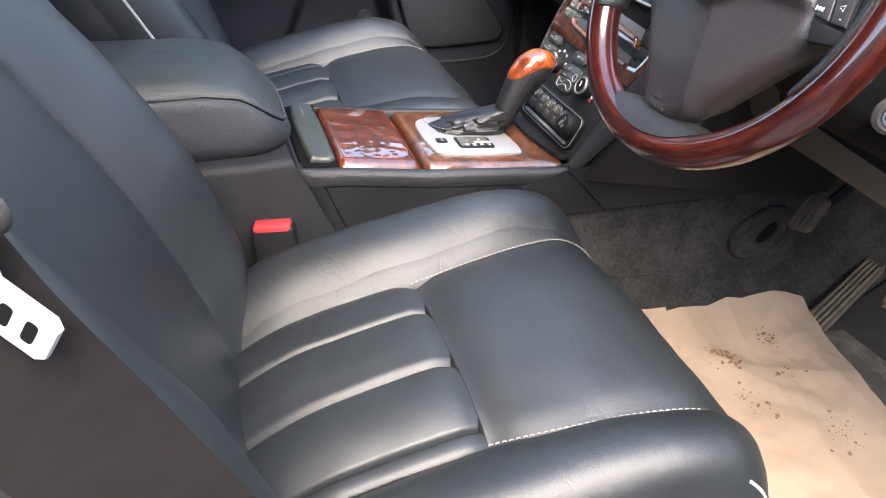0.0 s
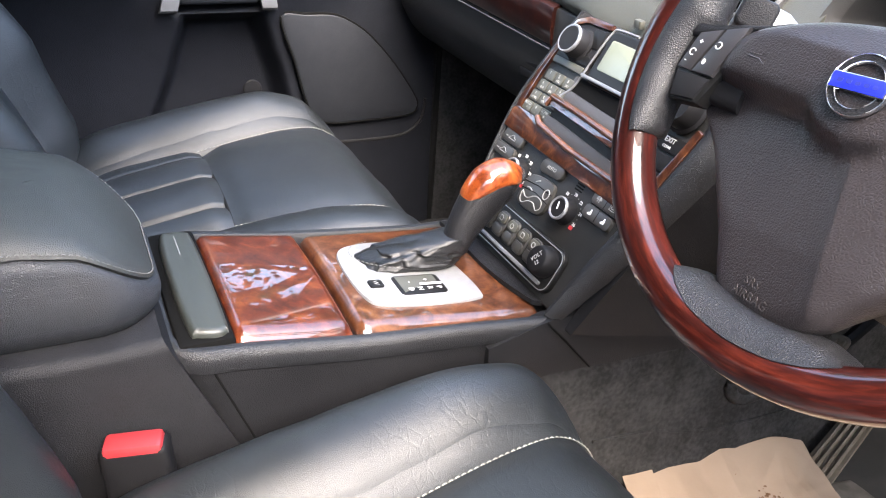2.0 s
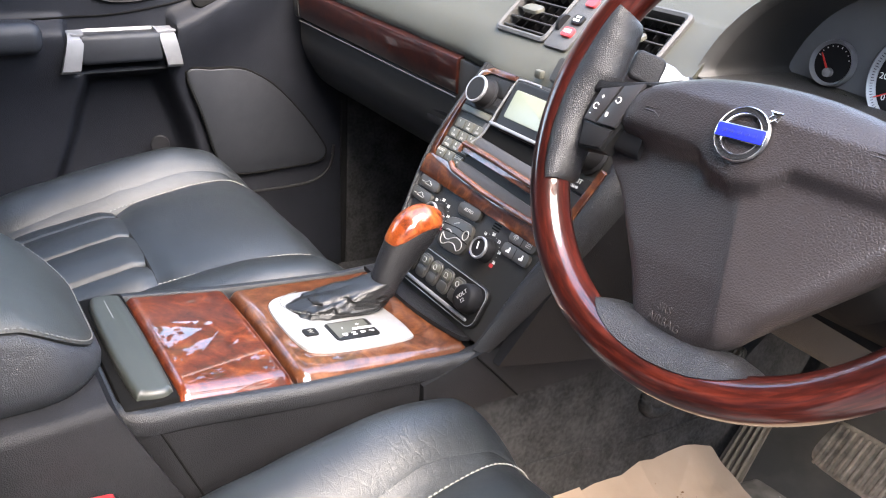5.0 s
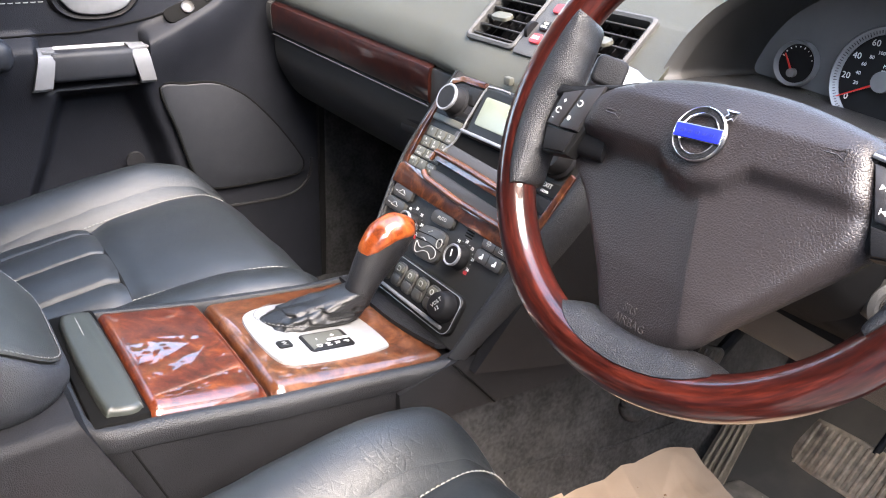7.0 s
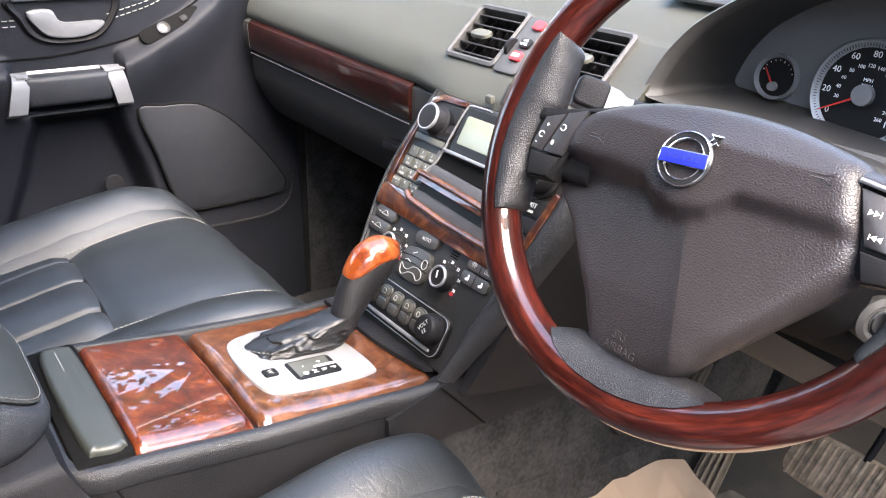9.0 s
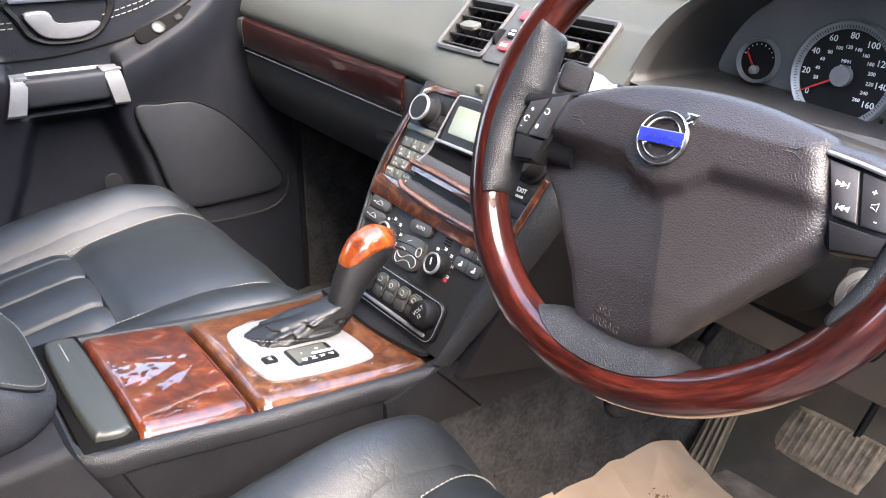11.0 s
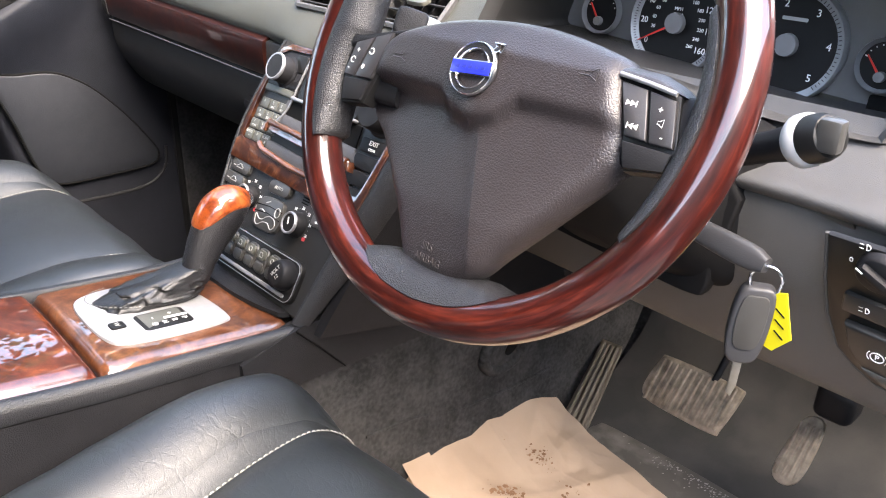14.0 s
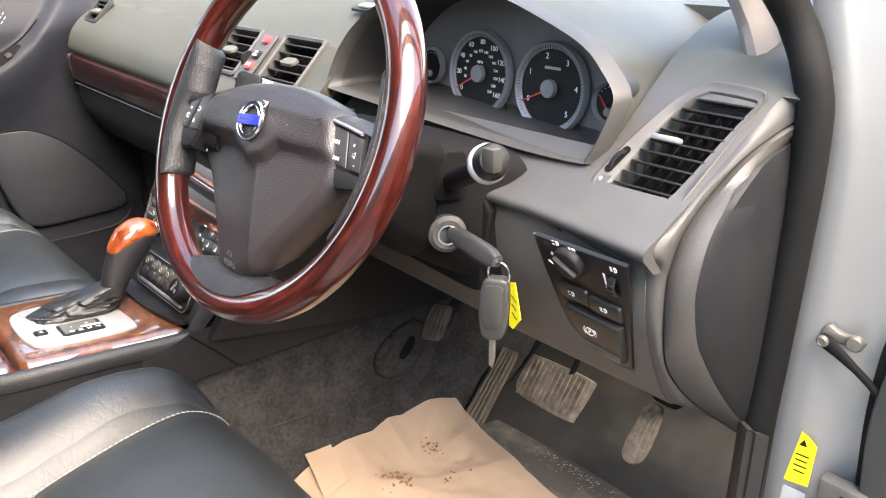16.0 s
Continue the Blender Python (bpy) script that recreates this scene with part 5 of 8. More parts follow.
vent("vent_left", slope(-0.094, 0.04), 0.1, 0.088, 5, -60, 0.0, -0.01, DASH_MID)
vent("vent_mid", slope(0.073, 0.04), 0.108, 0.088, 5, -60, 0.0, 0.0, DASH_MID)
bm = bmesh.new()
prism(bm, rrect(0.042, 0.085, 0.006), 0.003, slope(-0.022, 0.036), 0.001)
bar = part("switch_bar", bm, DASH_MID, dash, "dark bar with red switches")
for s, mat_, nm, wd in ((0.066, RED, "hazard_switch", 0.017), (0.038, PIANO, "call_button", 0.018), (0.018, RED, "sos_button", 0.018)):
    bm = bmesh.new()
    prism(bm, rrect(wd, 0.014, 0.004), 0.005, slope(-0.017, s, 0.002), 0.0015)
    part(nm, bm, mat_, bar, "red button" if mat_ is RED else "black button")
writing("sos_text", "SOS", 0.0075, slope(-0.017, 0.018, 0.0075), WHITE, bar)
writing("call_text", "ON\nCALL", 0.005, slope(-0.017, 0.038, 0.0075), WHITE, bar)
bm = bmesh.new()
lathe(bm, [(0.012, -0.003), (0.013, 0), (0.012, 0.003)], slope(-0.038, 0.03, 0.0) @ pose(0, 0, 0, 0, 90, 0), 24)
part("vent_wheel", bm, PLASTIC, bar)
# small tray lid below the vents
bm = bmesh.new()
prism(bm, rrect(0.05, 0.03, 0.004), 0.006, basis((0.04, 0.176, 0.568), (1, 0, 0), (0, 0.5, 0.87)), 0.002)
part("holder_lid", bm, DASH_LOW, dash, "folding cup holder cover")
bm = bmesh.new()
rbox(bm, (0.012, 0.008, 0.01), pose(-0.01, 0.172, 0.558), 0.002)
part("holder_clip", bm, KEYPAD, dash, "small grey clip")
bm = bmesh.new()
prism(bm, rrect(0.11, 0.05, 0.006), 0.004, basis((0.17, 0.335, 0.688), (1, 0, 0), (0, 0.97, 0.25)), 0.0015)
part("speaker_grille", bm, DASH_LOW, dash, "fine speaker grille")
bm = bmesh.new()
prism(bm, rrect(0.035, 0.012, 0.003), 0.003, basis((0.15, 0.318, 0.689), (1, 0, 0), (0, 0.97, 0.25)), 0.001)
part("sensor_cover", bm, WHITE_PL, dash, "small pale sensor")

# far left vent by the passenger door
vent("vent_far", VENT_FAR, 0.07, 0.06, 4, -60)

# instrument binnacle
front = [(0.4, 0.581), (0.3, 0.588), (0.2, 0.5955), (0.188, 0.5975), (0.1835, 0.604), (0.188, 0.62), (0.2, 0.645), (0.226, 0.676), (0.28, 0.709), (0.35, 0.722), (0.43, 0.718), (0.5, 0.698), (0.553, 0.677), (0.58, 0.6555), (0.594, 0.641), (0.5965, 0.628), (0.589, 0.5994), (0.58, 0.578), (0.57, 0.5735), (0.5, 0.5745)]
fr = smooth_poly([Vector(p) for p in front], 4)
CG = Vector((0.4, 0.62))


def ring_at(f, y0, lean, dz=0.0, g=None):
    # the right-hand end of the opening lies further back
    return [Vector((CG.x + (p.x - CG.x) * f, y0 + lean * (p.y - 0.57) + (0.03 * max(0, min(1, (p.x - 0.2) / 0.38)) if y0 < 0.3 else 0), CG.y + (p.y - CG.y) * (g or f) + dz)) for p in fr]


bm = bmesh.new()
loft(bm, [ring_at(1.07, 0.232, 0.25), ring_at(1.035, 0.222, 0.25), ring_at(1.014, 0.234, 0.25), ring_at(0.998, 0.262, 0.15, 0.0, 0.97), ring_at(0.96, 0.345, 0.05, -0.004, 0.93), ring_at(0.96, 0.362, 0.05, -0.004, 0.93)], True, False)
binn = part("binnacle", bm, material("binnacle_plastic", (0.022, 0.0216, 0.0212), 0.5, (0.028, 0.0276, 0.027), 30, bump=0.3, bscale=900), dash, "dark hooded instrument binnacle")
# no lens is built; its reflections are put into the lighter face colour
bm = bmesh.new()
prism(bm, [(p.x, p.z) for p in ring_at(0.97, 0, 0, -0.004, 0.95)], 0.006, basis((0, 0.364, 0), (1, 0, 0), (0, 0, 1)))
part("cluster_face", bm, CLUSTER, binn, "dark grey instrument panel, lens reflections lighten its colour")
bm = bmesh.new()
flank = [ring_at(1.07, 0.232, 0.25), ring_at(1.12, 0.27, 0.2), ring_at(1.17, 0.4, 0.15, 0.005, 1.05), ring_at(1.2, 0.6, 0.1, 0.0, 0.95)]
for ring, out, low in zip(flank, (0.0, -0.022, -0.01, 0.03), (0.0, 0.02, 0.035, 0.03)):
    # the outer flank spreads into the pad beside it
    for q in ring:
        k = max(0.0, min(1.0, (q.x - 0.52) / 0.1)) * max(0.0, min(1.0, (0.72 - q.z) / 0.06))
        q.x, q.z = q.x + out * k, q.z - low * k
loft(bm, flank, True, False)
# same vinyl as the grey pad; the cast of the light is in its colour
part("hood", bm, DASH_TOP, dash, "olive grey hood over the instruments")
bm = bmesh.new()
loft(bm, [ring_at(1.085, 0.238, 0.25), ring_at(1.07, 0.224, 0.25), ring_at(1.052, 0.218, 0.25), ring_at(1.035, 0.222, 0.25), ring_at(1.02, 0.226, 0.25), ring_at(1.008, 0.236, 0.24)], True, False)
part("hood_edge", bm, DASH_MID, dash, "rounded grey edge of the hood")


def gauge_pose(x, z, h=0.0):
    return basis((x, 0.344 - h, z), (1, 0, 0), (0, 0.1, 1))


def gauge(x, z, r, ticks, a0, a1, needle, small=False):
    bm = bmesh.new()
    lathe(bm, [(r, -0.004), (r, 0.004), (r * 0.97, 0.006), (r * (0.84 if not small else 0.86), 0.002), (r * 0.84, 0.0)], gauge_pose(x, z), 56)
    g = part("gauge", bm, SILVER, dash, "round black gauge in a silver ring")
    bm = bmesh.new()
    lathe(bm, [(r * 0.85, -0.003), (r * 0.85, 0.0008), (0, 0.0008)], gauge_pose(x, z), 48)
    part("gauge_face", bm, DIAL, g, "black gauge face")
    bm = bmesh.new()
    for k in range(ticks):
        a = radians(lerp(a0, a1, k / (ticks - 1)))
        ln = r * (0.1 if k % 5 == 0 else 0.06)
        rr = r * (0.74 if small else 0.9)
        prism(bm, rrect(ln, 0.0006 if not small else 0.0009, 0.0002, 1), 0.0004, gauge_pose(x, z, 0.0009 if small else 0.0042) @ pose(rr * math.cos(a), rr * math.sin(a), 0, 0, 0, math.degrees(a)))
    part("ticks", bm, WHITE if small else DIAL, g)
    bm = bmesh.new()
    a = radians(needle)
    off = Vector((0, 0)) if not small else Vector((0.0, -r * 0.4))
    L_ = r * (0.86 if not small else 0.95)
    prism(bm, [(-r * 0.12, -0.0012), (L_, -0.0005), (L_, 0.0005), (-r * 0.12, 0.0012)], 0.001, gauge_pose(x, z, 0.004) @ pose(off.x, off.y, 0, 0, 0, needle))
    part("needle", bm, NEEDLE, g, "red needle")
    bm = bmesh.new()
    lathe(bm, [(r * 0.2, 0), (r * 0.19, 0.006), (0, 0.007)], gauge_pose(x, z, 0.002) @ pose(off.x, off.y, 0), 24)
    part("needle_hub", bm, CLUSTER, g)
    return g


sp = gauge(0.343, 0.618, 0.053, 81, 222, -46, 209)
for k in range(9):
    a = radians(lerp(213, -37, k / 8))
    writing("number", str(20 * k), 0.0088, gauge_pose(0.343, 0.618, 0.001) @ pose(0.0385 * math.cos(a), 0.0385 * math.sin(a), 0), WHITE, sp)
for k in range(1, 14):
    a = radians(lerp(213, -47, k / 13))
    writing("number", str(20 * k), 0.005, gauge_pose(0.343, 0.618, 0.001) @ pose(0.0275 * math.cos(a), 0.0275 * math.sin(a), 0), WHITE, sp)
writing("unit_text", "MPH", 0.0048, gauge_pose(0.343, 0.632, 0.001), WHITE, sp)
writing("unit_text", "KM/H", 0.0045, gauge_pose(0.343, 0.6265, 0.001), WHITE, sp)
tc = gauge(0.46, 0.615, 0.053, 61, 225, -45, 205)
for k in range(6):
    a = radians(lerp(205, -45, k / 5))
    writing("number", str(k), 0.0095, gauge_pose(0.46, 0.615, 0.001) @ pose(0.037 * math.cos(a), 0.037 * math.sin(a), 0), WHITE, tc)
bm = bmesh.new()
prism(bm, rrect(0.024, 0.0032, 0.001, 2), 0.0003, gauge_pose(0.462, 0.6385, 0.001))
part("unit_mark", bm, MARK, tc)
for g_, x_, z_ in ((sp, 0.343, 0.592), (tc, 0.46, 0.589)):
    bm = bmesh.new()
    prism(bm, rrect(0.032, 0.018, 0.002, 2), 0.0008, gauge_pose(x_, z_, 0.001))
    part("info_window", bm, RECESS, g_, "black information window")
for pts_ in ([(-0.006, -0.005), (0.006, -0.005), (0.002, 0.006)], [(-0.0055, -0.0045), (0.0055, -0.0045), (0.0055, 0.0045), (-0.0055, 0.0045)]):
    bm = bmesh.new()
    prism(bm, pts_, 0.0006, gauge_pose(0.3885 if len(pts_) == 3 else 0.385, 0.579 if len(pts_) == 3 else 0.5645, 0.0025))
    part("warning_window", bm, RECESS, binn)
gauge(0.249, 0.617, 0.0235, 9, 160, 20, 125, True)
gauge(0.546, 0.611, 0.0235, 9, 160, 20, 130, True)
bm = bmesh.new()
prism(bm, rrect(0.05, 0.02, 0.003), 0.001, gauge_pose(0.25, 0.579, 0.0))
part("warning_window", bm, RECESS, binn)
bm = bmesh.new()
prism(bm, rrect(0.04, 0.025, 0.003), 0.001, gauge_pose(0.56, 0.573, 0.0))
part("warning_window", bm, RECESS, binn)

# top of the dashboard behind the hood
strip_sheet("rear_pad", [(0.5, 0.7), (0.6, 0.712), (0.75, 0.72), (0.95, 0.72)], 0.19, 0.61, 12, 0.02, (0, 0, -1), DASH_TOP, dash, "olive grey pad behind the hood")
# driver's pad: fold below the binnacle, slope with the outer vent, knee panel, end cap
PAD = [(0.225, 0.5215), (0.204, 0.522), (0.1965, 0.5275), (0.199, 0.5355), (0.222, 0.546), (0.26, 0.5745), (0.3, 0.608), (0.345, 0.644), (0.4, 0.68), (0.5, 0.705), (0.8, 0.72)]


def fold_near(x, y, z):
    """The fold comes nearer towards the door."""
    return Vector((0, -0.016 * max(0, (x - 0.56) / 0.16) * max(0, min(1, (0.25 - y) / 0.04)), 0))


def pad_side(x, y, z):
    """The pad's outer edge draws in towards the driver."""
    return Vector(((interp(y, [0.2, 0.228, 0.26, 0.3, 0.345, 0.385], [0.7115, 0.7095, 0.7125, 0.721, 0.7315, 0.738]) - 0.738) * max(0, (x - 0.6) / 0.138), fold_near(x, y, z).y, 0))


strip_sheet("driver_pad", [tuple(p) for p in smooth_poly([Vector(p) for p in PAD[:8]], 4, False)], 0.6, 0.738, 16, 0.02, (0, 0.7, -0.7), DASH_MID, dash, "grey sloping pad with air vent", pad_side, ((VENT_EAST, 0.07, 0.114, 0.2),))
# one surface with driver_pad; its look under light is put into DASH_TOP
strip_sheet("outer_top_pad", [tuple(p) for p in smooth_poly([Vector(p) for p in PAD[7:]], 4, False)], 0.6, 0.757, 14, 0.02, (0, 0.7, -0.7), DASH_TOP, dash, "olive grey outer top pad")
strip_sheet("fold_strip", [tuple(p) for p in smooth_poly([Vector(p) for p in PAD[:6] + [(0.272, 0.585)]], 4, False)], 0.176, 0.6, 20, 0.012, (0, 0.7, -0.7), DASH_MID, dash, "grey fold below the instruments", fold_near)
# outer vent: a leaf-shaped frame with nine slats, a tab and a wheel
RIM_OUT = [Vector((x - 0.666, v)) for x, v in ((0.603, -0.05), (0.606, -0.064), (0.617, -0.0685), (0.69, -0.0745), (0.701, -0.069), (0.7045, -0.055), (0.7115, 0.0), (0.719, 0.058), (0.7195, 0.07), (0.711, 0.0765), (0.668, 0.0785), (0.652, 0.071), (0.633, 0.047), (0.612, -0.01))]
MOUTH = [Vector((x - 0.666, v)) for x, v in ((0.6245, -0.045), (0.6235, -0.0535), (0.628, -0.0568), (0.68, -0.061), (0.6895, -0.0595), (0.694, -0.052), (0.7035, 0.0), (0.7135, 0.052), (0.714, 0.06), (0.708, 0.0635), (0.67, 0.0655), (0.66, 0.062), (0.6445, 0.042), (0.632, -0.002))]
RIM_OUT, MOUTH = smooth_poly(RIM_OUT, 4), smooth_poly(MOUTH, 4)
bm = bmesh.new()
loft(bm, [[VENT_EAST @ Vector((*a.lerp(b, f), z)) for a, b in zip(RIM_OUT, MOUTH)] for f, z in ((-0.02, -0.003), (0.0, 0.0012), (0.1, 0.0021), (0.22, 0.0018), (0.32, 0.0006), (0.86, 0.0004), (1.0, -0.002), (1.0, -0.03))], True, False)
v = part("air_vent", bm, DASH_MID, dash, "leaf-shaped grey air vent with dark slats", 50)
bm = bmesh.new()
prism(bm, [tuple(p) for p in MOUTH], 0.002, VENT_EAST @ pose(0, 0, -0.03))
part("vent_back", bm, RECESS, v)
for k in range(9):
    q = -0.05 + 0.1085 * k / 8
    a_, b_ = interp(q, [-0.055, -0.002, 0.042, 0.062], [-0.042, -0.034, -0.0215, -0.008]), interp(q, [-0.06, 0, 0.06], [0.0235, 0.0375, 0.048])
    bm = bmesh.new()
    rbox(bm, (b_ - a_ - 0.001, 0.0115, 0.0024), VENT_EAST @ pose((a_ + b_) / 2, q, -0.005, -62), 0.0009, 2)
    part("slat", bm, PANEL, v)
bm = bmesh.new()
for k in range(5):
    rbox(bm, (0.0018, 0.105, 0.01), VENT_EAST @ pose(-0.025 + 0.0135 * k, 0.0, -0.022, 0, 0, -10), 0.0005, 1)
part("vane", bm, PLASTIC, v)
bm = bmesh.new()
rbox(bm, (0.03, 0.011, 0.006), VENT_EAST @ pose(-0.013, 0.004, 0.002, -62), 0.002)
part("vent_tab", bm, SILVER, v, "pale slider tab")
bm = bmesh.new()
prism(bm, rrect(0.0085, 0.033, 0.004), 0.001, VENT_EAST @ pose(-0.0495, -0.029, 0.0008, 0, 0, -14))
part("wheel_slot", bm, RECESS, v, "black slot")
bm = bmesh.new()
WM = VENT_EAST @ pose(-0.0495, -0.029, -0.0065, 0, 0, -14)
lathe(bm, [(0.012, -0.0025), (0.0135, -0.002), (0.0135, 0.002), (0.012, 0.0025)], WM @ pose(0, 0, 0, 0, 90, 0), 28)
for k in range(9):
    rbox(bm, (0.0045, 0.0011, 0.0012), WM @ pose(0, 0, 0, -48 + 12 * k, 0, 0) @ pose(0, 0, 0.0136), 0.0003, 1)
part("vent_wheel", bm, PANEL, v, "ribbed thumb wheel")
writing("vent_zero", "0", 0.006, VENT_EAST @ pose(-0.0535, -0.0545, 0.0022), WHITE, v)
KNEES = [(0.222, 0.528), (0.206, 0.525), (0.203, 0.515), (0.204, 0.49), (0.2085, 0.455), (0.222, 0.418), (0.24, 0.377), (0.258, 0.35), (0.285, 0.335), (0.36, 0.325)]


def sag(x, y, z):
    f = max(0, (0.548 - z) / 0.24)
    return Vector((0, 0.012 * max(0, (0.5 - x) / 0.3) * f, -0.004 * f))


strip_sheet("knee_panel", [tuple(p) for p in smooth_poly([Vector(p) for p in KNEES], 5, False)], 0.17, 0.699, 44, 0.012, (0, 1, 0.2), KNEE, dash, "warm grey plastic knee panel", sag)
# rounded flank between pad or knee panel and the end cap
GAP = [Vector(p) for p in ((0.753, 0.4, 0.6285), (0.741, 0.35, 0.6205), (0.729, 0.295, 0.598), (0.718, 0.262, 0.568), (0.7145, 0.24, 0.5475), (0.713, 0.226, 0.53), (0.7125, 0.219, 0.513), (0.712, 0.2145, 0.4965), (0.712, 0.2155, 0.4555), (0.712, 0.225, 0.41), (0.7125, 0.25, 0.374), (0.7135, 0.28, 0.3425), (0.7145, 0.32, 0.308), (0.716, 0.415, 0.229))]
BROW = [Vector(p) for p in ((0.741, 0.4, 0.676), (0.7312, 0.345, 0.6435), (0.7205, 0.3, 0.6075), (0.712, 0.26, 0.574), (0.709, 0.228, 0.5505), (0.711, 0.197, 0.537), (0.711, 0.193, 0.5265), (0.699, 0.2035, 0.508), (0.699, 0.2085, 0.455), (0.699, 0.222, 0.4175), (0.699, 0.24, 0.3765), (0.699, 0.258, 0.349), (0.699, 0.285, 0.333), (0.7, 0.36, 0.322))]
gap, brow = smooth_poly(GAP, 5, False), smooth_poly(BROW, 5, False)
rows = []
for a, b in zip(brow, gap):
    out = Vector((0.6, -0.2, 0.75)) if b.z > 0.54 else Vector((0.75, -0.65, 0)) if b.z < 0.5 else Vector((0.8, -0.4, 0.3))
    rows.append([a + Vector((-0.006, 0.002, -0.001)), a] + [a.lerp(b, t) + out.normalized() * 0.004 * math.sin(math.pi * t) for t in (0.25, 0.5, 0.75)] + [b, b + Vector((-0.003, 0.009, -0.003))])
part("end_flank", sheet(bmesh.new(), rows, 0.006, (-0.6, 0.7, -0.3)), DASH_MID, dash, "grey rounded flank of the dashboard", 40)
# end cap: a flared pale lip and a dark face
FACE_EDGE = [Vector(p) for p in ((0.755, 0.42, 0.606), (0.741, 0.368, 0.604), (0.738, 0.31, 0.5935), (0.738, 0.288, 0.583), (0.738, 0.266, 0.569), (0.738, 0.247, 0.552), (0.738, 0.235, 0.535), (0.738, 0.228, 0.516), (0.738, 0.2235, 0.485), (0.738, 0.2345, 0.44), (0.738, 0.251, 0.412), (0.738, 0.285, 0.366), (0.738, 0.338, 0.307), (0.738, 0.42, 0.235))]
edge = smooth_poly(FACE_EDGE, 5, False)
rows = [[b + Vector((-0.008, 0.012, 0)), b + Vector((0.001, 0.0035, -0.002)), b.lerp(c, 0.25) + Vector((0.003, -0.001, 0)), b.lerp(c, 0.6) + Vector((0.003, -0.001, 0)), b.lerp(c, 0.95) + Vector((0.001, 0, 0)), c + Vector((0.0005, 0.003, 0))] for b, c in zip(gap, edge)]
part("end_rim", sheet(bmesh.new(), rows, 0.004, (-0.4, 0.9, 0)), material("end_rim_plastic", (0.045, 0.042, 0.039), 0.5, (0.055, 0.0515, 0.048), 20, bump=0.4, bscale=900, kind="grain"), dash, "warm grey flared lip of the end cap", 40)
rows = [[c, c + Vector((0.004, 0.006, 0))] + [c.lerp(Vector((0.752, 0.43, lerp(c.z, 0.43, 0.12))), t) + Vector((0.004 * (1 - t), 0.006 * (1 - t), 0)) for t in (0.3, 0.6, 1.0)] for c in edge]
part("end_cap", sheet(bmesh.new(), rows, 0.006, (-1, 0, 0)), PANEL, dash, "dark plastic dashboard end cap")
bm = bmesh.new()
lathe(bm, [(0.004, 0), (0.004, 0.002), (0, 0.003)], basis((0.708, 0.236, 0.405), (1, 0, 0), (0, 0, 1)), 14)
part("screw", bm, RECESS, dash, "black screw")

# light switch panel
LP = basis((0.632, 0.2065, 0.455), (1, 0, 0), (0, -0.42, 1))
lights = thing("light_switch_panel", "black light switch panel with rotary knob and parking brake lever", "switch panel", (0.632, 0.22, 0.38))
bm = bmesh.new()
prism(bm, [(-0.0405, 0.071), (0.066, 0.071), (0.0425, -0.078), (0.03, -0.0785), (0.006, -0.076), (-0.013, -0.063), (-0.027, -0.047), (-0.036, -0.013), (-0.0395, 0.026)], 0.005, LP, 0.002)
part("panel", bm, PIANO, lights, "black panel")
bm = bmesh.new()
tube(bm, [LP @ Vector((u, v, 0.003)) for u, v in ((0.043, -0.0795), (0.03, -0.08), (0.005, -0.0775), (-0.0145, -0.064), (-0.0285, -0.047), (-0.0375, -0.013), (-0.041, 0.026), (-0.042, 0.071))], 0.0016, 8)
part("panel_edge", bm, DASH_MID, lights, "grey edge round the panel")
bm = bmesh.new()
lathe(bm, [(0.0175, 0), (0.017, 0.004), (0.0158, 0.0075), (0.0145, 0.0085), (0, 0.0085)], LP @ pose(-0.001, 0.052, 0.0045), 32)
kn = part("rotary_knob", bm, PLASTIC, lights, "black rotary light knob")
bm = bmesh.new()
rbox(bm, (0.029, 0.009, 0.008), LP @ pose(-0.001, 0.052, 0.0148, 0, 0, -35), 0.003)
part("knob_grip", bm, PLASTIC, kn)
bm = bmesh.new()
prism(bm, rrect(0.006, 0.0016, 0.0005, 2), 0.0004, LP @ pose(-0.0115, 0.0592, 0.0186, 0, 0, -35))
part("pointer", bm, WHITE, kn, "white pointer")


def light_sign(u, v, rays, parent):
    """A small lamp sign: an arc with rays."""
    bm = bmesh.new()
    P_ = LP @ pose(u, v, 0.0055 if parent is lights else 0.0092)
    tube(bm, [P_ @ Vector((0.0024 * math.cos(a), 0.0027 * math.sin(a), 0)) for a in np.linspace(-1.7, 1.7, 9)], 0.0004, 4, True)
    for k in range(rays):
        prism(bm, rrect(0.003, 0.0006, 0.0002, 1), 0.0003, P_ @ pose(-0.0038, -0.002 + 0.004 * k / max(1, rays - 1), -0.0001))
    part("symbol", bm, WHITE, parent, "white symbol")


for u, v, n_ in ((-0.0125, 0.0705, 2), (0.0065, 0.0685, 4), (0.052, 0.0625, 3)):
    light_sign(u, v, n_, lights)
writing("zero", "0", 0.0065, LP @ pose(-0.0225, 0.054, 0.0055), WHITE, lights)
bm = bmesh.new()
for k in range(8):
    a = 2 * math.pi * k / 8
    prism(bm, rrect(0.0018, 0.0006, 0.0002, 1), 0.0003, LP @ pose(0.0045 + 0.004 * math.cos(a), 0.0445 + 0.004 * math.sin(a), 0.0132, 0, 0, math.degrees(a)))
part("symbol", bm, WHITE, kn, "white sun sign")
bm = bmesh.new()
prism(bm, rrect(0.011, 0.024, 0.003), 0.0008, LP @ pose(0.047, 0.0415, 0.0046))
part("wheel_slot", bm, RECESS, lights, "black slot")
bm = bmesh.new()
lathe(bm, [(0.0095, -0.004), (0.0115, -0.003), (0.012, 0), (0.0115, 0.003), (0.0095, 0.004)], LP @ pose(0.047, 0.0415, 0.0008, 0, 90, 0), 24)
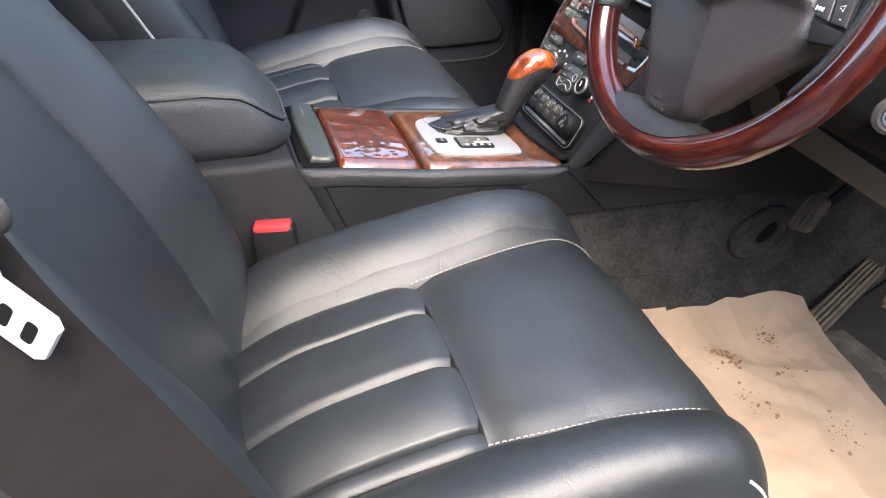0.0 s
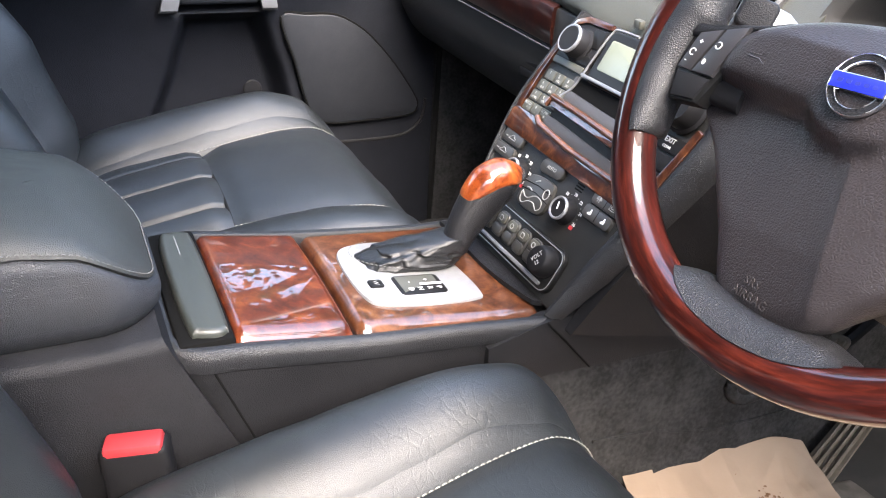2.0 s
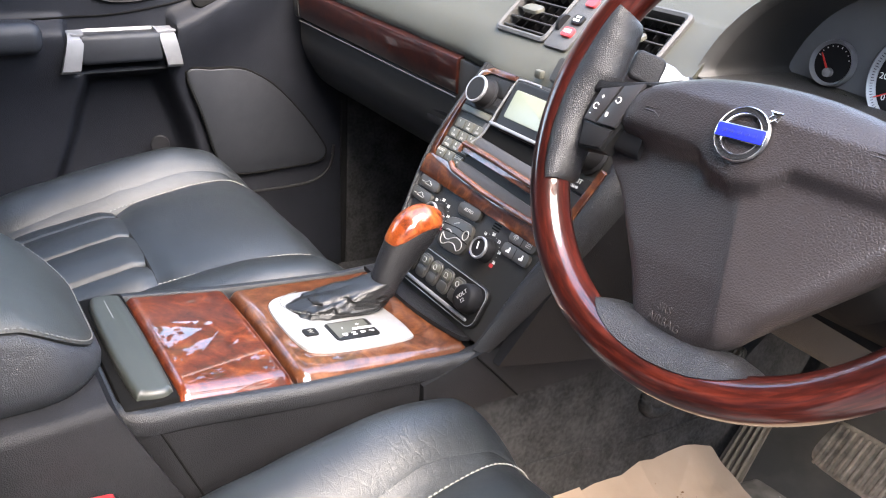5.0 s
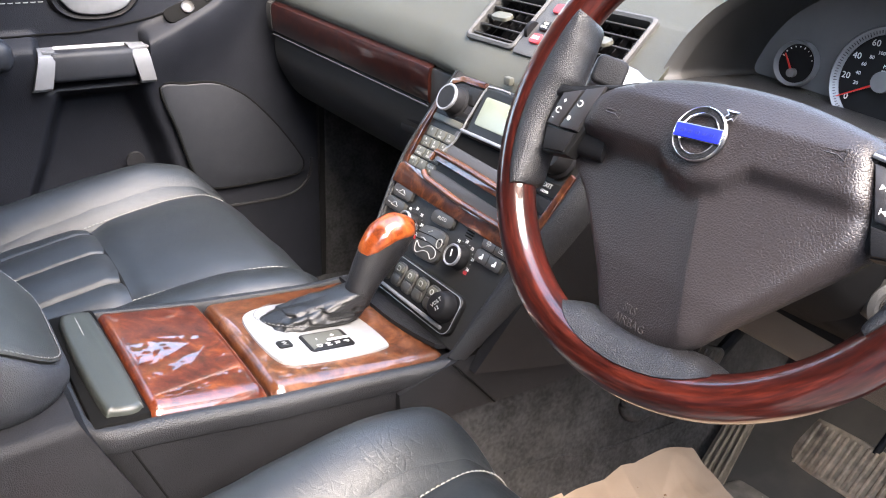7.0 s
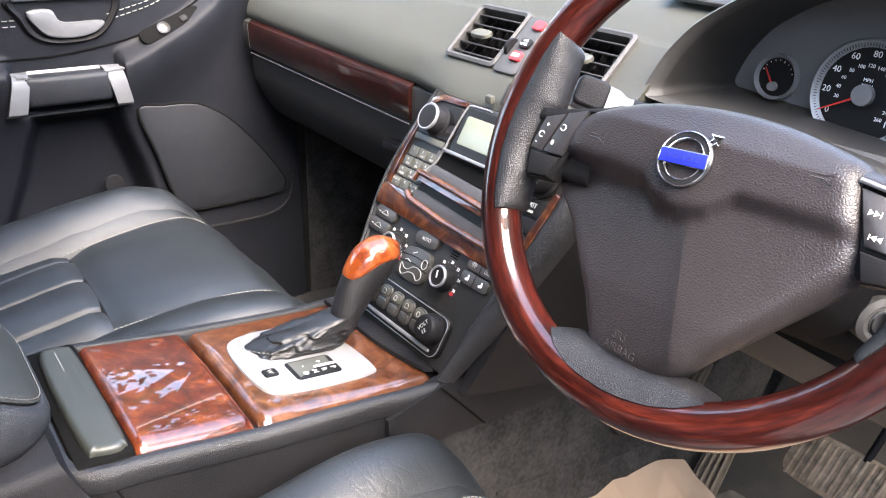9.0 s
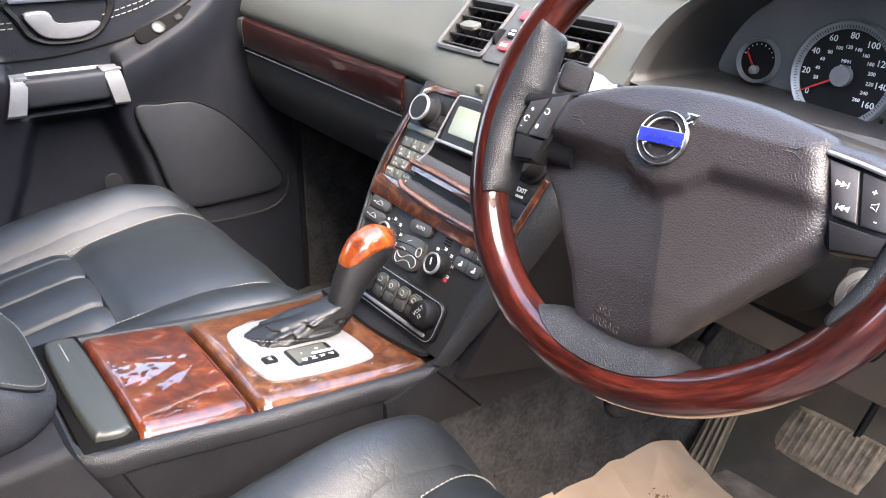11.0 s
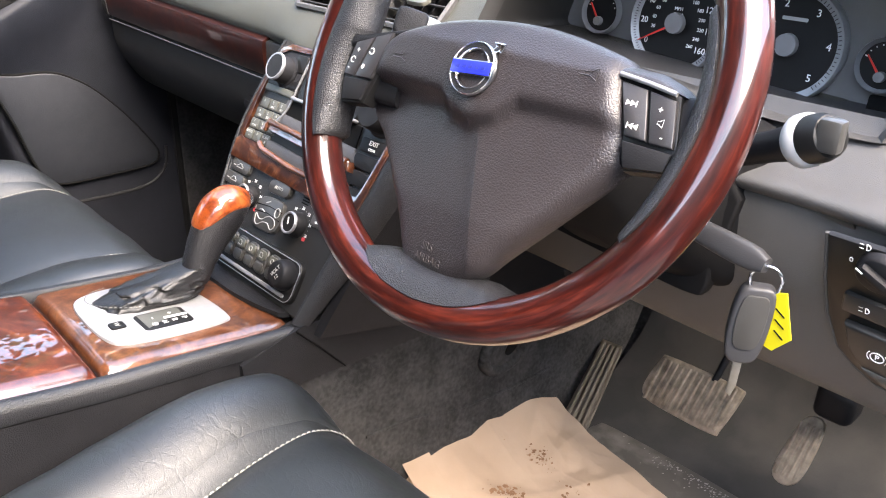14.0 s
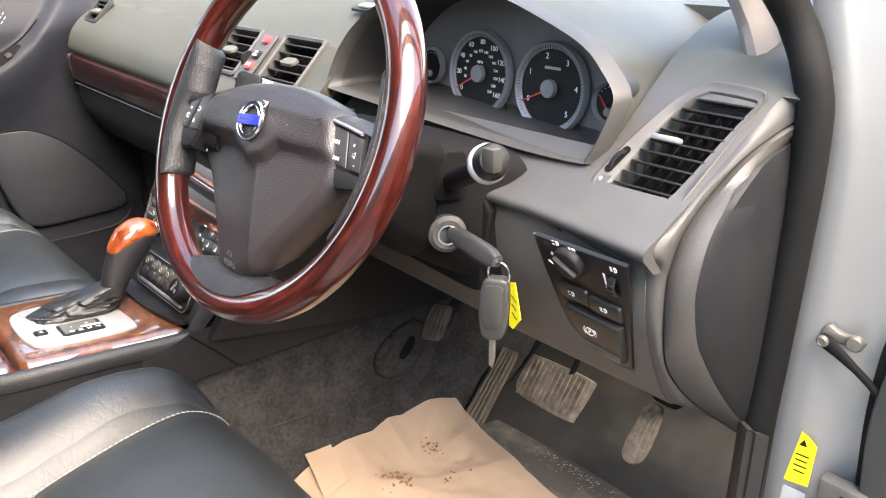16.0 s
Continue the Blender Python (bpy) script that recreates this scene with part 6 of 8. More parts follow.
for k in range(5):
    rbox(bm, (0.008, 0.0012, 0.0012), LP @ pose(0.047, 0.0415, 0.0008, -50 + 25 * k, 0, 0) @ pose(0, 0, 0.0123), 0.0003, 1)
part("thumb_wheel", bm, PANEL, lights, "black ribbed dimmer wheel")
bm = bmesh.new()
prism(bm, [(-0.0006, -0.009), (0.0006, -0.009), (0.0012, 0.01), (-0.0012, 0.01)], 0.0003, LP @ pose(0.0375, 0.0425, 0.0052))
part("symbol", bm, WHITE, lights, "white wedge sign")
for u, v_, n_ in ((-0.007, 0.0105, 2), (0.0305, 0.005, 3)):
    bm = bmesh.new()
    prism(bm, rrect(0.036, 0.0195, 0.0025), 0.004, LP @ pose(u, v_, 0.005, 0, 0, -4), 0.0012)
    fb = part("fog_button", bm, FACE, lights, "black button")
    light_sign(u, v_, n_, fb)
bm = bmesh.new()
prism(bm, [(-0.0215, -0.0095), (0.0465, -0.013), (0.039, -0.066), (0.028, -0.0685), (0.012, -0.0665), (-0.006, -0.052), (-0.017, -0.034)], 0.012, LP, 0.004, 3)
pb = part("brake_release", bm, FACE, lights, "black parking brake release lever")
bm = bmesh.new()
prism(bm, [(-0.004, -0.051), (0.038, -0.055), (0.0365, -0.064), (0.014, -0.063)], 0.002, LP @ pose(0, 0, 0.0112), 0.0008)
part("lever_lip", bm, BUTTON, pb, "lighter grey lower lip")
bm = bmesh.new()
lathe(bm, [(0.0055, 0), (0.0055, 0.0005), (0.0047, 0.0005), (0.0047, 0)], LP @ pose(0.0062, -0.033, 0.0122), 24)
for sd in (-1, 1):
    tube(bm, [LP @ Vector((0.0062 + sd * 0.0075 * math.cos(a), -0.033 + 0.0075 * math.sin(a), 0.0124)) for a in np.linspace(-0.7, 0.7, 6)], 0.0004, 4)
part("brake_mark", bm, WHITE, pb, "white ring mark")
writing("brake_letter", "P", 0.0072, LP @ pose(0.0062, -0.033, 0.0125), WHITE, pb)

# ---------------------------------------------------------------- steering wheel and column
WN = Vector((0.05, -0.892, 0.446)).normalized()
WX = Vector((1, 0.056, 0)).normalized()
WY = WN.cross(WX)
WC = Vector((0.398, 0.016, 0.62))


def wheel_pose(u, v, h=0.0):
    return basis(WC + WX * u + WY * v + WN * h, WX, WY)


wheel = thing("steering_wheel", "mahogany and black leather steering wheel with dark airbag cover", "steering wheel", tuple(WC))


def rim_arc(a0, a1, r, n):
    bm = bmesh.new()
    rings = []
    for i in range(n + 1):
        a = radians(lerp(a0, a1, i / n))
        c = Vector((math.cos(a), math.sin(a), 0))
        rings.append([wheel_pose(0, 0) @ (c * (0.174 + r * math.cos(b)) + Vector((0, 0, 1.12 * r * math.sin(b)))) for b in np.linspace(0, 2 * math.pi, 20, endpoint=False)])
    loft(bm, rings, True, False)
    # the grain runs along the rim: u along it, v round its section, in metres
    uv = bm.loops.layers.uv.new("grain")
    for k, f in enumerate(bm.faces):
        i, j = divmod(k, 20)
        for lo_, (di, dj) in zip(f.loops, ((0, 0), (0, 1), (1, 1), (1, 0))):
            lo_[uv].uv = ((i + di) / n * radians(a1 - a0) * 0.174, (j + dj) / 20 * 2 * math.pi * r)
    return bm


part("wood_rim", rim_arc(-180, 180, 0.0160, 160), MAHOGANY, wheel, "glossy mahogany rim")


def leather_grip(stations, n=64, bulge=0.55, fall=0.003):
    """Thick leather that covers the inner side of the rim: stations are (angle, inner radius, outer radius)."""
    an, ri, ro = ([q[k] for q in stations] for k in range(3))
    rows = []
    for i in range(n + 1):
        t = i / n
        ang = lerp(an[0], an[-1], t)
        key = sorted(range(len(an)), key=lambda k: an[k])
        r0 = interp(ang, [an[k] for k in key], [ri[k] for k in key])
        r1 = interp(ang, [an[k] for k in key], [ro[k] for k in key])
        e = min(1.0, min(t, 1 - t) / 0.05)
        e = math.sqrt(max(0.0, 1 - (1 - e) ** 2))
        r0 = lerp(max(r0, 0.1585), r0, e)
        c = Vector((math.cos(radians(ang)), math.sin(radians(ang)), 0))
        w = r1 - r0
        row = []
        for f, h in ((0.0, 0.0), (0.0, 0.0014), (0.08, 0.0036), (0.25, 0.0046), (0.45, 0.0038), (0.65, 0.0008), (0.82, -0.0034), (0.94, -0.0088), (1.0, -0.0155), (0.97, -0.022), (0.86, -0.028), (0.6, -0.033), (0.2, -0.0345)):
            rad = r1 - w * f
            h = h * (bulge if h > 0 else 1.0) - fall * f
            base = 1.12 * math.sqrt(max(0.0, 0.016 ** 2 - (r1 - 0.174) ** 2))
            row.append(wheel_pose(0, 0) @ (c * rad + Vector((0, 0, base + h * lerp(0.55, 1, e) - (0.0 if f else 0.003)))))
        rows.append(row)
    return loft(bmesh.new(), rows, False)


part("leather_rim", leather_grip([(156.5, 0.1555, 0.1662), (159.5, 0.151, 0.1665), (164, 0.145, 0.1665), (170, 0.1405, 0.166), (175, 0.1375, 0.166), (181, 0.1415, 0.1665), (190, 0.145, 0.1672), (198, 0.1452, 0.168), (205, 0.151, 0.168), (209.5, 0.155, 0.1675)]), WHEEL_LEATHER, wheel, "grained black leather grip", 70)
part("leather_rim", leather_grip([(24, 0.154, 0.163), (18, 0.153, 0.1645), (8, 0.1525, 0.166), (-6, 0.1525, 0.1672), (-20, 0.154, 0.168), (-29, 0.156, 0.1655)]), WHEEL_LEATHER, wheel, "grained black leather grip", 70)
part("lower_spoke_grip", leather_grip([(-112, 0.154, 0.1585), (-106.5, 0.147, 0.1635), (-99, 0.144, 0.1675), (-87.5, 0.142, 0.1687), (-76, 0.141, 0.168), (-69, 0.1455, 0.1655), (-63, 0.156, 0.161)], bulge=0.3, fall=0.014), WHEEL_LEATHER, wheel, "black leather thumb grip", 70)
bm = bmesh.new()
prism(bm, smooth_poly([Vector(p) for p in ((-0.146, 0.004), (-0.136, 0.0048), (-0.124, 0.0088), (-0.108, 0.0138), (-0.088, 0.0195), (-0.07, 0.0255), (-0.066, 0.019), (-0.088, 0.0165), (-0.11, 0.009), (-0.13, 0.001), (-0.146, -0.004))], 3), 0.015, wheel_pose(0, 0, -0.005), 0.005, 3)
part("spoke_tongue", bm, PANEL, wheel, "dark smooth tongue from the grip to the cover")
# airbag cover
hub_pts = [(-0.103, 0.0105), (-0.066, 0.03), (-0.02, 0.0395), (0.035, 0.041), (0.086, 0.0335), (0.105, 0.0255), (0.114, 0.0), (0.123, -0.03), (0.119, -0.044), (0.088, -0.083), (0.06, -0.117), (0.047, -0.134), (0.029, -0.146), (0.005, -0.152), (-0.017, -0.1525), (-0.0305, -0.147), (-0.041, -0.133), (-0.053, -0.114), (-0.073, -0.089), (-0.093, -0.065), (-0.113, -0.047), (-0.1175, -0.032), (-0.111, -0.012)]
hp = smooth_poly([Vector(p) for p in hub_pts], 8)
hc = Vector((0.006, -0.035))


def hub_height(q):
    """Height of the airbag cover: a proud upper band with a boss for the badge, a raised middle below it and falling facets on both sides."""
    valley = interp(q.x, [-0.1, -0.03, -0.016, 0.004, 0.024, 0.04, 0.12], [-0.024, -0.024, -0.033, -0.037, -0.031, -0.016, -0.014])
    h = 0.0135 + 0.0085 / (1 + math.exp(-(q.y - valley) / 0.0022))
    ridge = 0.013 + 0.29 * max(0, -0.037 - q.y)
    below = 1 / (1 + math.exp((q.y - valley) / 0.004))
    left = max(0.0, ridge - q.x)
    h -= below * (0.16 * left + 0.003 * (1 - math.exp(-left / 0.014)))
    right = q.x - (0.1215 + 0.61 * (q.y + 0.013))
    h -= below * (0.42 * max(0.0, right) + 0.03 * max(0, q.x - ridge))
    h -= (1 - below) * 0.05 * abs(q.x - 0.01)
    h -= 0.1 * max(0, (-0.1 - q.y))
    h -= 0.45 * max(0, q.y - 0.014)
    return h


bm = bmesh.new()
rings = [[wheel_pose(hc.x + (p.x - hc.x) * 0.8, hc.y + (p.y - hc.y) * 0.8, -0.045).translation for p in hp], [wheel_pose(p.x, p.y, -0.01).translation for p in hp]]
for f, k in [(0.992, 0.45), (0.975, 0.68), (0.95, 0.84), (0.92, 0.94), (0.89, 0.985)] + [(0.86 - 0.0275 * i, 1) for i in range(31)] + [(0.01, 1)]:
    ring = []
    for p in hp:
        q = hc + (p - hc) * f
        ring.append(wheel_pose(q.x, q.y, lerp(-0.01, hub_height(q), k)).translation)
    rings.append(ring)
part("airbag_cover", loft(bm, rings), HUB, wheel, "dark grained airbag cover", 60)
# embossed signs: their lit edges are put into a colour lighter than the cover
EMBOSS_LIT = material("embossed_lettering", (0.034, 0.03, 0.03), 0.35)
for s_, u_, v_ in (("SRS", -0.005, -0.1305), ("AIRBAG", -0.002, -0.1395)):
    e_ = 0.004
    h_ = hub_height(Vector((u_, v_)))
    gx = (hub_height(Vector((u_ + e_, v_))) - hub_height(Vector((u_ - e_, v_)))) / (2 * e_)
    gy = (hub_height(Vector((u_, v_ + e_))) - hub_height(Vector((u_, v_ - e_)))) / (2 * e_)
    writing("embossed_text", s_, 0.0088, basis(wheel_pose(u_, v_, h_ + 0.0016).translation, WX + WN * gx, WY + WN * gy), EMBOSS_LIT, wheel, "embossed letters")
# badge: ring with a slanting blue bar
BH = hub_height(Vector((-0.0005, -0.003))) + 0.001
bm = bmesh.new()
lathe(bm, [(0.0192, -0.002), (0.0192, 0.0015), (0.0175, 0.003), (0.0148, 0.003), (0.0132, 0.0012), (0.0132, -0.002)], wheel_pose(-0.0005, -0.002, BH), 48)
badge = part("badge_ring", bm, PANEL, wheel, "round chrome badge ring with an arrow")
bm = bmesh.new()
lathe(bm, [(0.014, -0.003), (0.014, 0.0), (0, 0.0)], wheel_pose(-0.0005, -0.002, BH), 30)
part("badge_field", bm, HUB, badge)
for r0_ in (0.0184, 0.0141):
    bm = bmesh.new()
    lathe(bm, [(r0_ + 0.0009, 0.001), (r0_ + 0.0005, 0.0032), (r0_, 0.0038), (r0_ - 0.0005, 0.0032), (r0_ - 0.0009, 0.001)], wheel_pose(-0.0005, -0.002, BH), 48)
    part("badge_line", bm, CHROME, badge, "thin chrome line")
bm = bmesh.new()
rbox(bm, (0.0355, 0.0105, 0.003), wheel_pose(-0.0005, -0.002, BH + 0.0032) @ pose(0, 0, 0, 0, 0, 4), 0.0006)
part("badge_frame", bm, CHROME, badge, "thin chrome frame")
bm = bmesh.new()
rbox(bm, (0.0343, 0.0092, 0.003), wheel_pose(-0.0005, -0.002, BH + 0.0036) @ pose(0, 0, 0, 0, 0, 4), 0.0004)
blue_bar = part("badge_bar", bm, BLUE, badge, "blue bar")
# dashes stand for the lettering on the bar
bm = bmesh.new()
for k in range(5):
    prism(bm, rrect(0.0036, 0.0026, 0.0006, 2), 0.0003, wheel_pose(-0.0005, -0.002, BH + 0.0051) @ pose(-0.011 + 0.0055 * k, -0.0008 + 0.0004 * k, 0, 0, 0, 4))
part("bar_mark", bm, material("bar_lettering_blue", (0.012, 0.02, 0.17), 0.5), blue_bar, "dark dashes in place of lettering")
bm = bmesh.new()
prism(bm, [(0.001, -0.001), (0.0075, 0.0065), (-0.0015, 0.0065), (0.0002, 0.0045), (0.0042, 0.0046), (-0.0004, 0.0)], 0.002, wheel_pose(0.013, 0.0115, BH))
tube(bm, [wheel_pose(0.013 + x_, 0.0115 + y_, BH + 0.0024).translation for x_, y_ in ((0.0075, 0.0065), (-0.0015, 0.0065), (0.0012, 0.0042), (-0.0012, 0.0016), (0.0012, -0.0008), (0.0038, 0.0018), (0.006, 0.0))], 0.0005, 6, True)
part("badge_arrow", bm, CHROME, badge)
# horn signs
for u_, v_ in ((-0.078, -0.004), (0.085, 0.012)):
    bm = bmesh.new()
    P_ = wheel_pose(u_, v_, hub_height(Vector((u_, v_))) + 0.0002)
    tube(bm, [P_ @ Vector(p) for p in ((-0.007, -0.001, 0), (0.002, -0.001, 0), (0.007, -0.0035, 0), (0.007, 0.004, 0), (0.002, 0.0015, 0), (-0.007, 0.0012, 0))], 0.0004, 5, True)
    part("horn_sign", bm, EMBOSS_LIT, wheel, "embossed horn sign")
# spokes and button pods
for s, a in ((-1, 184), (1, -4)):
    bm = bmesh.new()
    c0, c1 = wheel_pose(s * 0.085, -0.014, -0.008), wheel_pose(s * 0.162, -0.016 if s < 0 else -0.01, -0.003)
    rings = []
    for t in np.linspace(0, 1, 9):
        c = c0.translation.lerp(c1.translation, t)
        hy = lerp(0.027, 0.024, t) * (1 + 0.35 * max(0, t - 0.7))
        rings.append([c + WY * (hy * math.copysign(abs(math.sin(b)) ** 0.6, math.sin(b))) + WN * (0.011 * math.copysign(abs(math.cos(b)) ** 0.6, math.cos(b))) for b in np.linspace(0, 2 * math.pi, 20, endpoint=False)])
    part("spoke", loft(bm, rings), PLASTIC, wheel, "black spoke")
POD_SHIFT = {False: (-0.0045, 0.0006), True: (-0.0025, 0.0018)}


def pod_piece(name, pts, height, base, mat_, parent, label=""):
    bm = bmesh.new()
    du, dv = POD_SHIFT[pts[0][0] > 0]
    prism(bm, [(x + du, y + dv) for x, y in pts], height, wheel_pose(0, 0, base - 0.0052), min(0.0016, height * 0.45), 2)
    return part(name, bm, mat_, parent, label)


KEYCAP = material("wheel_key_plastic", (0.02, 0.019, 0.021), 0.42, (0.026, 0.025, 0.027), 80, bump=0.15, bscale=900)
pod = pod_piece("button_pod", [(-0.137, -0.028), (-0.133, 0.0012), (-0.11, 0.0092), (-0.091, 0.0155), (-0.098, -0.02), (-0.106, -0.046), (-0.131, -0.0495)], 0.014, 0.0, PIANO, wheel, "black button pod")
pod_piece("rocker", [(-0.1315, -0.0005), (-0.1135, 0.006), (-0.1235, -0.0275), (-0.1355, -0.0275)], 0.004, 0.0135, KEYCAP, pod, "dark rocker key")
pod_piece("rocker", [(-0.1118, 0.0067), (-0.0945, 0.0128), (-0.1035, -0.0262), (-0.122, -0.0275)], 0.004, 0.0135, KEYCAP, pod, "dark rocker key")
pod_piece("pod_cap", [(-0.1345, -0.0295), (-0.1045, -0.0282), (-0.109, -0.0445), (-0.1295, -0.0475)], 0.003, 0.0135, PLASTIC, pod, "black lower cap")
pod = pod_piece("button_pod", [(0.106, 0.016), (0.148, 0.0105), (0.157, -0.022), (0.155, -0.036), (0.128, -0.041), (0.121, -0.024)], 0.014, 0.0, PIANO, wheel, "black button pod")
pod_piece("rocker", [(0.108, 0.012), (0.1272, 0.0095), (0.1375, -0.021), (0.1225, -0.0205)], 0.004, 0.0135, KEYCAP, pod, "dark rocker key")
pod_piece("rocker", [(0.129, 0.0092), (0.1475, 0.0065), (0.1555, -0.0215), (0.1395, -0.0212)], 0.004, 0.0135, KEYCAP, pod, "dark rocker key")
pod_piece("pod_cap", [(0.1215, -0.0232), (0.156, -0.0242), (0.1545, -0.0355), (0.1285, -0.0395)], 0.0035, 0.0135, PLASTIC, pod, "black lower cap")
rows = []
for u in np.linspace(0.1035, 0.1475, 12):
    v0_, v1_ = interp(u, [0.1035, 0.127, 0.1475], [0.0185, 0.0165, 0.0125]), interp(u, [0.1035, 0.125, 0.14, 0.1475], [0.0265, 0.0255, 0.0205, 0.0135])
    rows.append([wheel_pose(u, lerp(v0_, v1_, t), 0.013 - 0.017 * t ** 1.7 - 0.006 * max(0, (u - 0.135) / 0.0125) ** 2).translation for t in np.linspace(0, 1, 8)])
part("pod_top", sheet(bmesh.new(), rows, 0.012, -WN), HUB, pod, "grained upper cap")
bm = bmesh.new()
tube(bm, [wheel_pose(u - 0.0025, v_ + 0.0018, 0.0133).translation for u, v_ in ((0.1065, 0.0155), (0.127, 0.0132), (0.147, 0.01))], 0.0016, 8)
part("pod_trim", bm, SILVER, wheel, "silver strip over the keys")
for s_, u, v_ in (("+", -0.126, -0.007), ("-", -0.1312, -0.0217), ("0", -0.1154, -0.0192), ("+", 0.14, 0.0), ("-", 0.1465, -0.0155)):
    writing("key_sign", s_, 0.0058, wheel_pose(u + (-0.0045 if u < 0 else -0.0025), v_ + 0.001, 0.0125), WHITE, wheel)
for u_, v_, a0_ in ((-0.1285, -0.0141, 0.4), (-0.1105, -0.0047, 3.5)):
    bm = bmesh.new()
    tube(bm, [wheel_pose(u_ - 0.0045 + 0.0024 * math.cos(a), v_ + 0.0024 * math.sin(a), 0.0126).translation for a in np.linspace(a0_, a0_ + 5, 14)], 0.00035, 5)
    part("key_sign", bm, WHITE, wheel)
bm = bmesh.new()
tube(bm, [wheel_pose(0.1407 + x_, -0.0065 + y_, 0.0126).translation for x_, y_ in ((-0.0022, -0.001), (-0.0008, -0.001), (0.0014, -0.0026), (0.0014, 0.0026), (-0.0008, 0.001), (-0.0022, 0.001))], 0.0002, 4, True)
part("sound_sign", bm, WHITE, wheel)
for u, v_, d in ((0.1205, 0.0005, 1), (0.126, -0.0128, -1)):
    bm = bmesh.new()
    for k in (0, 1):
        prism(bm, [(-0.002, -0.0018), (0.0012, 0.0), (-0.002, 0.0018)] if d > 0 else [(0.002, -0.0018), (0.002, 0.0018), (-0.0012, 0.0)], 0.0003, wheel_pose(u + (k - 0.5) * 0.0033, v_, 0.0176))
    prism(bm, [(-0.0003, -0.0018), (0.0003, -0.0018), (0.0003, 0.0018), (-0.0003, 0.0018)], 0.0003, wheel_pose(u + d * 0.0035, v_, 0.0176))
    part("skip_mark", bm, WHITE, wheel)
# lower spoke
bm = bmesh.new()
rings = []
for t in np.linspace(0, 1, 8):
    c = wheel_pose(lerp(0.0, 0.006, t), lerp(-0.12, -0.16, t), lerp(-0.034, -0.008, t)).translation
    w = lerp(0.03, 0.046, t ** 1.5)
    rings.append([c + WX * (w * math.copysign(abs(math.cos(b)) ** 0.9, math.cos(b))) + WN * (0.0145 * math.copysign(abs(math.sin(b)) ** 0.8, math.sin(b))) for b in np.linspace(0, 2 * math.pi, 28, endpoint=False)])
part("lower_spoke", loft(bm, rings), WHEEL_LEATHER, wheel, "black lower spoke")

column = thing("steering_column", "black steering column shroud with two stalks", "steering column", (0.4, 0.15, 0.5))
bm = bmesh.new()
rings = []
for y_, x0_, x1_, z0_, z1_ in ((0.06, 0.33, 0.474, 0.53, 0.622), (0.085, 0.327, 0.48, 0.505, 0.617), (0.115, 0.323, 0.486, 0.478, 0.61), (0.15, 0.32, 0.492, 0.452, 0.602), (0.156, 0.322, 0.488, 0.452, 0.599), (0.2, 0.312, 0.508, 0.424, 0.588), (0.235, 0.3, 0.53, 0.412, 0.575)):
    cx_, cz_ = (x0_ + x1_) / 2, (z0_ + z1_) / 2
    cut = (lambda s_: 1.0) if y_ > 0.16 else (lambda s_: interp(s_, [-1, 0.35, 1], [0.35, 1, 1]))
    rings.append([Vector((cx_ + (x1_ - x0_) / 2 * math.copysign(abs(math.cos(b)) ** 0.35, math.cos(b)) * cut(math.sin(b)), y_, cz_ + (z1_ - z0_) / 2 * math.copysign(abs(math.sin(b)) ** 0.35, math.sin(b)))) for b in np.linspace(0, 2 * math.pi, 40, endpoint=False)])
part("shroud", loft(bm, rings), MATTE, column, "black shroud")
# slot of the right stalk
bm = bmesh.new()
prism(bm, rrect(0.034, 0.05, 0.006), 0.004, basis((0.484, 0.163, 0.556), (0.51, 0.86, 0), (0, 0, 1)), 0.001)
part("stalk_slot", bm, RECESS, column, "black stalk slot")
# right stalk
p0, p1 = Vector((0.486, 0.165, 0.55)), Vector((0.598, 0.115, 0.606))
bm = bmesh.new()
sp_ = [p0.lerp(p1, t) for t in np.linspace(0, 0.86, 9)]
tube(bm, sp_, [interp(i, [0, 3, 6, 8], [0.0105, 0.0105, 0.0115, 0.014]) for i in range(9)], 18)
st = part("stalk", bm, PLASTIC, column, "black stalk with pale ring")
ax = (p1 - p0).normalized()
bm = bmesh.new()
tube(bm, [p0.lerp(p1, 0.80), p0.lerp(p1, 0.82), p0.lerp(p1, 0.87), p0.lerp(p1, 0.89)], [0.0165, 0.0182, 0.0182, 0.0165], 28)
part("stalk_ring", bm, WHITE_PL, st, "pale silver ring")
bm = bmesh.new()
tube(bm, [p0.lerp(p1, t) for t in (0.86, 0.95, 1.0, 1.02)], [0.0165, 0.0162, 0.014, 0.009], 24)
part("stalk_end", bm, PIANO, st, "black stalk end")
bm = bmesh.new()
rbox(bm, (0.016, 0.012, 0.022), basis(p1 + Vector((0.002, -0.006, 0.002)), (1, 0, 0), (0, 1, 0)), 0.003)
part("stalk_key", bm, BUTTON, st, "grey key")
# left stalk: a pale sleeve with a square dark key on its end
q0, q1 = Vector((0.31, 0.168, 0.586)), Vector((0.2245, 0.0885, 0.6215))
bm = bmesh.new()
tube(bm, [q0.lerp(q1, t) for t in np.linspace(0, 0.7, 5)], [0.011, 0.011, 0.0115, 0.012, 0.012], 18)
stl = part("stalk", bm, PLASTIC, column, "black stalk with pale sleeve")
ex = (q1 - q0).normalized()
nz = Vector((0.15, -0.85, 0.5))
nz = (nz - ex * nz.dot(ex)).normalized()
QM = basis(q1, ex, nz.cross(ex), nz)
bm = bmesh.new()
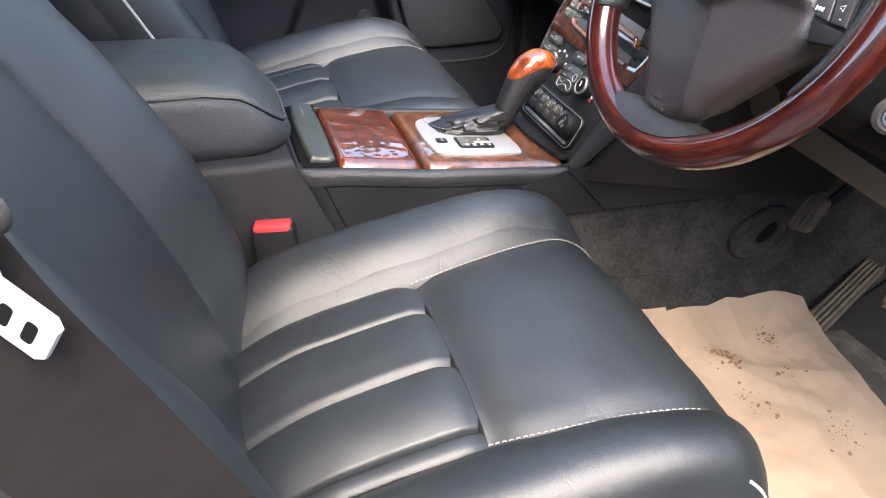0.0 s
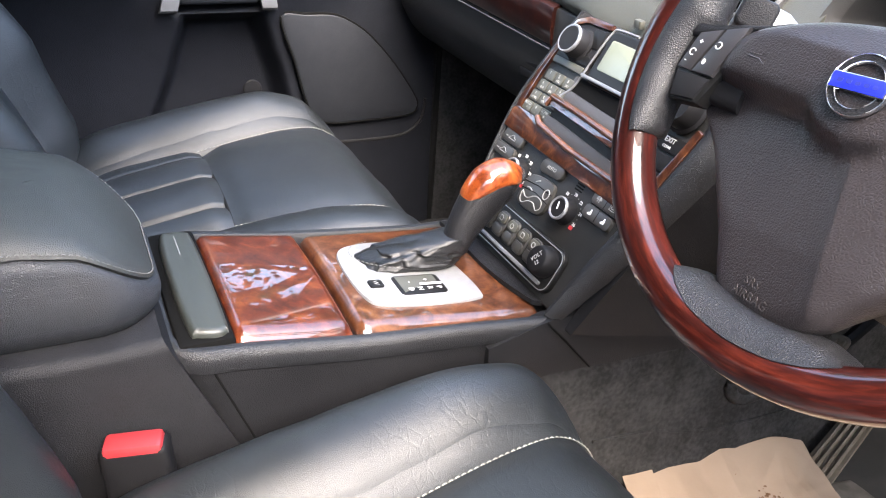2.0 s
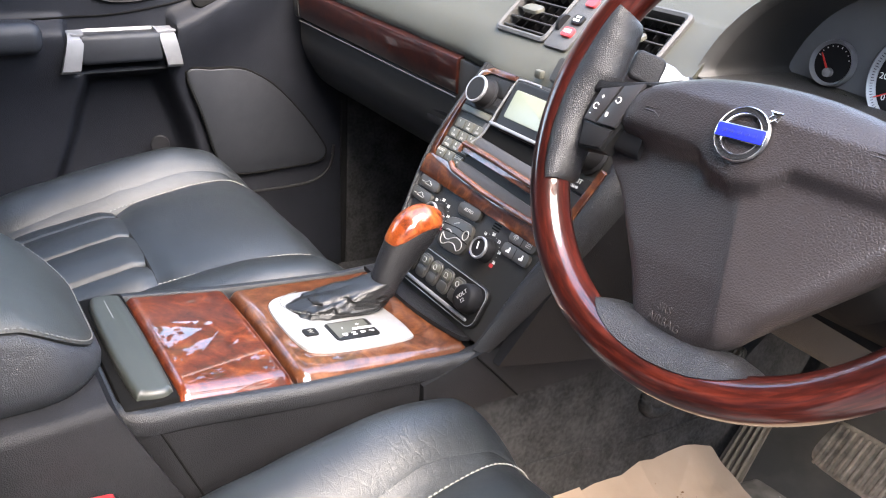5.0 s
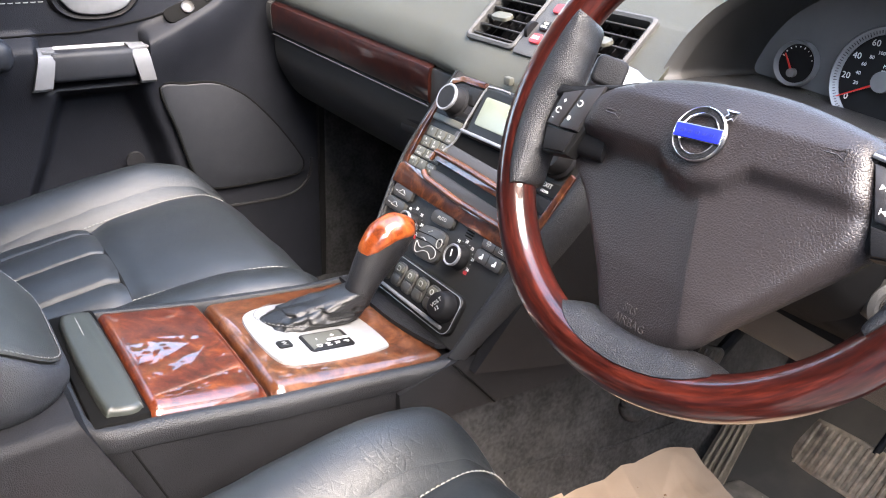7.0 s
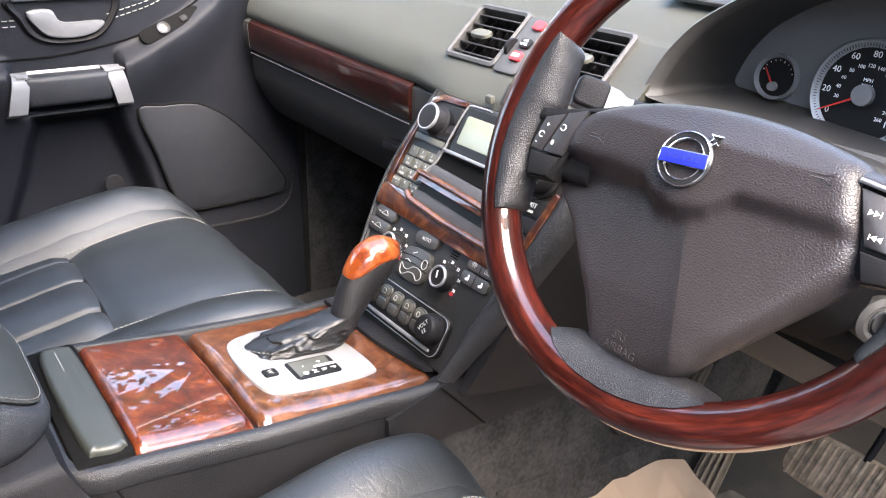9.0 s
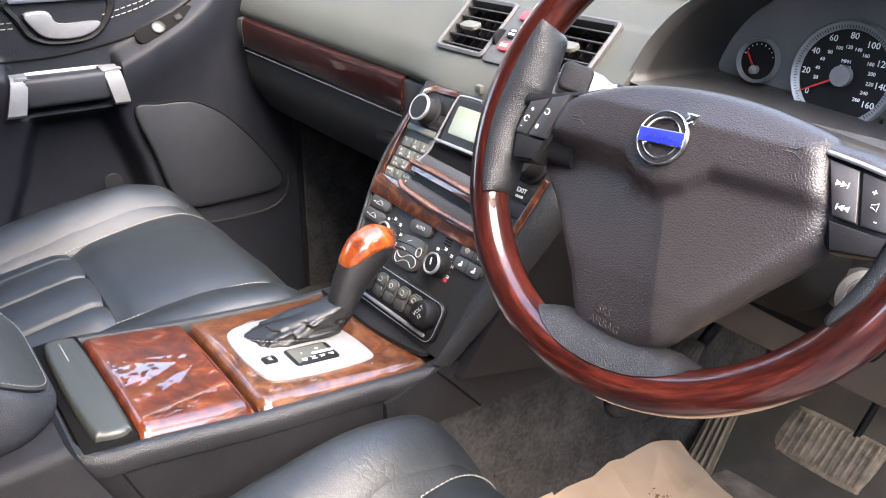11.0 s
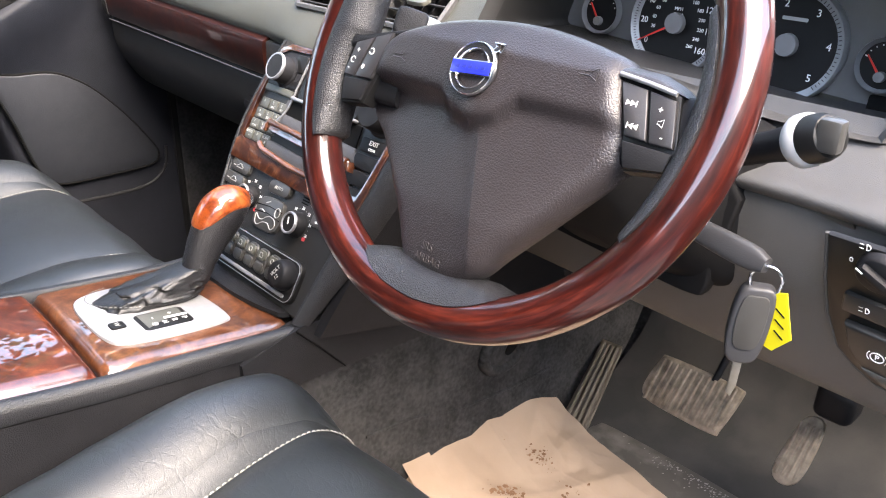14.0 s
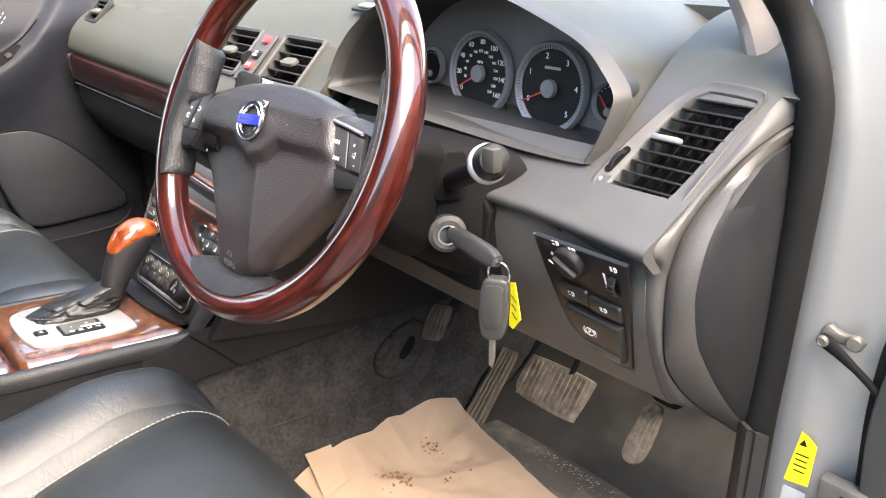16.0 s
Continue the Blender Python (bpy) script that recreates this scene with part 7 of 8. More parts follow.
loft(bm, [[QM @ Vector((x, p[0] * f, p[1] * f)) for p in rrect(0.028, 0.02, 0.006)] for f, x in ((0.6, -0.062), (0.72, -0.058), (0.76, -0.036), (0.7, -0.034), (0.72, -0.03), (0.96, -0.022), (1.0, -0.014), (1.0, 0.012), (0.94, 0.0145), (0.8, 0.0155))])
part("stalk_sleeve", bm, SILVER, stl, "pale silver sleeve")
bm = bmesh.new()
prism(bm, rrect(0.029, 0.0265, 0.006), 0.0065, QM @ pose(0.001, -0.001, 0.0085), 0.003, 3)
part("stalk_end", bm, PANEL, stl, "dark square key")
# dark surround of the column, set into the knee panel
bm = bmesh.new()
prism(bm, smooth_poly([Vector(p) for p in ((0.28, 0.54), (0.285, 0.47), (0.29, 0.432), (0.32, 0.4275), (0.44, 0.4185), (0.485, 0.417), (0.4965, 0.4235), (0.4985, 0.45), (0.496, 0.54))], 3), 0.014, basis((0, 0.207, 0), (1, 0, 0), (0, 0, 1)), 0.004, 3)
part("column_surround", bm, MATTE, column, "black surround of the steering column")
bm = bmesh.new()
tube(bm, [Vector((x, 0.1955, z)) for x, z in ((0.35, 0.4355), (0.44, 0.4285), (0.482, 0.428), (0.488, 0.436))], 0.002, 6)
part("surround_edge", bm, PANEL, column, "lighter lower edge of the surround")
# ignition housing
IG = Vector((0.479, 0.163, 0.492))
igd = Vector((0.86, -0.51, 0.0)).normalized()
IGM = basis(IG, (0.51, 0.86, 0), (0, 0, 1))
bm = bmesh.new()
lathe(bm, [(0.021, -0.012), (0.0205, 0.004), (0.016, 0.007), (0.012, 0.006), (0.0115, 0.002), (0.0, 0.002)], IGM, 32)
part("ignition_bezel", bm, DASH_MID, column, "dark grey ignition bezel")
bm = bmesh.new()
lathe(bm, [(0.0118, 0.001), (0.0115, 0.0075), (0.0095, 0.0075), (0.009, 0.003)], IGM, 28)
part("lock_ring", bm, CHROME, column, "chrome lock ring")

# keys
key = thing("car_key", "black car key in the ignition with a second key hanging", "key", tuple(IG))
RING = Vector((0.56, 0.157, 0.482))
bm = bmesh.new()
kdir = (RING - IG)
rings = []
for t in np.linspace(0, 1, 9):
    c = IG.lerp(RING, lerp(0.1, 1.0, t)) + Vector((0, 0, 0.004))
    w = interp(t, [0, 0.15, 0.5, 0.85, 1.0], [0.0055, 0.0095, 0.0105, 0.0105, 0.006])
    side = kdir.normalized().cross(Vector((0.1, 0.3, 1)).normalized()).normalized()
    upv = side.cross(kdir.normalized())
    rings.append([c + upv * (w * math.copysign(abs(math.cos(b)) ** 0.6, math.cos(b))) + side * (0.0065 * math.copysign(abs(math.sin(b)) ** 0.6, math.sin(b))) for b in np.linspace(0, 2 * math.pi, 18, endpoint=False)])
part("key_head", loft(bm, rings), KEYBLACK, key, "black key head")
bm = bmesh.new()
rc = RING + Vector((0.002, 0, -0.008))
tube(bm, [rc + Vector((0.011 * math.cos(a), 0.004 * math.cos(a), 0.0125 * math.sin(a))) for a in np.linspace(0, 2 * math.pi, 28, endpoint=False)], 0.0013, 8, True)
part("key_ring", bm, CHROME, key, "steel key ring")
bm = bmesh.new()
HK = basis(RING + Vector((-0.004, 0.0, -0.048)), (0.87, 0.5, 0.02), (0.05, 0.0, 1))
body = smooth_poly([Vector(p) for p in ((-0.012, 0.03), (0.0, 0.034), (0.013, 0.03), (0.0155, 0.0), (0.012, -0.03), (0.0, -0.036), (-0.012, -0.03), (-0.0155, 0.0))], 5)
prism(bm, body, 0.012, HK @ pose(0, 0, -0.006), 0.003, 3)
fob = part("key_fob", bm, KEYBLACK, key, "black key fob")
bm = bmesh.new()
prism(bm, [(p.x * 0.72, p.y * 0.7 + 0.004) for p in body], 0.0015, HK @ pose(0, 0, 0.006), 0.0006)
part("fob_pad", bm, BUTTON, fob, "raised grey pad")
bm = bmesh.new()
prism(bm, [(-0.004, -0.032), (0.003, -0.032), (0.0035, -0.06), (0.001, -0.072), (-0.003, -0.068)], 0.0025, HK @ pose(0, 0, -0.001), 0.0005)
part("key_blade", bm, material("worn_steel", (0.25, 0.225, 0.19), 0.42, (0.33, 0.3, 0.26), 200, metal=0.9, bump=0.4, bscale=600), fob, "worn steel key blade")
tg = bmesh.new()
prism(tg, [(0.0, 0.008), (0.011, 0.012), (0.026, -0.022), (0.012, -0.04), (0.004, -0.04)], 0.0008, basis(RING + Vector((0.006, 0.012, -0.028)), (0.9, -0.3, 0), (0.05, 0, 1)))
tag = part("key_tag", tg, YELLOW, key, "yellow plastic key tag with dark handwriting")
bm = bmesh.new()
for k in range(3):
    prism(bm, rrect(0.011, 0.0012, 0.0004, 1), 0.0003, basis(RING + Vector((0.006, 0.012, -0.028)), (0.9, -0.3, 0), (0.05, 0, 1)) @ pose(0.01 + 0.002 * k, -0.006 - 0.009 * k, 0.0009, 0, 0, -20))
part("tag_writing", bm, PLASTIC, tag)

# ---------------------------------------------------------------- pedals, mats
brake = thing("brake_pedal", "dusty ribbed rubber brake pedal", "pedal", (0.37, 0.6, -0.02))
BM_ = basis((0.371, 0.473, 0.115), (1, 0.03, 0.04), (0, 0.55, 0.83))
bm = bmesh.new()
pad_o = [(-0.05, 0.036), (-0.058, 0.03), (-0.066, -0.012), (-0.058, -0.03), (-0.03, -0.036), (0.045, -0.039), (0.054, -0.03), (0.063, 0.022), (0.056, 0.033), (0.0, 0.036)]
prism(bm, smooth_poly([Vector(p) for p in pad_o], 3), 0.016, BM_ @ pose(0, 0, -0.012), 0.004)
pad = part("pad", bm, PEDAL, brake, "dusty rubber pad")
for k in range(12):
    bm = bmesh.new()
    rbox(bm, (0.005, 0.064, 0.004), BM_ @ pose(-0.053 + 0.0096 * k, -0.001, 0.0045, 0, 0, -4), 0.0015, 1)
    part("rib", bm, PEDAL, pad)
bm = bmesh.new()
tube(bm, [(0.395, 0.488, 0.14), (0.4, 0.52, 0.2), (0.405, 0.58, 0.3)], 0.005, 10)
part("pedal_arm", bm, PLASTIC, brake, "black pedal arm")
acc = thing("accelerator_pedal", "dusty ribbed rubber accelerator pedal", "pedal", (0.51, 0.55, -0.02))
AM = basis((0.511, 0.517, 0.079), (1, 0.1, 0.05), (0.06, 0.5, 0.86))
bm = bmesh.new()
prism(bm, smooth_poly([Vector(p) for p in ((-0.01, 0.046), (0.013, 0.044), (0.019, 0.0), (0.016, -0.04), (0.0, -0.05), (-0.017, -0.038), (-0.018, 0.0))], 4), 0.012, AM @ pose(0, 0, -0.008), 0.004)
pad = part("pad", bm, PEDAL, acc, "dusty rubber pad")
for k in range(4):
    bm = bmesh.new()
    rbox(bm, (0.004, 0.078, 0.004), AM @ pose(-0.012 + 0.008 * k, 0, 0.004), 0.0012, 1)
    part("rib", bm, PEDAL, pad)
bm = bmesh.new()
rbox(bm, (0.05, 0.05, 0.05), pose(0.53, 0.56, 0.15), 0.012, 3)
part("pedal_housing", bm, PLASTIC, acc, "black pedal housing")
park = thing("parking_brake_pedal", "small ribbed parking brake pedal beside the tunnel", "pedal", (0.19, 0.5, 0.1))
PM = basis((0.186, 0.398, 0.185), (0.92, 0.3, 0.1), (0.02, 0.45, 0.88))
bm = bmesh.new()
prism(bm, rrect(0.036, 0.062, 0.01), 0.012, PM, 0.003)
pad = part("pad", bm, DUSTY, park, "dusty rubber pad")
for k in range(4):
    bm = bmesh.new()
    rbox(bm, (0.0045, 0.052, 0.005), PM @ pose(-0.0125 + 0.0083 * k, 0, 0.0125), 0.0015, 1)
    part("rib", bm, DUSTY, pad)
bm = bmesh.new()
tube(bm, [(0.19, 0.41, 0.19), (0.198, 0.47, 0.25), (0.21, 0.55, 0.34)], 0.009, 8)
part("pedal_arm", bm, PLASTIC, park)
rest = thing("foot_rest", "worn ribbed rubber foot rest", "foot rest", (0.21, 0.6, -0.02))
rest_c = [Vector(p) for p in ((0.175, 0.456, -0.034), (0.227, 0.444, -0.034), (0.147, 0.59, 0.048), (0.186, 0.59, 0.052))]


def rest_point(u, v):
    return rest_c[0].lerp(rest_c[1], u).lerp(rest_c[2].lerp(rest_c[3], u), v)


part("pad", sheet(bmesh.new(), [[rest_point(u, v) for v in np.linspace(0, 1, 9)] for u in np.linspace(0, 1, 7)], 0.012, (0, 0, -1)), DUSTY, rest, "dusty rubber pad")
for k in range(4):
    bm = bmesh.new()
    tube(bm, [rest_point(0.16 + 0.22 * k, v) for v in np.linspace(0.04, 0.96, 6)], 0.0035, 6)
    part("rib", bm, DUSTY, rest)

mat_ob = thing("floor_mat", "dirty black rubber floor mat in the driver footwell", "mat", (0.42, 0.3, -0.05))
rows = []
for i in range(25):
    x = lerp(0.165, 0.7, i / 24)
    rows.append([Vector((x, y, interp(y, [0.0, 0.5, 0.6, 0.68, 0.75], [-0.048, -0.04, -0.022, 0.03, 0.14]) + 0.003 * noise.noise(Vector((x * 9, y * 9, 0))))) for y in np.linspace(0.0, 0.75, 31)])
part("mat_sheet", sheet(bmesh.new(), rows, 0.006, (0, 0, -1)), RUBBER, mat_ob, "black rubber with scuffed pale dust")
bm = bmesh.new()
prism(bm, smooth_poly([Vector(p) for p in ((0.225, 0.44), (0.222, 0.487), (0.245, 0.5), (0.4, 0.505), (0.56, 0.5), (0.6, 0.487), (0.606, 0.46), (0.58, 0.425), (0.45, 0.39), (0.3, 0.39))], 4), 0.016, pose(0, 0, -0.046, 0, 0, 0), 0.007, 3)
part("heel_pad", bm, SCUFF, mat_ob, "raised grey heel pad")
bm = bmesh.new()
rg = random.Random(8)
for _ in range(220):
    x = min(0.52, max(0.27, rg.gauss(0.41, 0.055)))
    y = 0.497 - abs(rg.gauss(0, 0.014))
    r = rg.uniform(0.0003, 0.0015)
    prism(bm, [(r * rg.uniform(0.4, 1.8) * math.cos(a), 0.7 * r * rg.uniform(0.4, 1.2) * math.sin(a)) for a in np.linspace(0, 2 * math.pi, 8, endpoint=False)], 0.0006, pose(x, y, -0.0302 - 0.25 * max(0, y - 0.492), 0, 0, rg.uniform(30, 80)))
tagged(part("pale_scuff", bm, material("pale_scuffs", (0.15, 0.14, 0.125), 0.8, (0.26, 0.245, 0.225), 50), mat_ob, "pale scuff marks on the heel pad"), kind="stuff")

# kraft paper sheet
FOLDS = [(Vector((math.cos(a), math.sin(a))), o, w) for a, o, w in ((0.5, 0.34, 0.05), (1.2, 0.42, 0.06), (2.2, 0.05, 0.045), (0.1, 0.27, 0.04), (1.75, 0.2, 0.05), (2.7, -0.12, 0.04), (0.9, 0.2, 0.05), (1.45, 0.33, 0.04))]


def paper_z(x, y):
    """The crumpled sheet: soft ridges along straight folds, curling up beside the tunnel."""
    z = -0.033 + 0.04 * max(0, (0.24 - x) / 0.1) ** 1.3 + 0.009 * min(1, max(0, (y - 0.35) / 0.05))
    for d, o, w in FOLDS:
        s = x * d.x + y * d.y - o
        along = -x * d.y + y * d.x
        z += 0.007 * max(0, 1 - abs(s) / (0.8 * w)) * (0.35 + 0.65 * max(0, math.sin(17 * along + 30 * o)))
    for sc, h in ((8.0, 0.004), (17.0, 0.0017)):
        q = Vector((x * sc + 0.5 * noise.noise(Vector((x * 6, y * 6, 7))), y * sc, sc))
        d = noise.voronoi(q)[0]
        z += h * max(0, 1 - (d[1] - d[0]) / 0.35) * (0.5 + noise.noise(Vector((x * 9, y * 9, sc))))
    return z + 0.0045 * abs(noise.noise(Vector((x * 14, y * 14, 3)))) + 0.0012 * noise.noise(Vector((x * 45, y * 45, 1)))


paper = thing("paper_mat", "crumpled brown kraft paper floor mat with dark stains", "paper", (0.3, 0.2, -0.04))
edge_l = [(0.165, 0.45), (0.135, 0.31), (0.138, 0.295), (0.128, 0.275), (0.15, 0.15), (0.19, 0.0), (0.22, -0.1)]
edge_r = [(0.168, 0.452), (0.295, 0.438), (0.40, 0.415), (0.515, 0.4), (0.6, 0.37), (0.63, 0.2), (0.62, -0.1)]
rows = []
for i in range(171):
    t = i / 170 * (len(edge_l) - 1)
    k = min(int(t), len(edge_l) - 2)
    a = Vector(edge_l[k]).lerp(Vector(edge_l[k + 1]), t - k)
    b = Vector(edge_r[k]).lerp(Vector(edge_r[k + 1]), t - k)
    row = []
    for j in range(131):
        p = a.lerp(b, j / 130)
        z = paper_z(p.x, p.y)
        row.append(Vector((p.x, p.y, z)))
    rows.append(row)
part("sheet", sheet(bmesh.new(), rows, 0.0006, (0, 0, -1)), PAPER, paper, "brown kraft paper", 20)
rows = []
for i in range(13):
    rows.append([Vector((lerp(0.124, 0.2, i / 12) + 0.012 * k / 8, lerp(0.205, 0.19, i / 12) - 0.05 * k / 8, paper_z(lerp(0.124, 0.2, i / 12), 0.18) + 0.004 + 0.006 * math.sin(math.pi * i / 12) - 0.002 * k / 8)) for k in range(9)])
part("torn_corner", sheet(bmesh.new(), rows, 0.0006, (0, 0, -1)), PAPER, paper, "folded torn corner", 20)

# ---------------------------------------------------------------- passenger door
DX = -0.735


def ledge_edge(y):
    return interp(y, [-0.85, -0.25, -0.06, -0.02, 0.063, 0.107, 0.17, 0.28], [0.488, 0.488, 0.487, 0.504, 0.545, 0.576, 0.64, 0.75])


def ease(t):
    t = min(1.0, max(0.0, t))
    return t * t * (3 - 2 * t)


def door_x(y, z):
    d = z - ledge_edge(y)
    proud = 0.034 * interp(y, [-0.85, 0.0, 0.12, 0.22, 0.28], [1, 1, 0.8, 0.35, 0.1])
    ledge = proud * (1 - ease(d / 0.034)) if d > 0 else proud * math.exp(-(d / 0.085) ** 2)
    hollow = ease((y + 0.238) / 0.012) * ease((-0.054 - y) / 0.012)
    ledge *= 1 - hollow * ease((z - 0.415) / 0.02) * (1 - ease((z - 0.525) / 0.02))
    half = lerp(0.078, 0.15, min(1, max(0, (0.41 - z) / 0.22)))
    inside = min(half - abs(y + 0.14 + 0.12 * max(0, 0.3 - z)), (0.425 - z), (z - 0.1))
    pocket = -0.055 * ease(inside / 0.035)
    lower = 0.01 * max(0, (0.3 - z)) / 0.3
    upper = -0.05 * max(0, (z - 0.6) / 0.1) ** 1.5
    return DX + ledge + pocket + lower + upper


door = thing("passenger_door", "closed dark passenger door with silver grip and map pocket", "car door", (DX, 0.0, -0.05))
rows = []
for i in range(226):
    y = lerp(-0.85, 0.275, i / 225)
    rows.append([Vector((door_x(y, z), y, z)) for z in np.linspace(-0.06, 0.67, 147)])
part("door_panel", sheet(bmesh.new(), rows, 0.05, (-1, 0, 0)), material("door_trim_vinyl", (0.0092, 0.0104, 0.0142), 0.5, (0.0135, 0.015, 0.0195), 30, bump=0.4, bscale=700, kind="grain", spec=0.2), door, "dark grained door trim")


def door_pose(y, z, h=0.0):
    """On the door: x along the car, y up, z into the cabin."""
    return basis((DX + h, y, z), (0, 1, 0), (0, 0, 1))


# speaker panel
spk = [(-0.04, 0.41), (0.005, 0.413), (0.06, 0.41), (0.1, 0.392), (0.136, 0.364), (0.184, 0.31), (0.226, 0.25), (0.238, 0.222), (0.222, 0.203), (0.15, 0.199), (0.04, 0.202), (0.008, 0.238), (-0.016, 0.325)]
bm = bmesh.new()
prism(bm, smooth_poly([Vector(p) for p in spk], 4), 0.02, door_pose(0, 0, -0.006), 0.005, 3)
part("speaker_panel", bm, GRAINED, door, "smooth dark speaker panel")
bm = bmesh.new()
tube(bm, [Vector((DX + 0.012, p[0], p[1])) for p in smooth_poly([Vector(p) for p in spk], 4)], 0.0022, 6, True)
part("panel_joint", bm, RECESS, door)
bm = bmesh.new()
tube(bm, [Vector((DX + 0.03, y, z)) for y, z in smooth_poly([Vector(p) for p in ((0.03, 0.168), (0.12, 0.164), (0.2, 0.168), (0.238, 0.195), (0.247, 0.24))], 5, False)], 0.0035, 8)
part("lower_rim", bm, PLASTIC, door, "dark moulded rim")
bm = bmesh.new()
lathe(bm, [(0.018, 0), (0.016, 0.003), (0.0, 0.003)], door_pose(-0.09, 0.27, -0.02), 28)
part("reflector", bm, PANEL, door, "round dark lamp")
# silver grip: two legs and a cup
GRIP = material("grip_silver", (0.15, 0.154, 0.165), 0.4, (0.185, 0.19, 0.2), 60, metal=0.3)
for top_y, low_y in (((-0.231, -0.206), (-0.25, -0.221)), ((-0.091, -0.062), (-0.076, -0.05))):
    rings = []
    for h, z in ((0.012, 0.4245), (0.034, 0.427), (0.0395, 0.432), (0.041, 0.446), (0.0405, 0.47), (0.037, 0.4825), (0.028, 0.4895), (0.01, 0.493)):
        t = (z - 0.4245) / 0.0685
        a, b = lerp(low_y[0], top_y[0], t), lerp(low_y[1], top_y[1], t)
        rings.append([Vector((DX + h, a, z)), Vector((DX + h + 0.001, (a + b) / 2, z)), Vector((DX + h, b, z)), Vector((DX + h - 0.012, b, z - 0.002)), Vector((DX + h - 0.012, a, z - 0.002))])
    part("grip_leg", loft(bmesh.new(), rings), GRIP, door, "satin silver grip leg", 30)
rows = []
for i in range(33):
    t = i / 32
    y = lerp(-0.23, -0.062, t)
    k = ease(min(t, 1 - t) / 0.22)
    rows.append([Vector((DX + h, y + 0.004 * (1 - k), lerp(0.4905, z, k))) for h, z in ((-0.022, 0.496), (-0.016, 0.507), (-0.011, 0.5095), (-0.006, 0.506), (0.0, 0.492), (0.008, 0.481), (0.018, 0.478), (0.028, 0.481), (0.034, 0.487))])
part("grip_cup", sheet(bmesh.new(), rows, 0.003, (0, 0, -1)), GRIP, door, "satin silver pull cup")
bm = bmesh.new()
rbox(bm, (0.04, 0.136, 0.05), pose(DX + 0.019, -0.15, 0.4635), 0.009, 3)
part("grip_pad", bm, GRAINED, door, "black grip pad")
# opener
BLUEGREY = material("satin_blue_grey", (0.09, 0.1, 0.125), 0.4, (0.11, 0.12, 0.145), 60)
bm = bmesh.new()
opn = smooth_poly([Vector(p) for p in ((-0.212, 0.605), (-0.13, 0.612), (-0.052, 0.606), (-0.058, 0.57), (-0.09, 0.54), (-0.15, 0.535), (-0.185, 0.548), (-0.2, 0.575))], 5)
rings = []
oc = Vector((-0.13, 0.578))
for f, h in ((1.06, -0.03), (1.06, 0.004), (1.0, 0.008), (0.9, 0.004), (0.86, -0.012), (0.3, -0.014)):
    rings.append([Vector((DX + h, oc.x + (p[0] - oc.x) * f, oc.y + (p[1] - oc.y) * f)) for p in opn])
loft(bm, rings)
op = part("door_opener", bm, PLASTIC, door, "dark opener recess with silver lever")
bm = bmesh.new()
prism(bm, smooth_poly([Vector(p) for p in ((-0.19, 0.585), (-0.155, 0.588), (-0.145, 0.572), (-0.13, 0.566), (-0.075, 0.566), (-0.085, 0.55), (-0.12, 0.541), (-0.16, 0.545), (-0.178, 0.56))], 4), 0.012, door_pose(0, 0, -0.002), 0.004, 3)
part("opener_lever", bm, SILVER, op, "satin silver door lever")
bm = bmesh.new()
rbox(bm, (0.012, 0.155, 0.01), pose(DX + 0.004, -0.132, 0.607), 0.004)
part("opener_lip", bm, BLUEGREY, op, "grey lip")
# window switch pod
WP = basis((DX + 0.012, 0.036, 0.5505), (0.0, 0.93, 0.365), (-0.55, -0.33, 0.76))
bm = bmesh.new()
prism(bm, rrect(0.118, 0.028, 0.012), 0.006, WP, 0.002)
pod = part("window_switch_pod", bm, RECESS, door, "black window switch pod")
bm = bmesh.new()
lathe(bm, [(0.012, 0), (0.011, 0.005), (0.007, 0.003), (0, 0.003)], WP @ pose(-0.015, 0, 0.005), 24)
part("window_switch", bm, BUTTON, pod, "bright rimmed switch")
bm = bmesh.new()
rbox(bm, (0.014, 0.012, 0.005), WP @ pose(0.025, 0, 0.006), 0.002)
part("lock_switch", bm, PLASTIC, pod)
# crease and stitching of the upper panel
bm = bmesh.new()
tube(bm, [Vector((door_x(y, z) + 0.002, y, z)) for y, z in smooth_poly([Vector(p) for p in ((-0.8, 0.515), (-0.4, 0.512), (-0.235, 0.513), (-0.145, 0.515), (-0.036, 0.533), (0.03, 0.558), (0.087, 0.589), (0.13, 0.625))], 6, False)], 0.0016, 6)
part("panel_crease", bm, RECESS, door)
for dz in (0.0, 0.009):
    bm = bmesh.new()
    for seg in (((-0.6, 0.562), (-0.4, 0.562), (-0.2, 0.564)), ((-0.066, 0.566), (-0.03, 0.575), (0.01, 0.587), (0.045, 0.606), (0.08, 0.64))):
        dashes(bm, [Vector((door_x(y, z + dz) + 0.001, y, z + dz)) for y, z in smooth_poly([Vector(p) for p in seg], 5, False)], 0.007, 0.004, 0.0009, 0.0008, (1, 0, 0))
    tagged(part("stitching", bm, THREAD, door, "pale decorative stitching"), kind="stuff")
bm = bmesh.new()
rbox(bm, (0.06, 0.3, 0.05), pose(DX + 0.03, -0.42, 0.49), 0.018, 4)
part("elbow_rest", bm, GRAINED, door, "black padded elbow rest")

bm = bmesh.new()
rows = []
for i in range(11):
    z = lerp(-0.06, 0.6, i / 10)
    rows.append([Vector((x, y, z)) for x, y in ((-0.75, 0.27), (-0.722, 0.29), (-0.715, 0.34), (-0.712, 0.5), (-0.7, 0.9))])
tagged(part("kick_panel_west", sheet(bm, rows, 0.02, (-1, 0, 0)), CARPET), "dark carpeted side of the passenger footwell", "trim", kind="structure")
bm = bmesh.new()
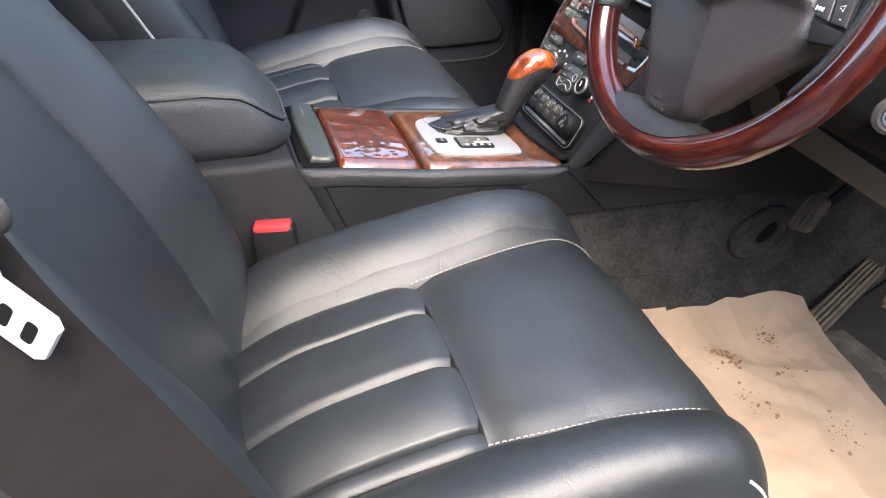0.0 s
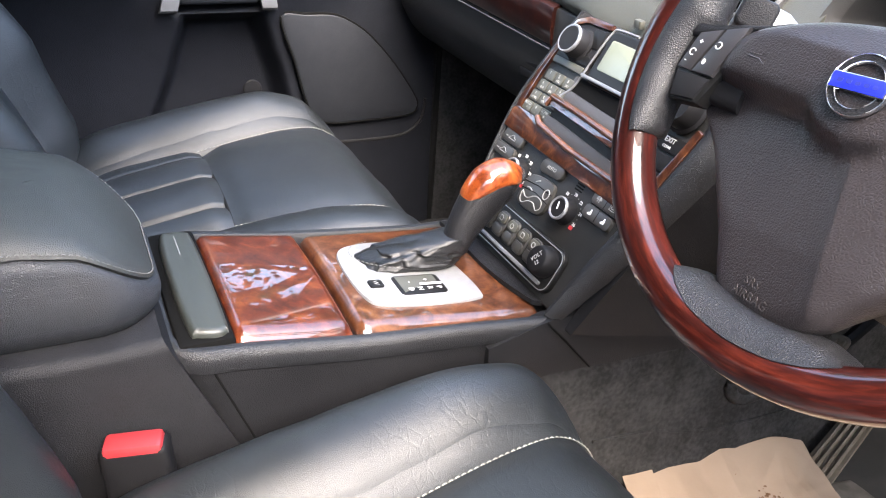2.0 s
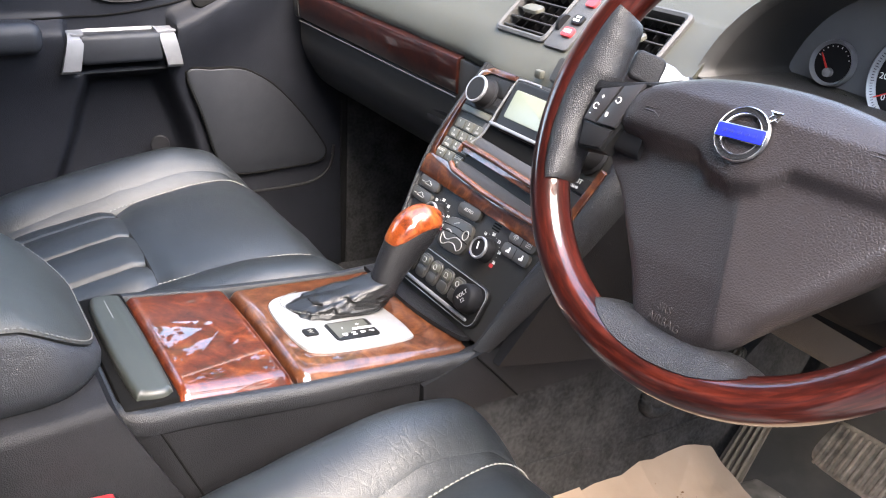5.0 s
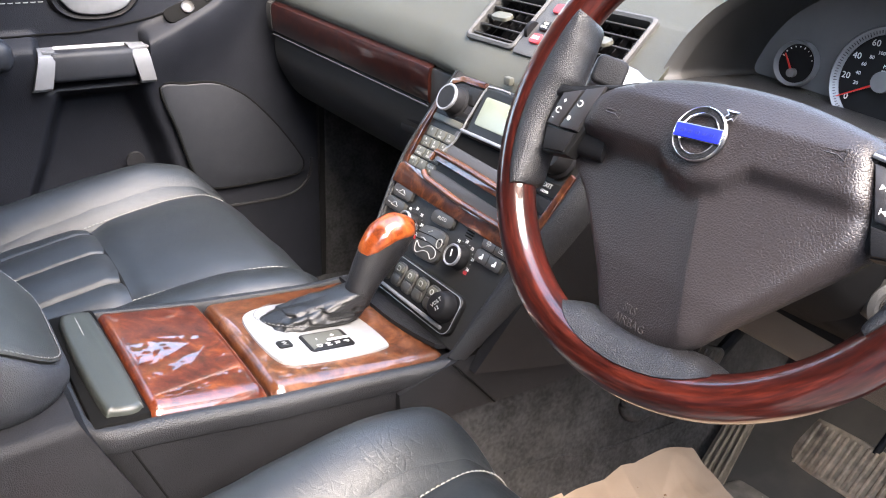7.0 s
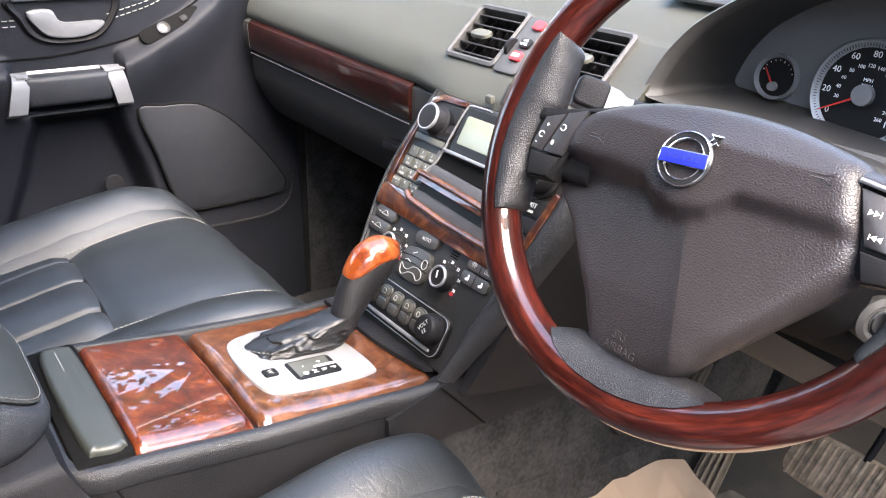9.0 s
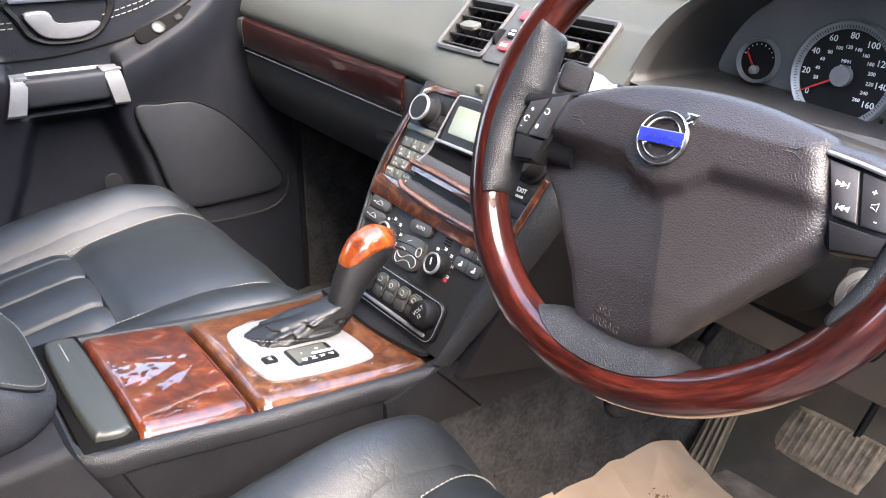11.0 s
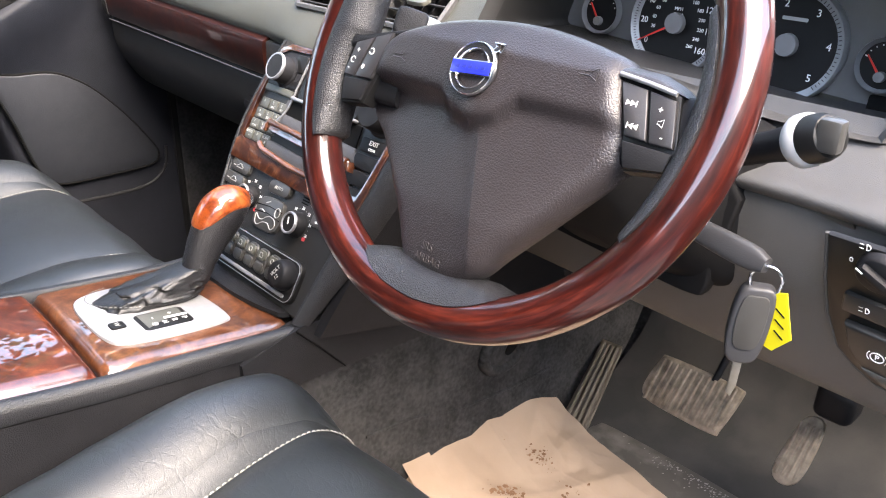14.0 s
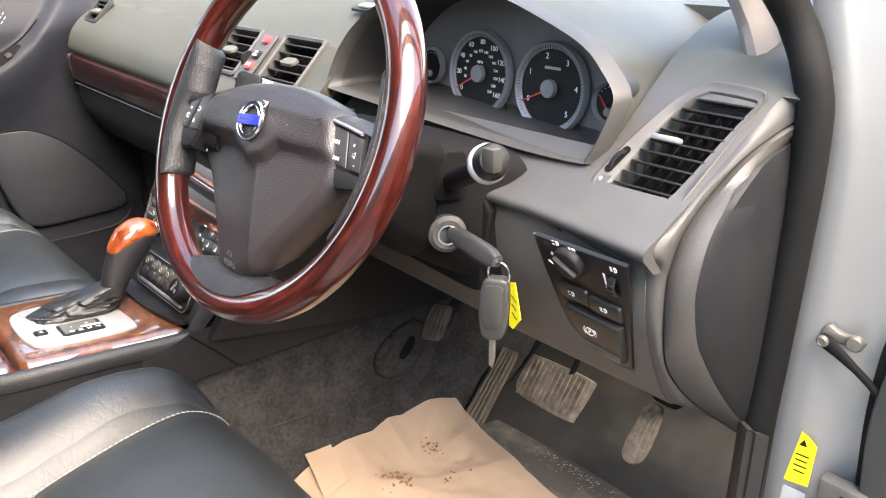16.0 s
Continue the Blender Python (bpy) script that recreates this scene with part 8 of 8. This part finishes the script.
tube(bm, smooth_poly([(-0.735, 0.282, -0.05), (-0.735, 0.287, 0.1), (-0.735, 0.29, 0.3), (-0.738, 0.285, 0.5), (-0.76, 0.27, 0.66)], 6, False), 0.011, 8)
tagged(part("door_seal_west", bm, SEAL), "black rubber seal round the passenger door", "seal", kind="structure")

# ---------------------------------------------------------------- driver's door, standing open beside the camera
DD = basis((0.925, 0.462, -0.1), (0.906, -0.42, 0), (0, 0, 1))
ddoor = thing("driver_door", "open driver door with dark inner trim and glass", "car door", (0.925, 0.462, -0.1))
bm = bmesh.new()
prism(bm, smooth_poly([Vector(p) for p in ((0.02, 0.0), (0.5, -0.02), (1.0, 0.0), (1.1, 0.2), (1.12, 0.5), (1.1, 0.72), (0.6, 0.75), (0.02, 0.74), (0.0, 0.4))], 4), 0.09, DD @ pose(0, 0, -0.02), 0.015, 3)
part("door_body", bm, PANEL, ddoor, "dark inner trim")
# black plate: the door's edge, and the shaded gap before the grey trim
bm = bmesh.new()
prism(bm, smooth_poly([Vector(p) for p in ((0.842, -0.1), (0.839, 0.15), (0.829, 0.29), (0.8245, 0.37), (0.827, 0.44), (0.838, 0.495), (0.87, 0.525), (0.93, 0.535), (0.965, 0.3), (0.965, -0.1))], 4), 0.02, basis((0.014, 0.412, -0.03), (1, 0, 0), (0, 0, 1)), 0.004)
part("door_edge", bm, SEAL, ddoor, "black front edge of the door and the shaded gap beside it")
bm = bmesh.new()
prism(bm, smooth_poly([Vector(p) for p in ((0.862, -0.1), (0.858, 0.15), (0.848, 0.29), (0.842, 0.37), (0.8445, 0.43), (0.856, 0.48), (0.89, 0.505), (0.935, 0.51), (0.96, 0.3), (0.96, -0.1))], 4), 0.02, basis((0.006, 0.396, -0.05), (1, 0, 0), (0, 0, 1)), 0.006, 3)
part("edge_trim", bm, DASH_MID, ddoor, "grey trim at the front of the door")
bm = bmesh.new()
tube(bm, [DD @ Vector((u, v, 0.03)) for u, v in ((0.05, 0.73), (0.3, 0.98), (0.5, 1.14), (0.8, 1.2), (1.05, 1.16), (1.1, 0.72))], 0.022, 10)
part("window_frame", bm, PLASTIC, ddoor, "black window frame")
bm = bmesh.new()
rbox(bm, (0.5, 0.05, 0.06), DD @ pose(0.62, 0.5, -0.03), 0.02, 3)
part("arm_ledge", bm, GRAINED, ddoor, "black padded arm ledge")

hinge = thing("metal_bracket", "worn grey metal bracket with two bolts on the jamb", "bracket", (0.842, 0.378, 0.22))
bm = bmesh.new()
rbox(bm, (0.05, 0.02, 0.075), pose(0.841, 0.379, 0.222), 0.005)
part("plate", bm, material("hinge_metal", (0.1, 0.097, 0.09), 0.5, (0.16, 0.155, 0.145), 60, metal=0.5), hinge, "worn metal plate")
for z_ in (0.2, 0.243):
    bm = bmesh.new()
    lathe(bm, [(0.0085, 0), (0.0085, 0.006), (0.007, 0.0075), (0, 0.0075)], basis((0.845, 0.3685, z_), (1, 0, 0), (0, 0, 1)), 6)
    part("bolt", bm, PLASTIC, hinge, "dark bolt head")

# ---------------------------------------------------------------- seat belt and buckle
buckle = thing("seat_belt_buckle", "black seat belt buckle with red release button", "buckle", (0.152, -0.4, 0.1))
BK = basis((0.152, -0.405, 0.24), (0.25, 0.95, 0.05), (-0.05, -0.04, 1))
bm = bmesh.new()
rbox(bm, (0.055, 0.085, 0.027), BK, 0.006, 3)
part("buckle_body", bm, PLASTIC, buckle, "black plastic body")
bm = bmesh.new()
rbox(bm, (0.047, 0.014, 0.023), BK @ pose(0, 0.0395, 0.0015), 0.004, 2)
part("release_button", bm, RED, buckle, "red release button")
bm = bmesh.new()
rbox(bm, (0.03, 0.14, 0.008), BK @ pose(0, -0.1, 0), 0.002)
part("buckle_stalk", bm, PLASTIC, buckle)

belt = thing("seat_belt", "dark brown webbing seat belt with pale grey tongue", "seat belt", (0.72, -0.55, 0.3))


def ribbon(pts, width, side, shift=0.0):
    rows = []
    for p in smooth_poly(pts, 8, False):
        rows.append([Vector(p) + Vector(side) * (width * (k / 6 - 0.5) + shift) + Vector((0.0, 0.0015 * math.cos(3 * k), 0)) for k in range(7)])
    return sheet(bmesh.new(), rows, 0.0015, (0.3, -0.9, 0))


part("webbing", ribbon([(0.735, -0.66, 0.95), (0.728, -0.60, 0.75), (0.722, -0.565, 0.60), (0.718, -0.52, 0.49), (0.712, -0.47, 0.36), (0.708, -0.43, 0.2), (0.705, -0.42, 0.02)], 0.074, (0.35, -0.72, -0.6), 0.012), BELT, belt, "dark brown webbing")
TG = basis((0.7258, -0.5497, 0.5905), (0.36, 0.6, -0.55), (0.25, 0.45, 0.75)) @ Matrix.Scale(0.66, 4)
bm = bmesh.new()
tng = [(-0.036, -0.006), (-0.02, -0.02), (0.03, -0.02), (0.036, -0.014), (0.036, 0.014), (0.03, 0.02), (-0.01, 0.02), (-0.018, 0.03), (-0.022, 0.055), (-0.036, 0.055)]
prism(bm, tng, 0.006, TG, 0.002)
tongue = part("tongue", bm, WHITE_PL, belt, "pale grey belt tongue")
for u in (0.002, 0.02):
    bm = bmesh.new()
    prism(bm, rrect(0.0085, 0.018, 0.003), 0.0012, TG @ pose(u, 0.0, 0.0056))
    part("tongue_slot", bm, RECESS, tongue, "dark slot")
bm = bmesh.new()
lathe(bm, [(0.014, 0), (0.014, 0.008), (0.01, 0.013), (0, 0.014)], TG @ pose(-0.03, 0.06, 0), 20)
part("belt_stop", bm, DASH_LOW, belt, "dark grey belt stop")

# label and check strap on the jamb
lab = tagged(new("warning_label"), "yellow warning label on the silver door jamb", "label")
lab.location = (0.777, 0.378, 0.26)
LB = basis((0.7905, 0.3835, 0.26), (0.99, 0.1, 0), (0.02, 0.0, 1))
bm = bmesh.new()
prism(bm, [(-0.0125, -0.032), (0.0125, -0.03), (0.0135, 0.022), (0.004, 0.03), (-0.004, 0.034)], 0.001, LB)
lp = part("label_face", bm, YELLOW, lab, "yellow printed label")
bm = bmesh.new()
prism(bm, [(-0.004, 0.0), (0.004, 0.0), (0, 0.008)], 0.0004, LB @ pose(0, 0.018, 0.0011))
part("warning_triangle", bm, PLASTIC, lp)
bm = bmesh.new()
for k in range(4):
    prism(bm, rrect(0.014 - 0.002 * (k % 2), 0.0016, 0.0005, 1), 0.0003, LB @ pose(0.001, 0.006 - 0.007 * k, 0.0011))
part("print_line", bm, PLASTIC, lp)
bm = bmesh.new()
prism(bm, rrect(0.024, 0.09, 0.002), 0.0008, LB @ pose(0, -0.085, -0.0002))
part("white_label", bm, WHITE_PL, lab, "white label strip")
WORN = material("worn_metal", (0.12, 0.11, 0.095), 0.5, (0.22, 0.2, 0.17), 60, metal=0.6)
strap = thing("door_check_strap", "black door check strap bolted to the jamb", "door hinge", (0.79, 0.38, 0.39))
bm = bmesh.new()
prism(bm, smooth_poly([Vector(p) for p in ((-0.012, -0.004), (-0.011, 0.007), (-0.004, 0.011), (0.006, 0.006), (0.022, 0.006), (0.029, 0.001), (0.024, -0.005), (0.004, -0.006))], 4), 0.006, basis((0.8, 0.386, 0.413), (1, 0.1, 0), (0, 0, 1)), 0.0025, 3)
part("bracket", bm, WORN, strap, "dirty metal bracket")
bm = bmesh.new()
lathe(bm, [(0.0085, 0), (0.0085, 0.003), (0.0065, 0.0055), (0.0, 0.006)], basis((0.821, 0.3805, 0.4145), (1, 0.1, 0), (0, 0, 1)), 20)
part("bolt_head", bm, WORN, strap, "round greasy bolt head")
bm = bmesh.new()
loft(bm, [[c_ + Vector((0.5, 0, 0.86)) * (w_ * math.cos(b)) + Vector((0, 1, 0)) * (0.0035 * math.sin(b)) for b in np.linspace(0, 2 * math.pi, 12, endpoint=False)] for c_, w_ in ((Vector((0.79, 0.378, 0.412)), 0.004), (Vector((0.796, 0.376, 0.408)), 0.0085), (Vector((0.812, 0.375, 0.4)), 0.006), (Vector((0.828, 0.377, 0.389)), 0.0042), (Vector((0.842, 0.38, 0.377)), 0.004), (Vector((0.856, 0.384, 0.362)), 0.0042))])
part("strap_arm", bm, SEAL, strap, "black greasy strap arm")
bm = bmesh.new()
lathe(bm, [(0.0062, 0), (0.006, 0.002), (0.004, 0.0035), (0.0036, 0.0025), (0, 0.0025)], basis((0.7945, 0.3715, 0.41), (1, 0, 0), (0, 0, 1)), 18)
part("bolt", bm, WORN, strap, "grey bolt")

# stains on the paper
bm = bmesh.new()
rng = random.Random(5)
for cx, cy, n, sp_ in ((0.225, 0.345, 55, 0.011), (0.245, 0.25, 80, 0.014), (0.333, 0.245, 40, 0.018), (0.426, 0.33, 50, 0.02), (0.29, 0.33, 12, 0.02), (0.3, 0.28, 14, 0.05)):
    for _ in range(n):
        x, y = cx + rng.gauss(0, sp_), cy + rng.gauss(0, sp_ * 0.8)
        hz = paper_z(x, y)
        r = 0.0006 + 0.0035 * rng.random() ** 3
        prism(bm, [(r * rng.uniform(0.5, 1.2) * math.cos(a), r * rng.uniform(0.5, 1.2) * math.sin(a)) for a in np.linspace(0, 2 * math.pi, 9, endpoint=False)], 0.0005, pose(x, y, hz + 0.0002))
tagged(part("stain", bm, STAIN, paper, "dark brown stains"), kind="stuff")

# ---------------------------------------------------------------- unseen walls added against low sky light, and trees mirrored in the lacquer
WALL_RENDER = material("light_block_render", (0.13, 0.124, 0.112), 0.9, (0.19, 0.18, 0.164), 2, bump=0.5, bscale=30)
# unseen wall, added so the lacquer mirrors something dark
bm = bmesh.new()
rbox(bm, (0.25, 22, 2.0), pose(-5.4, 0, 0.53), 0.02)
tagged(part("light_block_west", bm, WALL_RENDER), "plain unseen wall added to darken reflections on the passenger side", "wall", kind="structure")


def build_tree(x, y, height, spread, seed):
    """A broad-leaved tree: tapered trunk, limbs, and a crown of many small leaves in loose clumps."""
    rg = random.Random(seed)
    tree = thing("tree", "leafy green tree on the passenger side of the car", "tree", (x, y, -0.47), "trees by the wall")
    base = Vector((x, y, -0.47))
    bm = bmesh.new()
    mid = base + Vector((rg.uniform(-0.1, 0.1), rg.uniform(-0.1, 0.1), height * 0.4))
    tube(bm, smooth_poly([base, base.lerp(mid, 0.5) + Vector((0.05, 0, 0)), mid, mid + Vector((0, 0.05, height * 0.3))], 4, False), [0.16, 0.14, 0.13, 0.125, 0.12, 0.115, 0.11, 0.1, 0.09, 0.08, 0.07, 0.06, 0.04], 10)
    part("trunk", bm, BARK, tree, "rough brown trunk")
    clumps = []
    for k in range(9):
        a = 2 * math.pi * k / 9 + rg.uniform(-0.3, 0.3)
        end = base + Vector((spread * rg.uniform(0.45, 0.85) * math.cos(a), spread * rg.uniform(0.45, 0.85) * math.sin(a), height * rg.uniform(0.42, 0.9)))
        start = base + Vector((0, 0, height * rg.uniform(0.28, 0.55)))
        bm = bmesh.new()
        tube(bm, smooth_poly([start, start.lerp(end, 0.5) + Vector((0, 0, 0.15)), end], 4, False), [0.05, 0.045, 0.04, 0.035, 0.03, 0.025, 0.02, 0.015, 0.01], 7)
        part("limb", bm, BARK, tree)
        clumps += [end + Vector((rg.gauss(0, 0.35), rg.gauss(0, 0.35), rg.gauss(0, 0.3))) for _ in range(7)]
    vs, fs = [], []
    for c in clumps:
        r = rg.uniform(0.25, 0.5)
        for _ in range(75):
            p = c + Vector((rg.gauss(0, r * 0.6), rg.gauss(0, r * 0.6), rg.gauss(0, r * 0.5)))
            d = Vector((rg.uniform(-1, 1), rg.uniform(-1, 1), rg.uniform(-1, 1))).normalized()
            e = d.orthogonal().normalized()
            ln, wd = rg.uniform(0.05, 0.09), rg.uniform(0.025, 0.04)
            n = len(vs)
            vs += [p - d * ln, p + e * wd, p + d * ln, p - e * wd]
            fs.append((n, n + 1, n + 2, n + 3))
    me = bpy.data.meshes.new("crown")
    me.from_pydata([tuple(v) for v in vs], [], fs)
    me.materials.append(LEAF)
    ob = new("crown", me)
    ob.parent = tree
    ob.matrix_parent_inverse = Matrix.Translation(-tree.location)
    tagged(ob, "crown of small green leaves", kind="stuff")


build_tree(-3.7, -0.6, 4.6, 1.5, 3)
build_tree(-3.9, 1.9, 5.2, 1.7, 4)
build_tree(-3.4, 4.3, 4.8, 1.6, 5)
# unseen wall, added to keep low sky light off faces turned to it
bm = bmesh.new()
rbox(bm, (0.25, 22, 2.75), pose(3.7, 0, 0.905), 0.02)
tagged(part("light_block_east", bm, WALL_RENDER), "plain unseen wall added to block low sky light beyond the driver door", "wall", kind="structure")
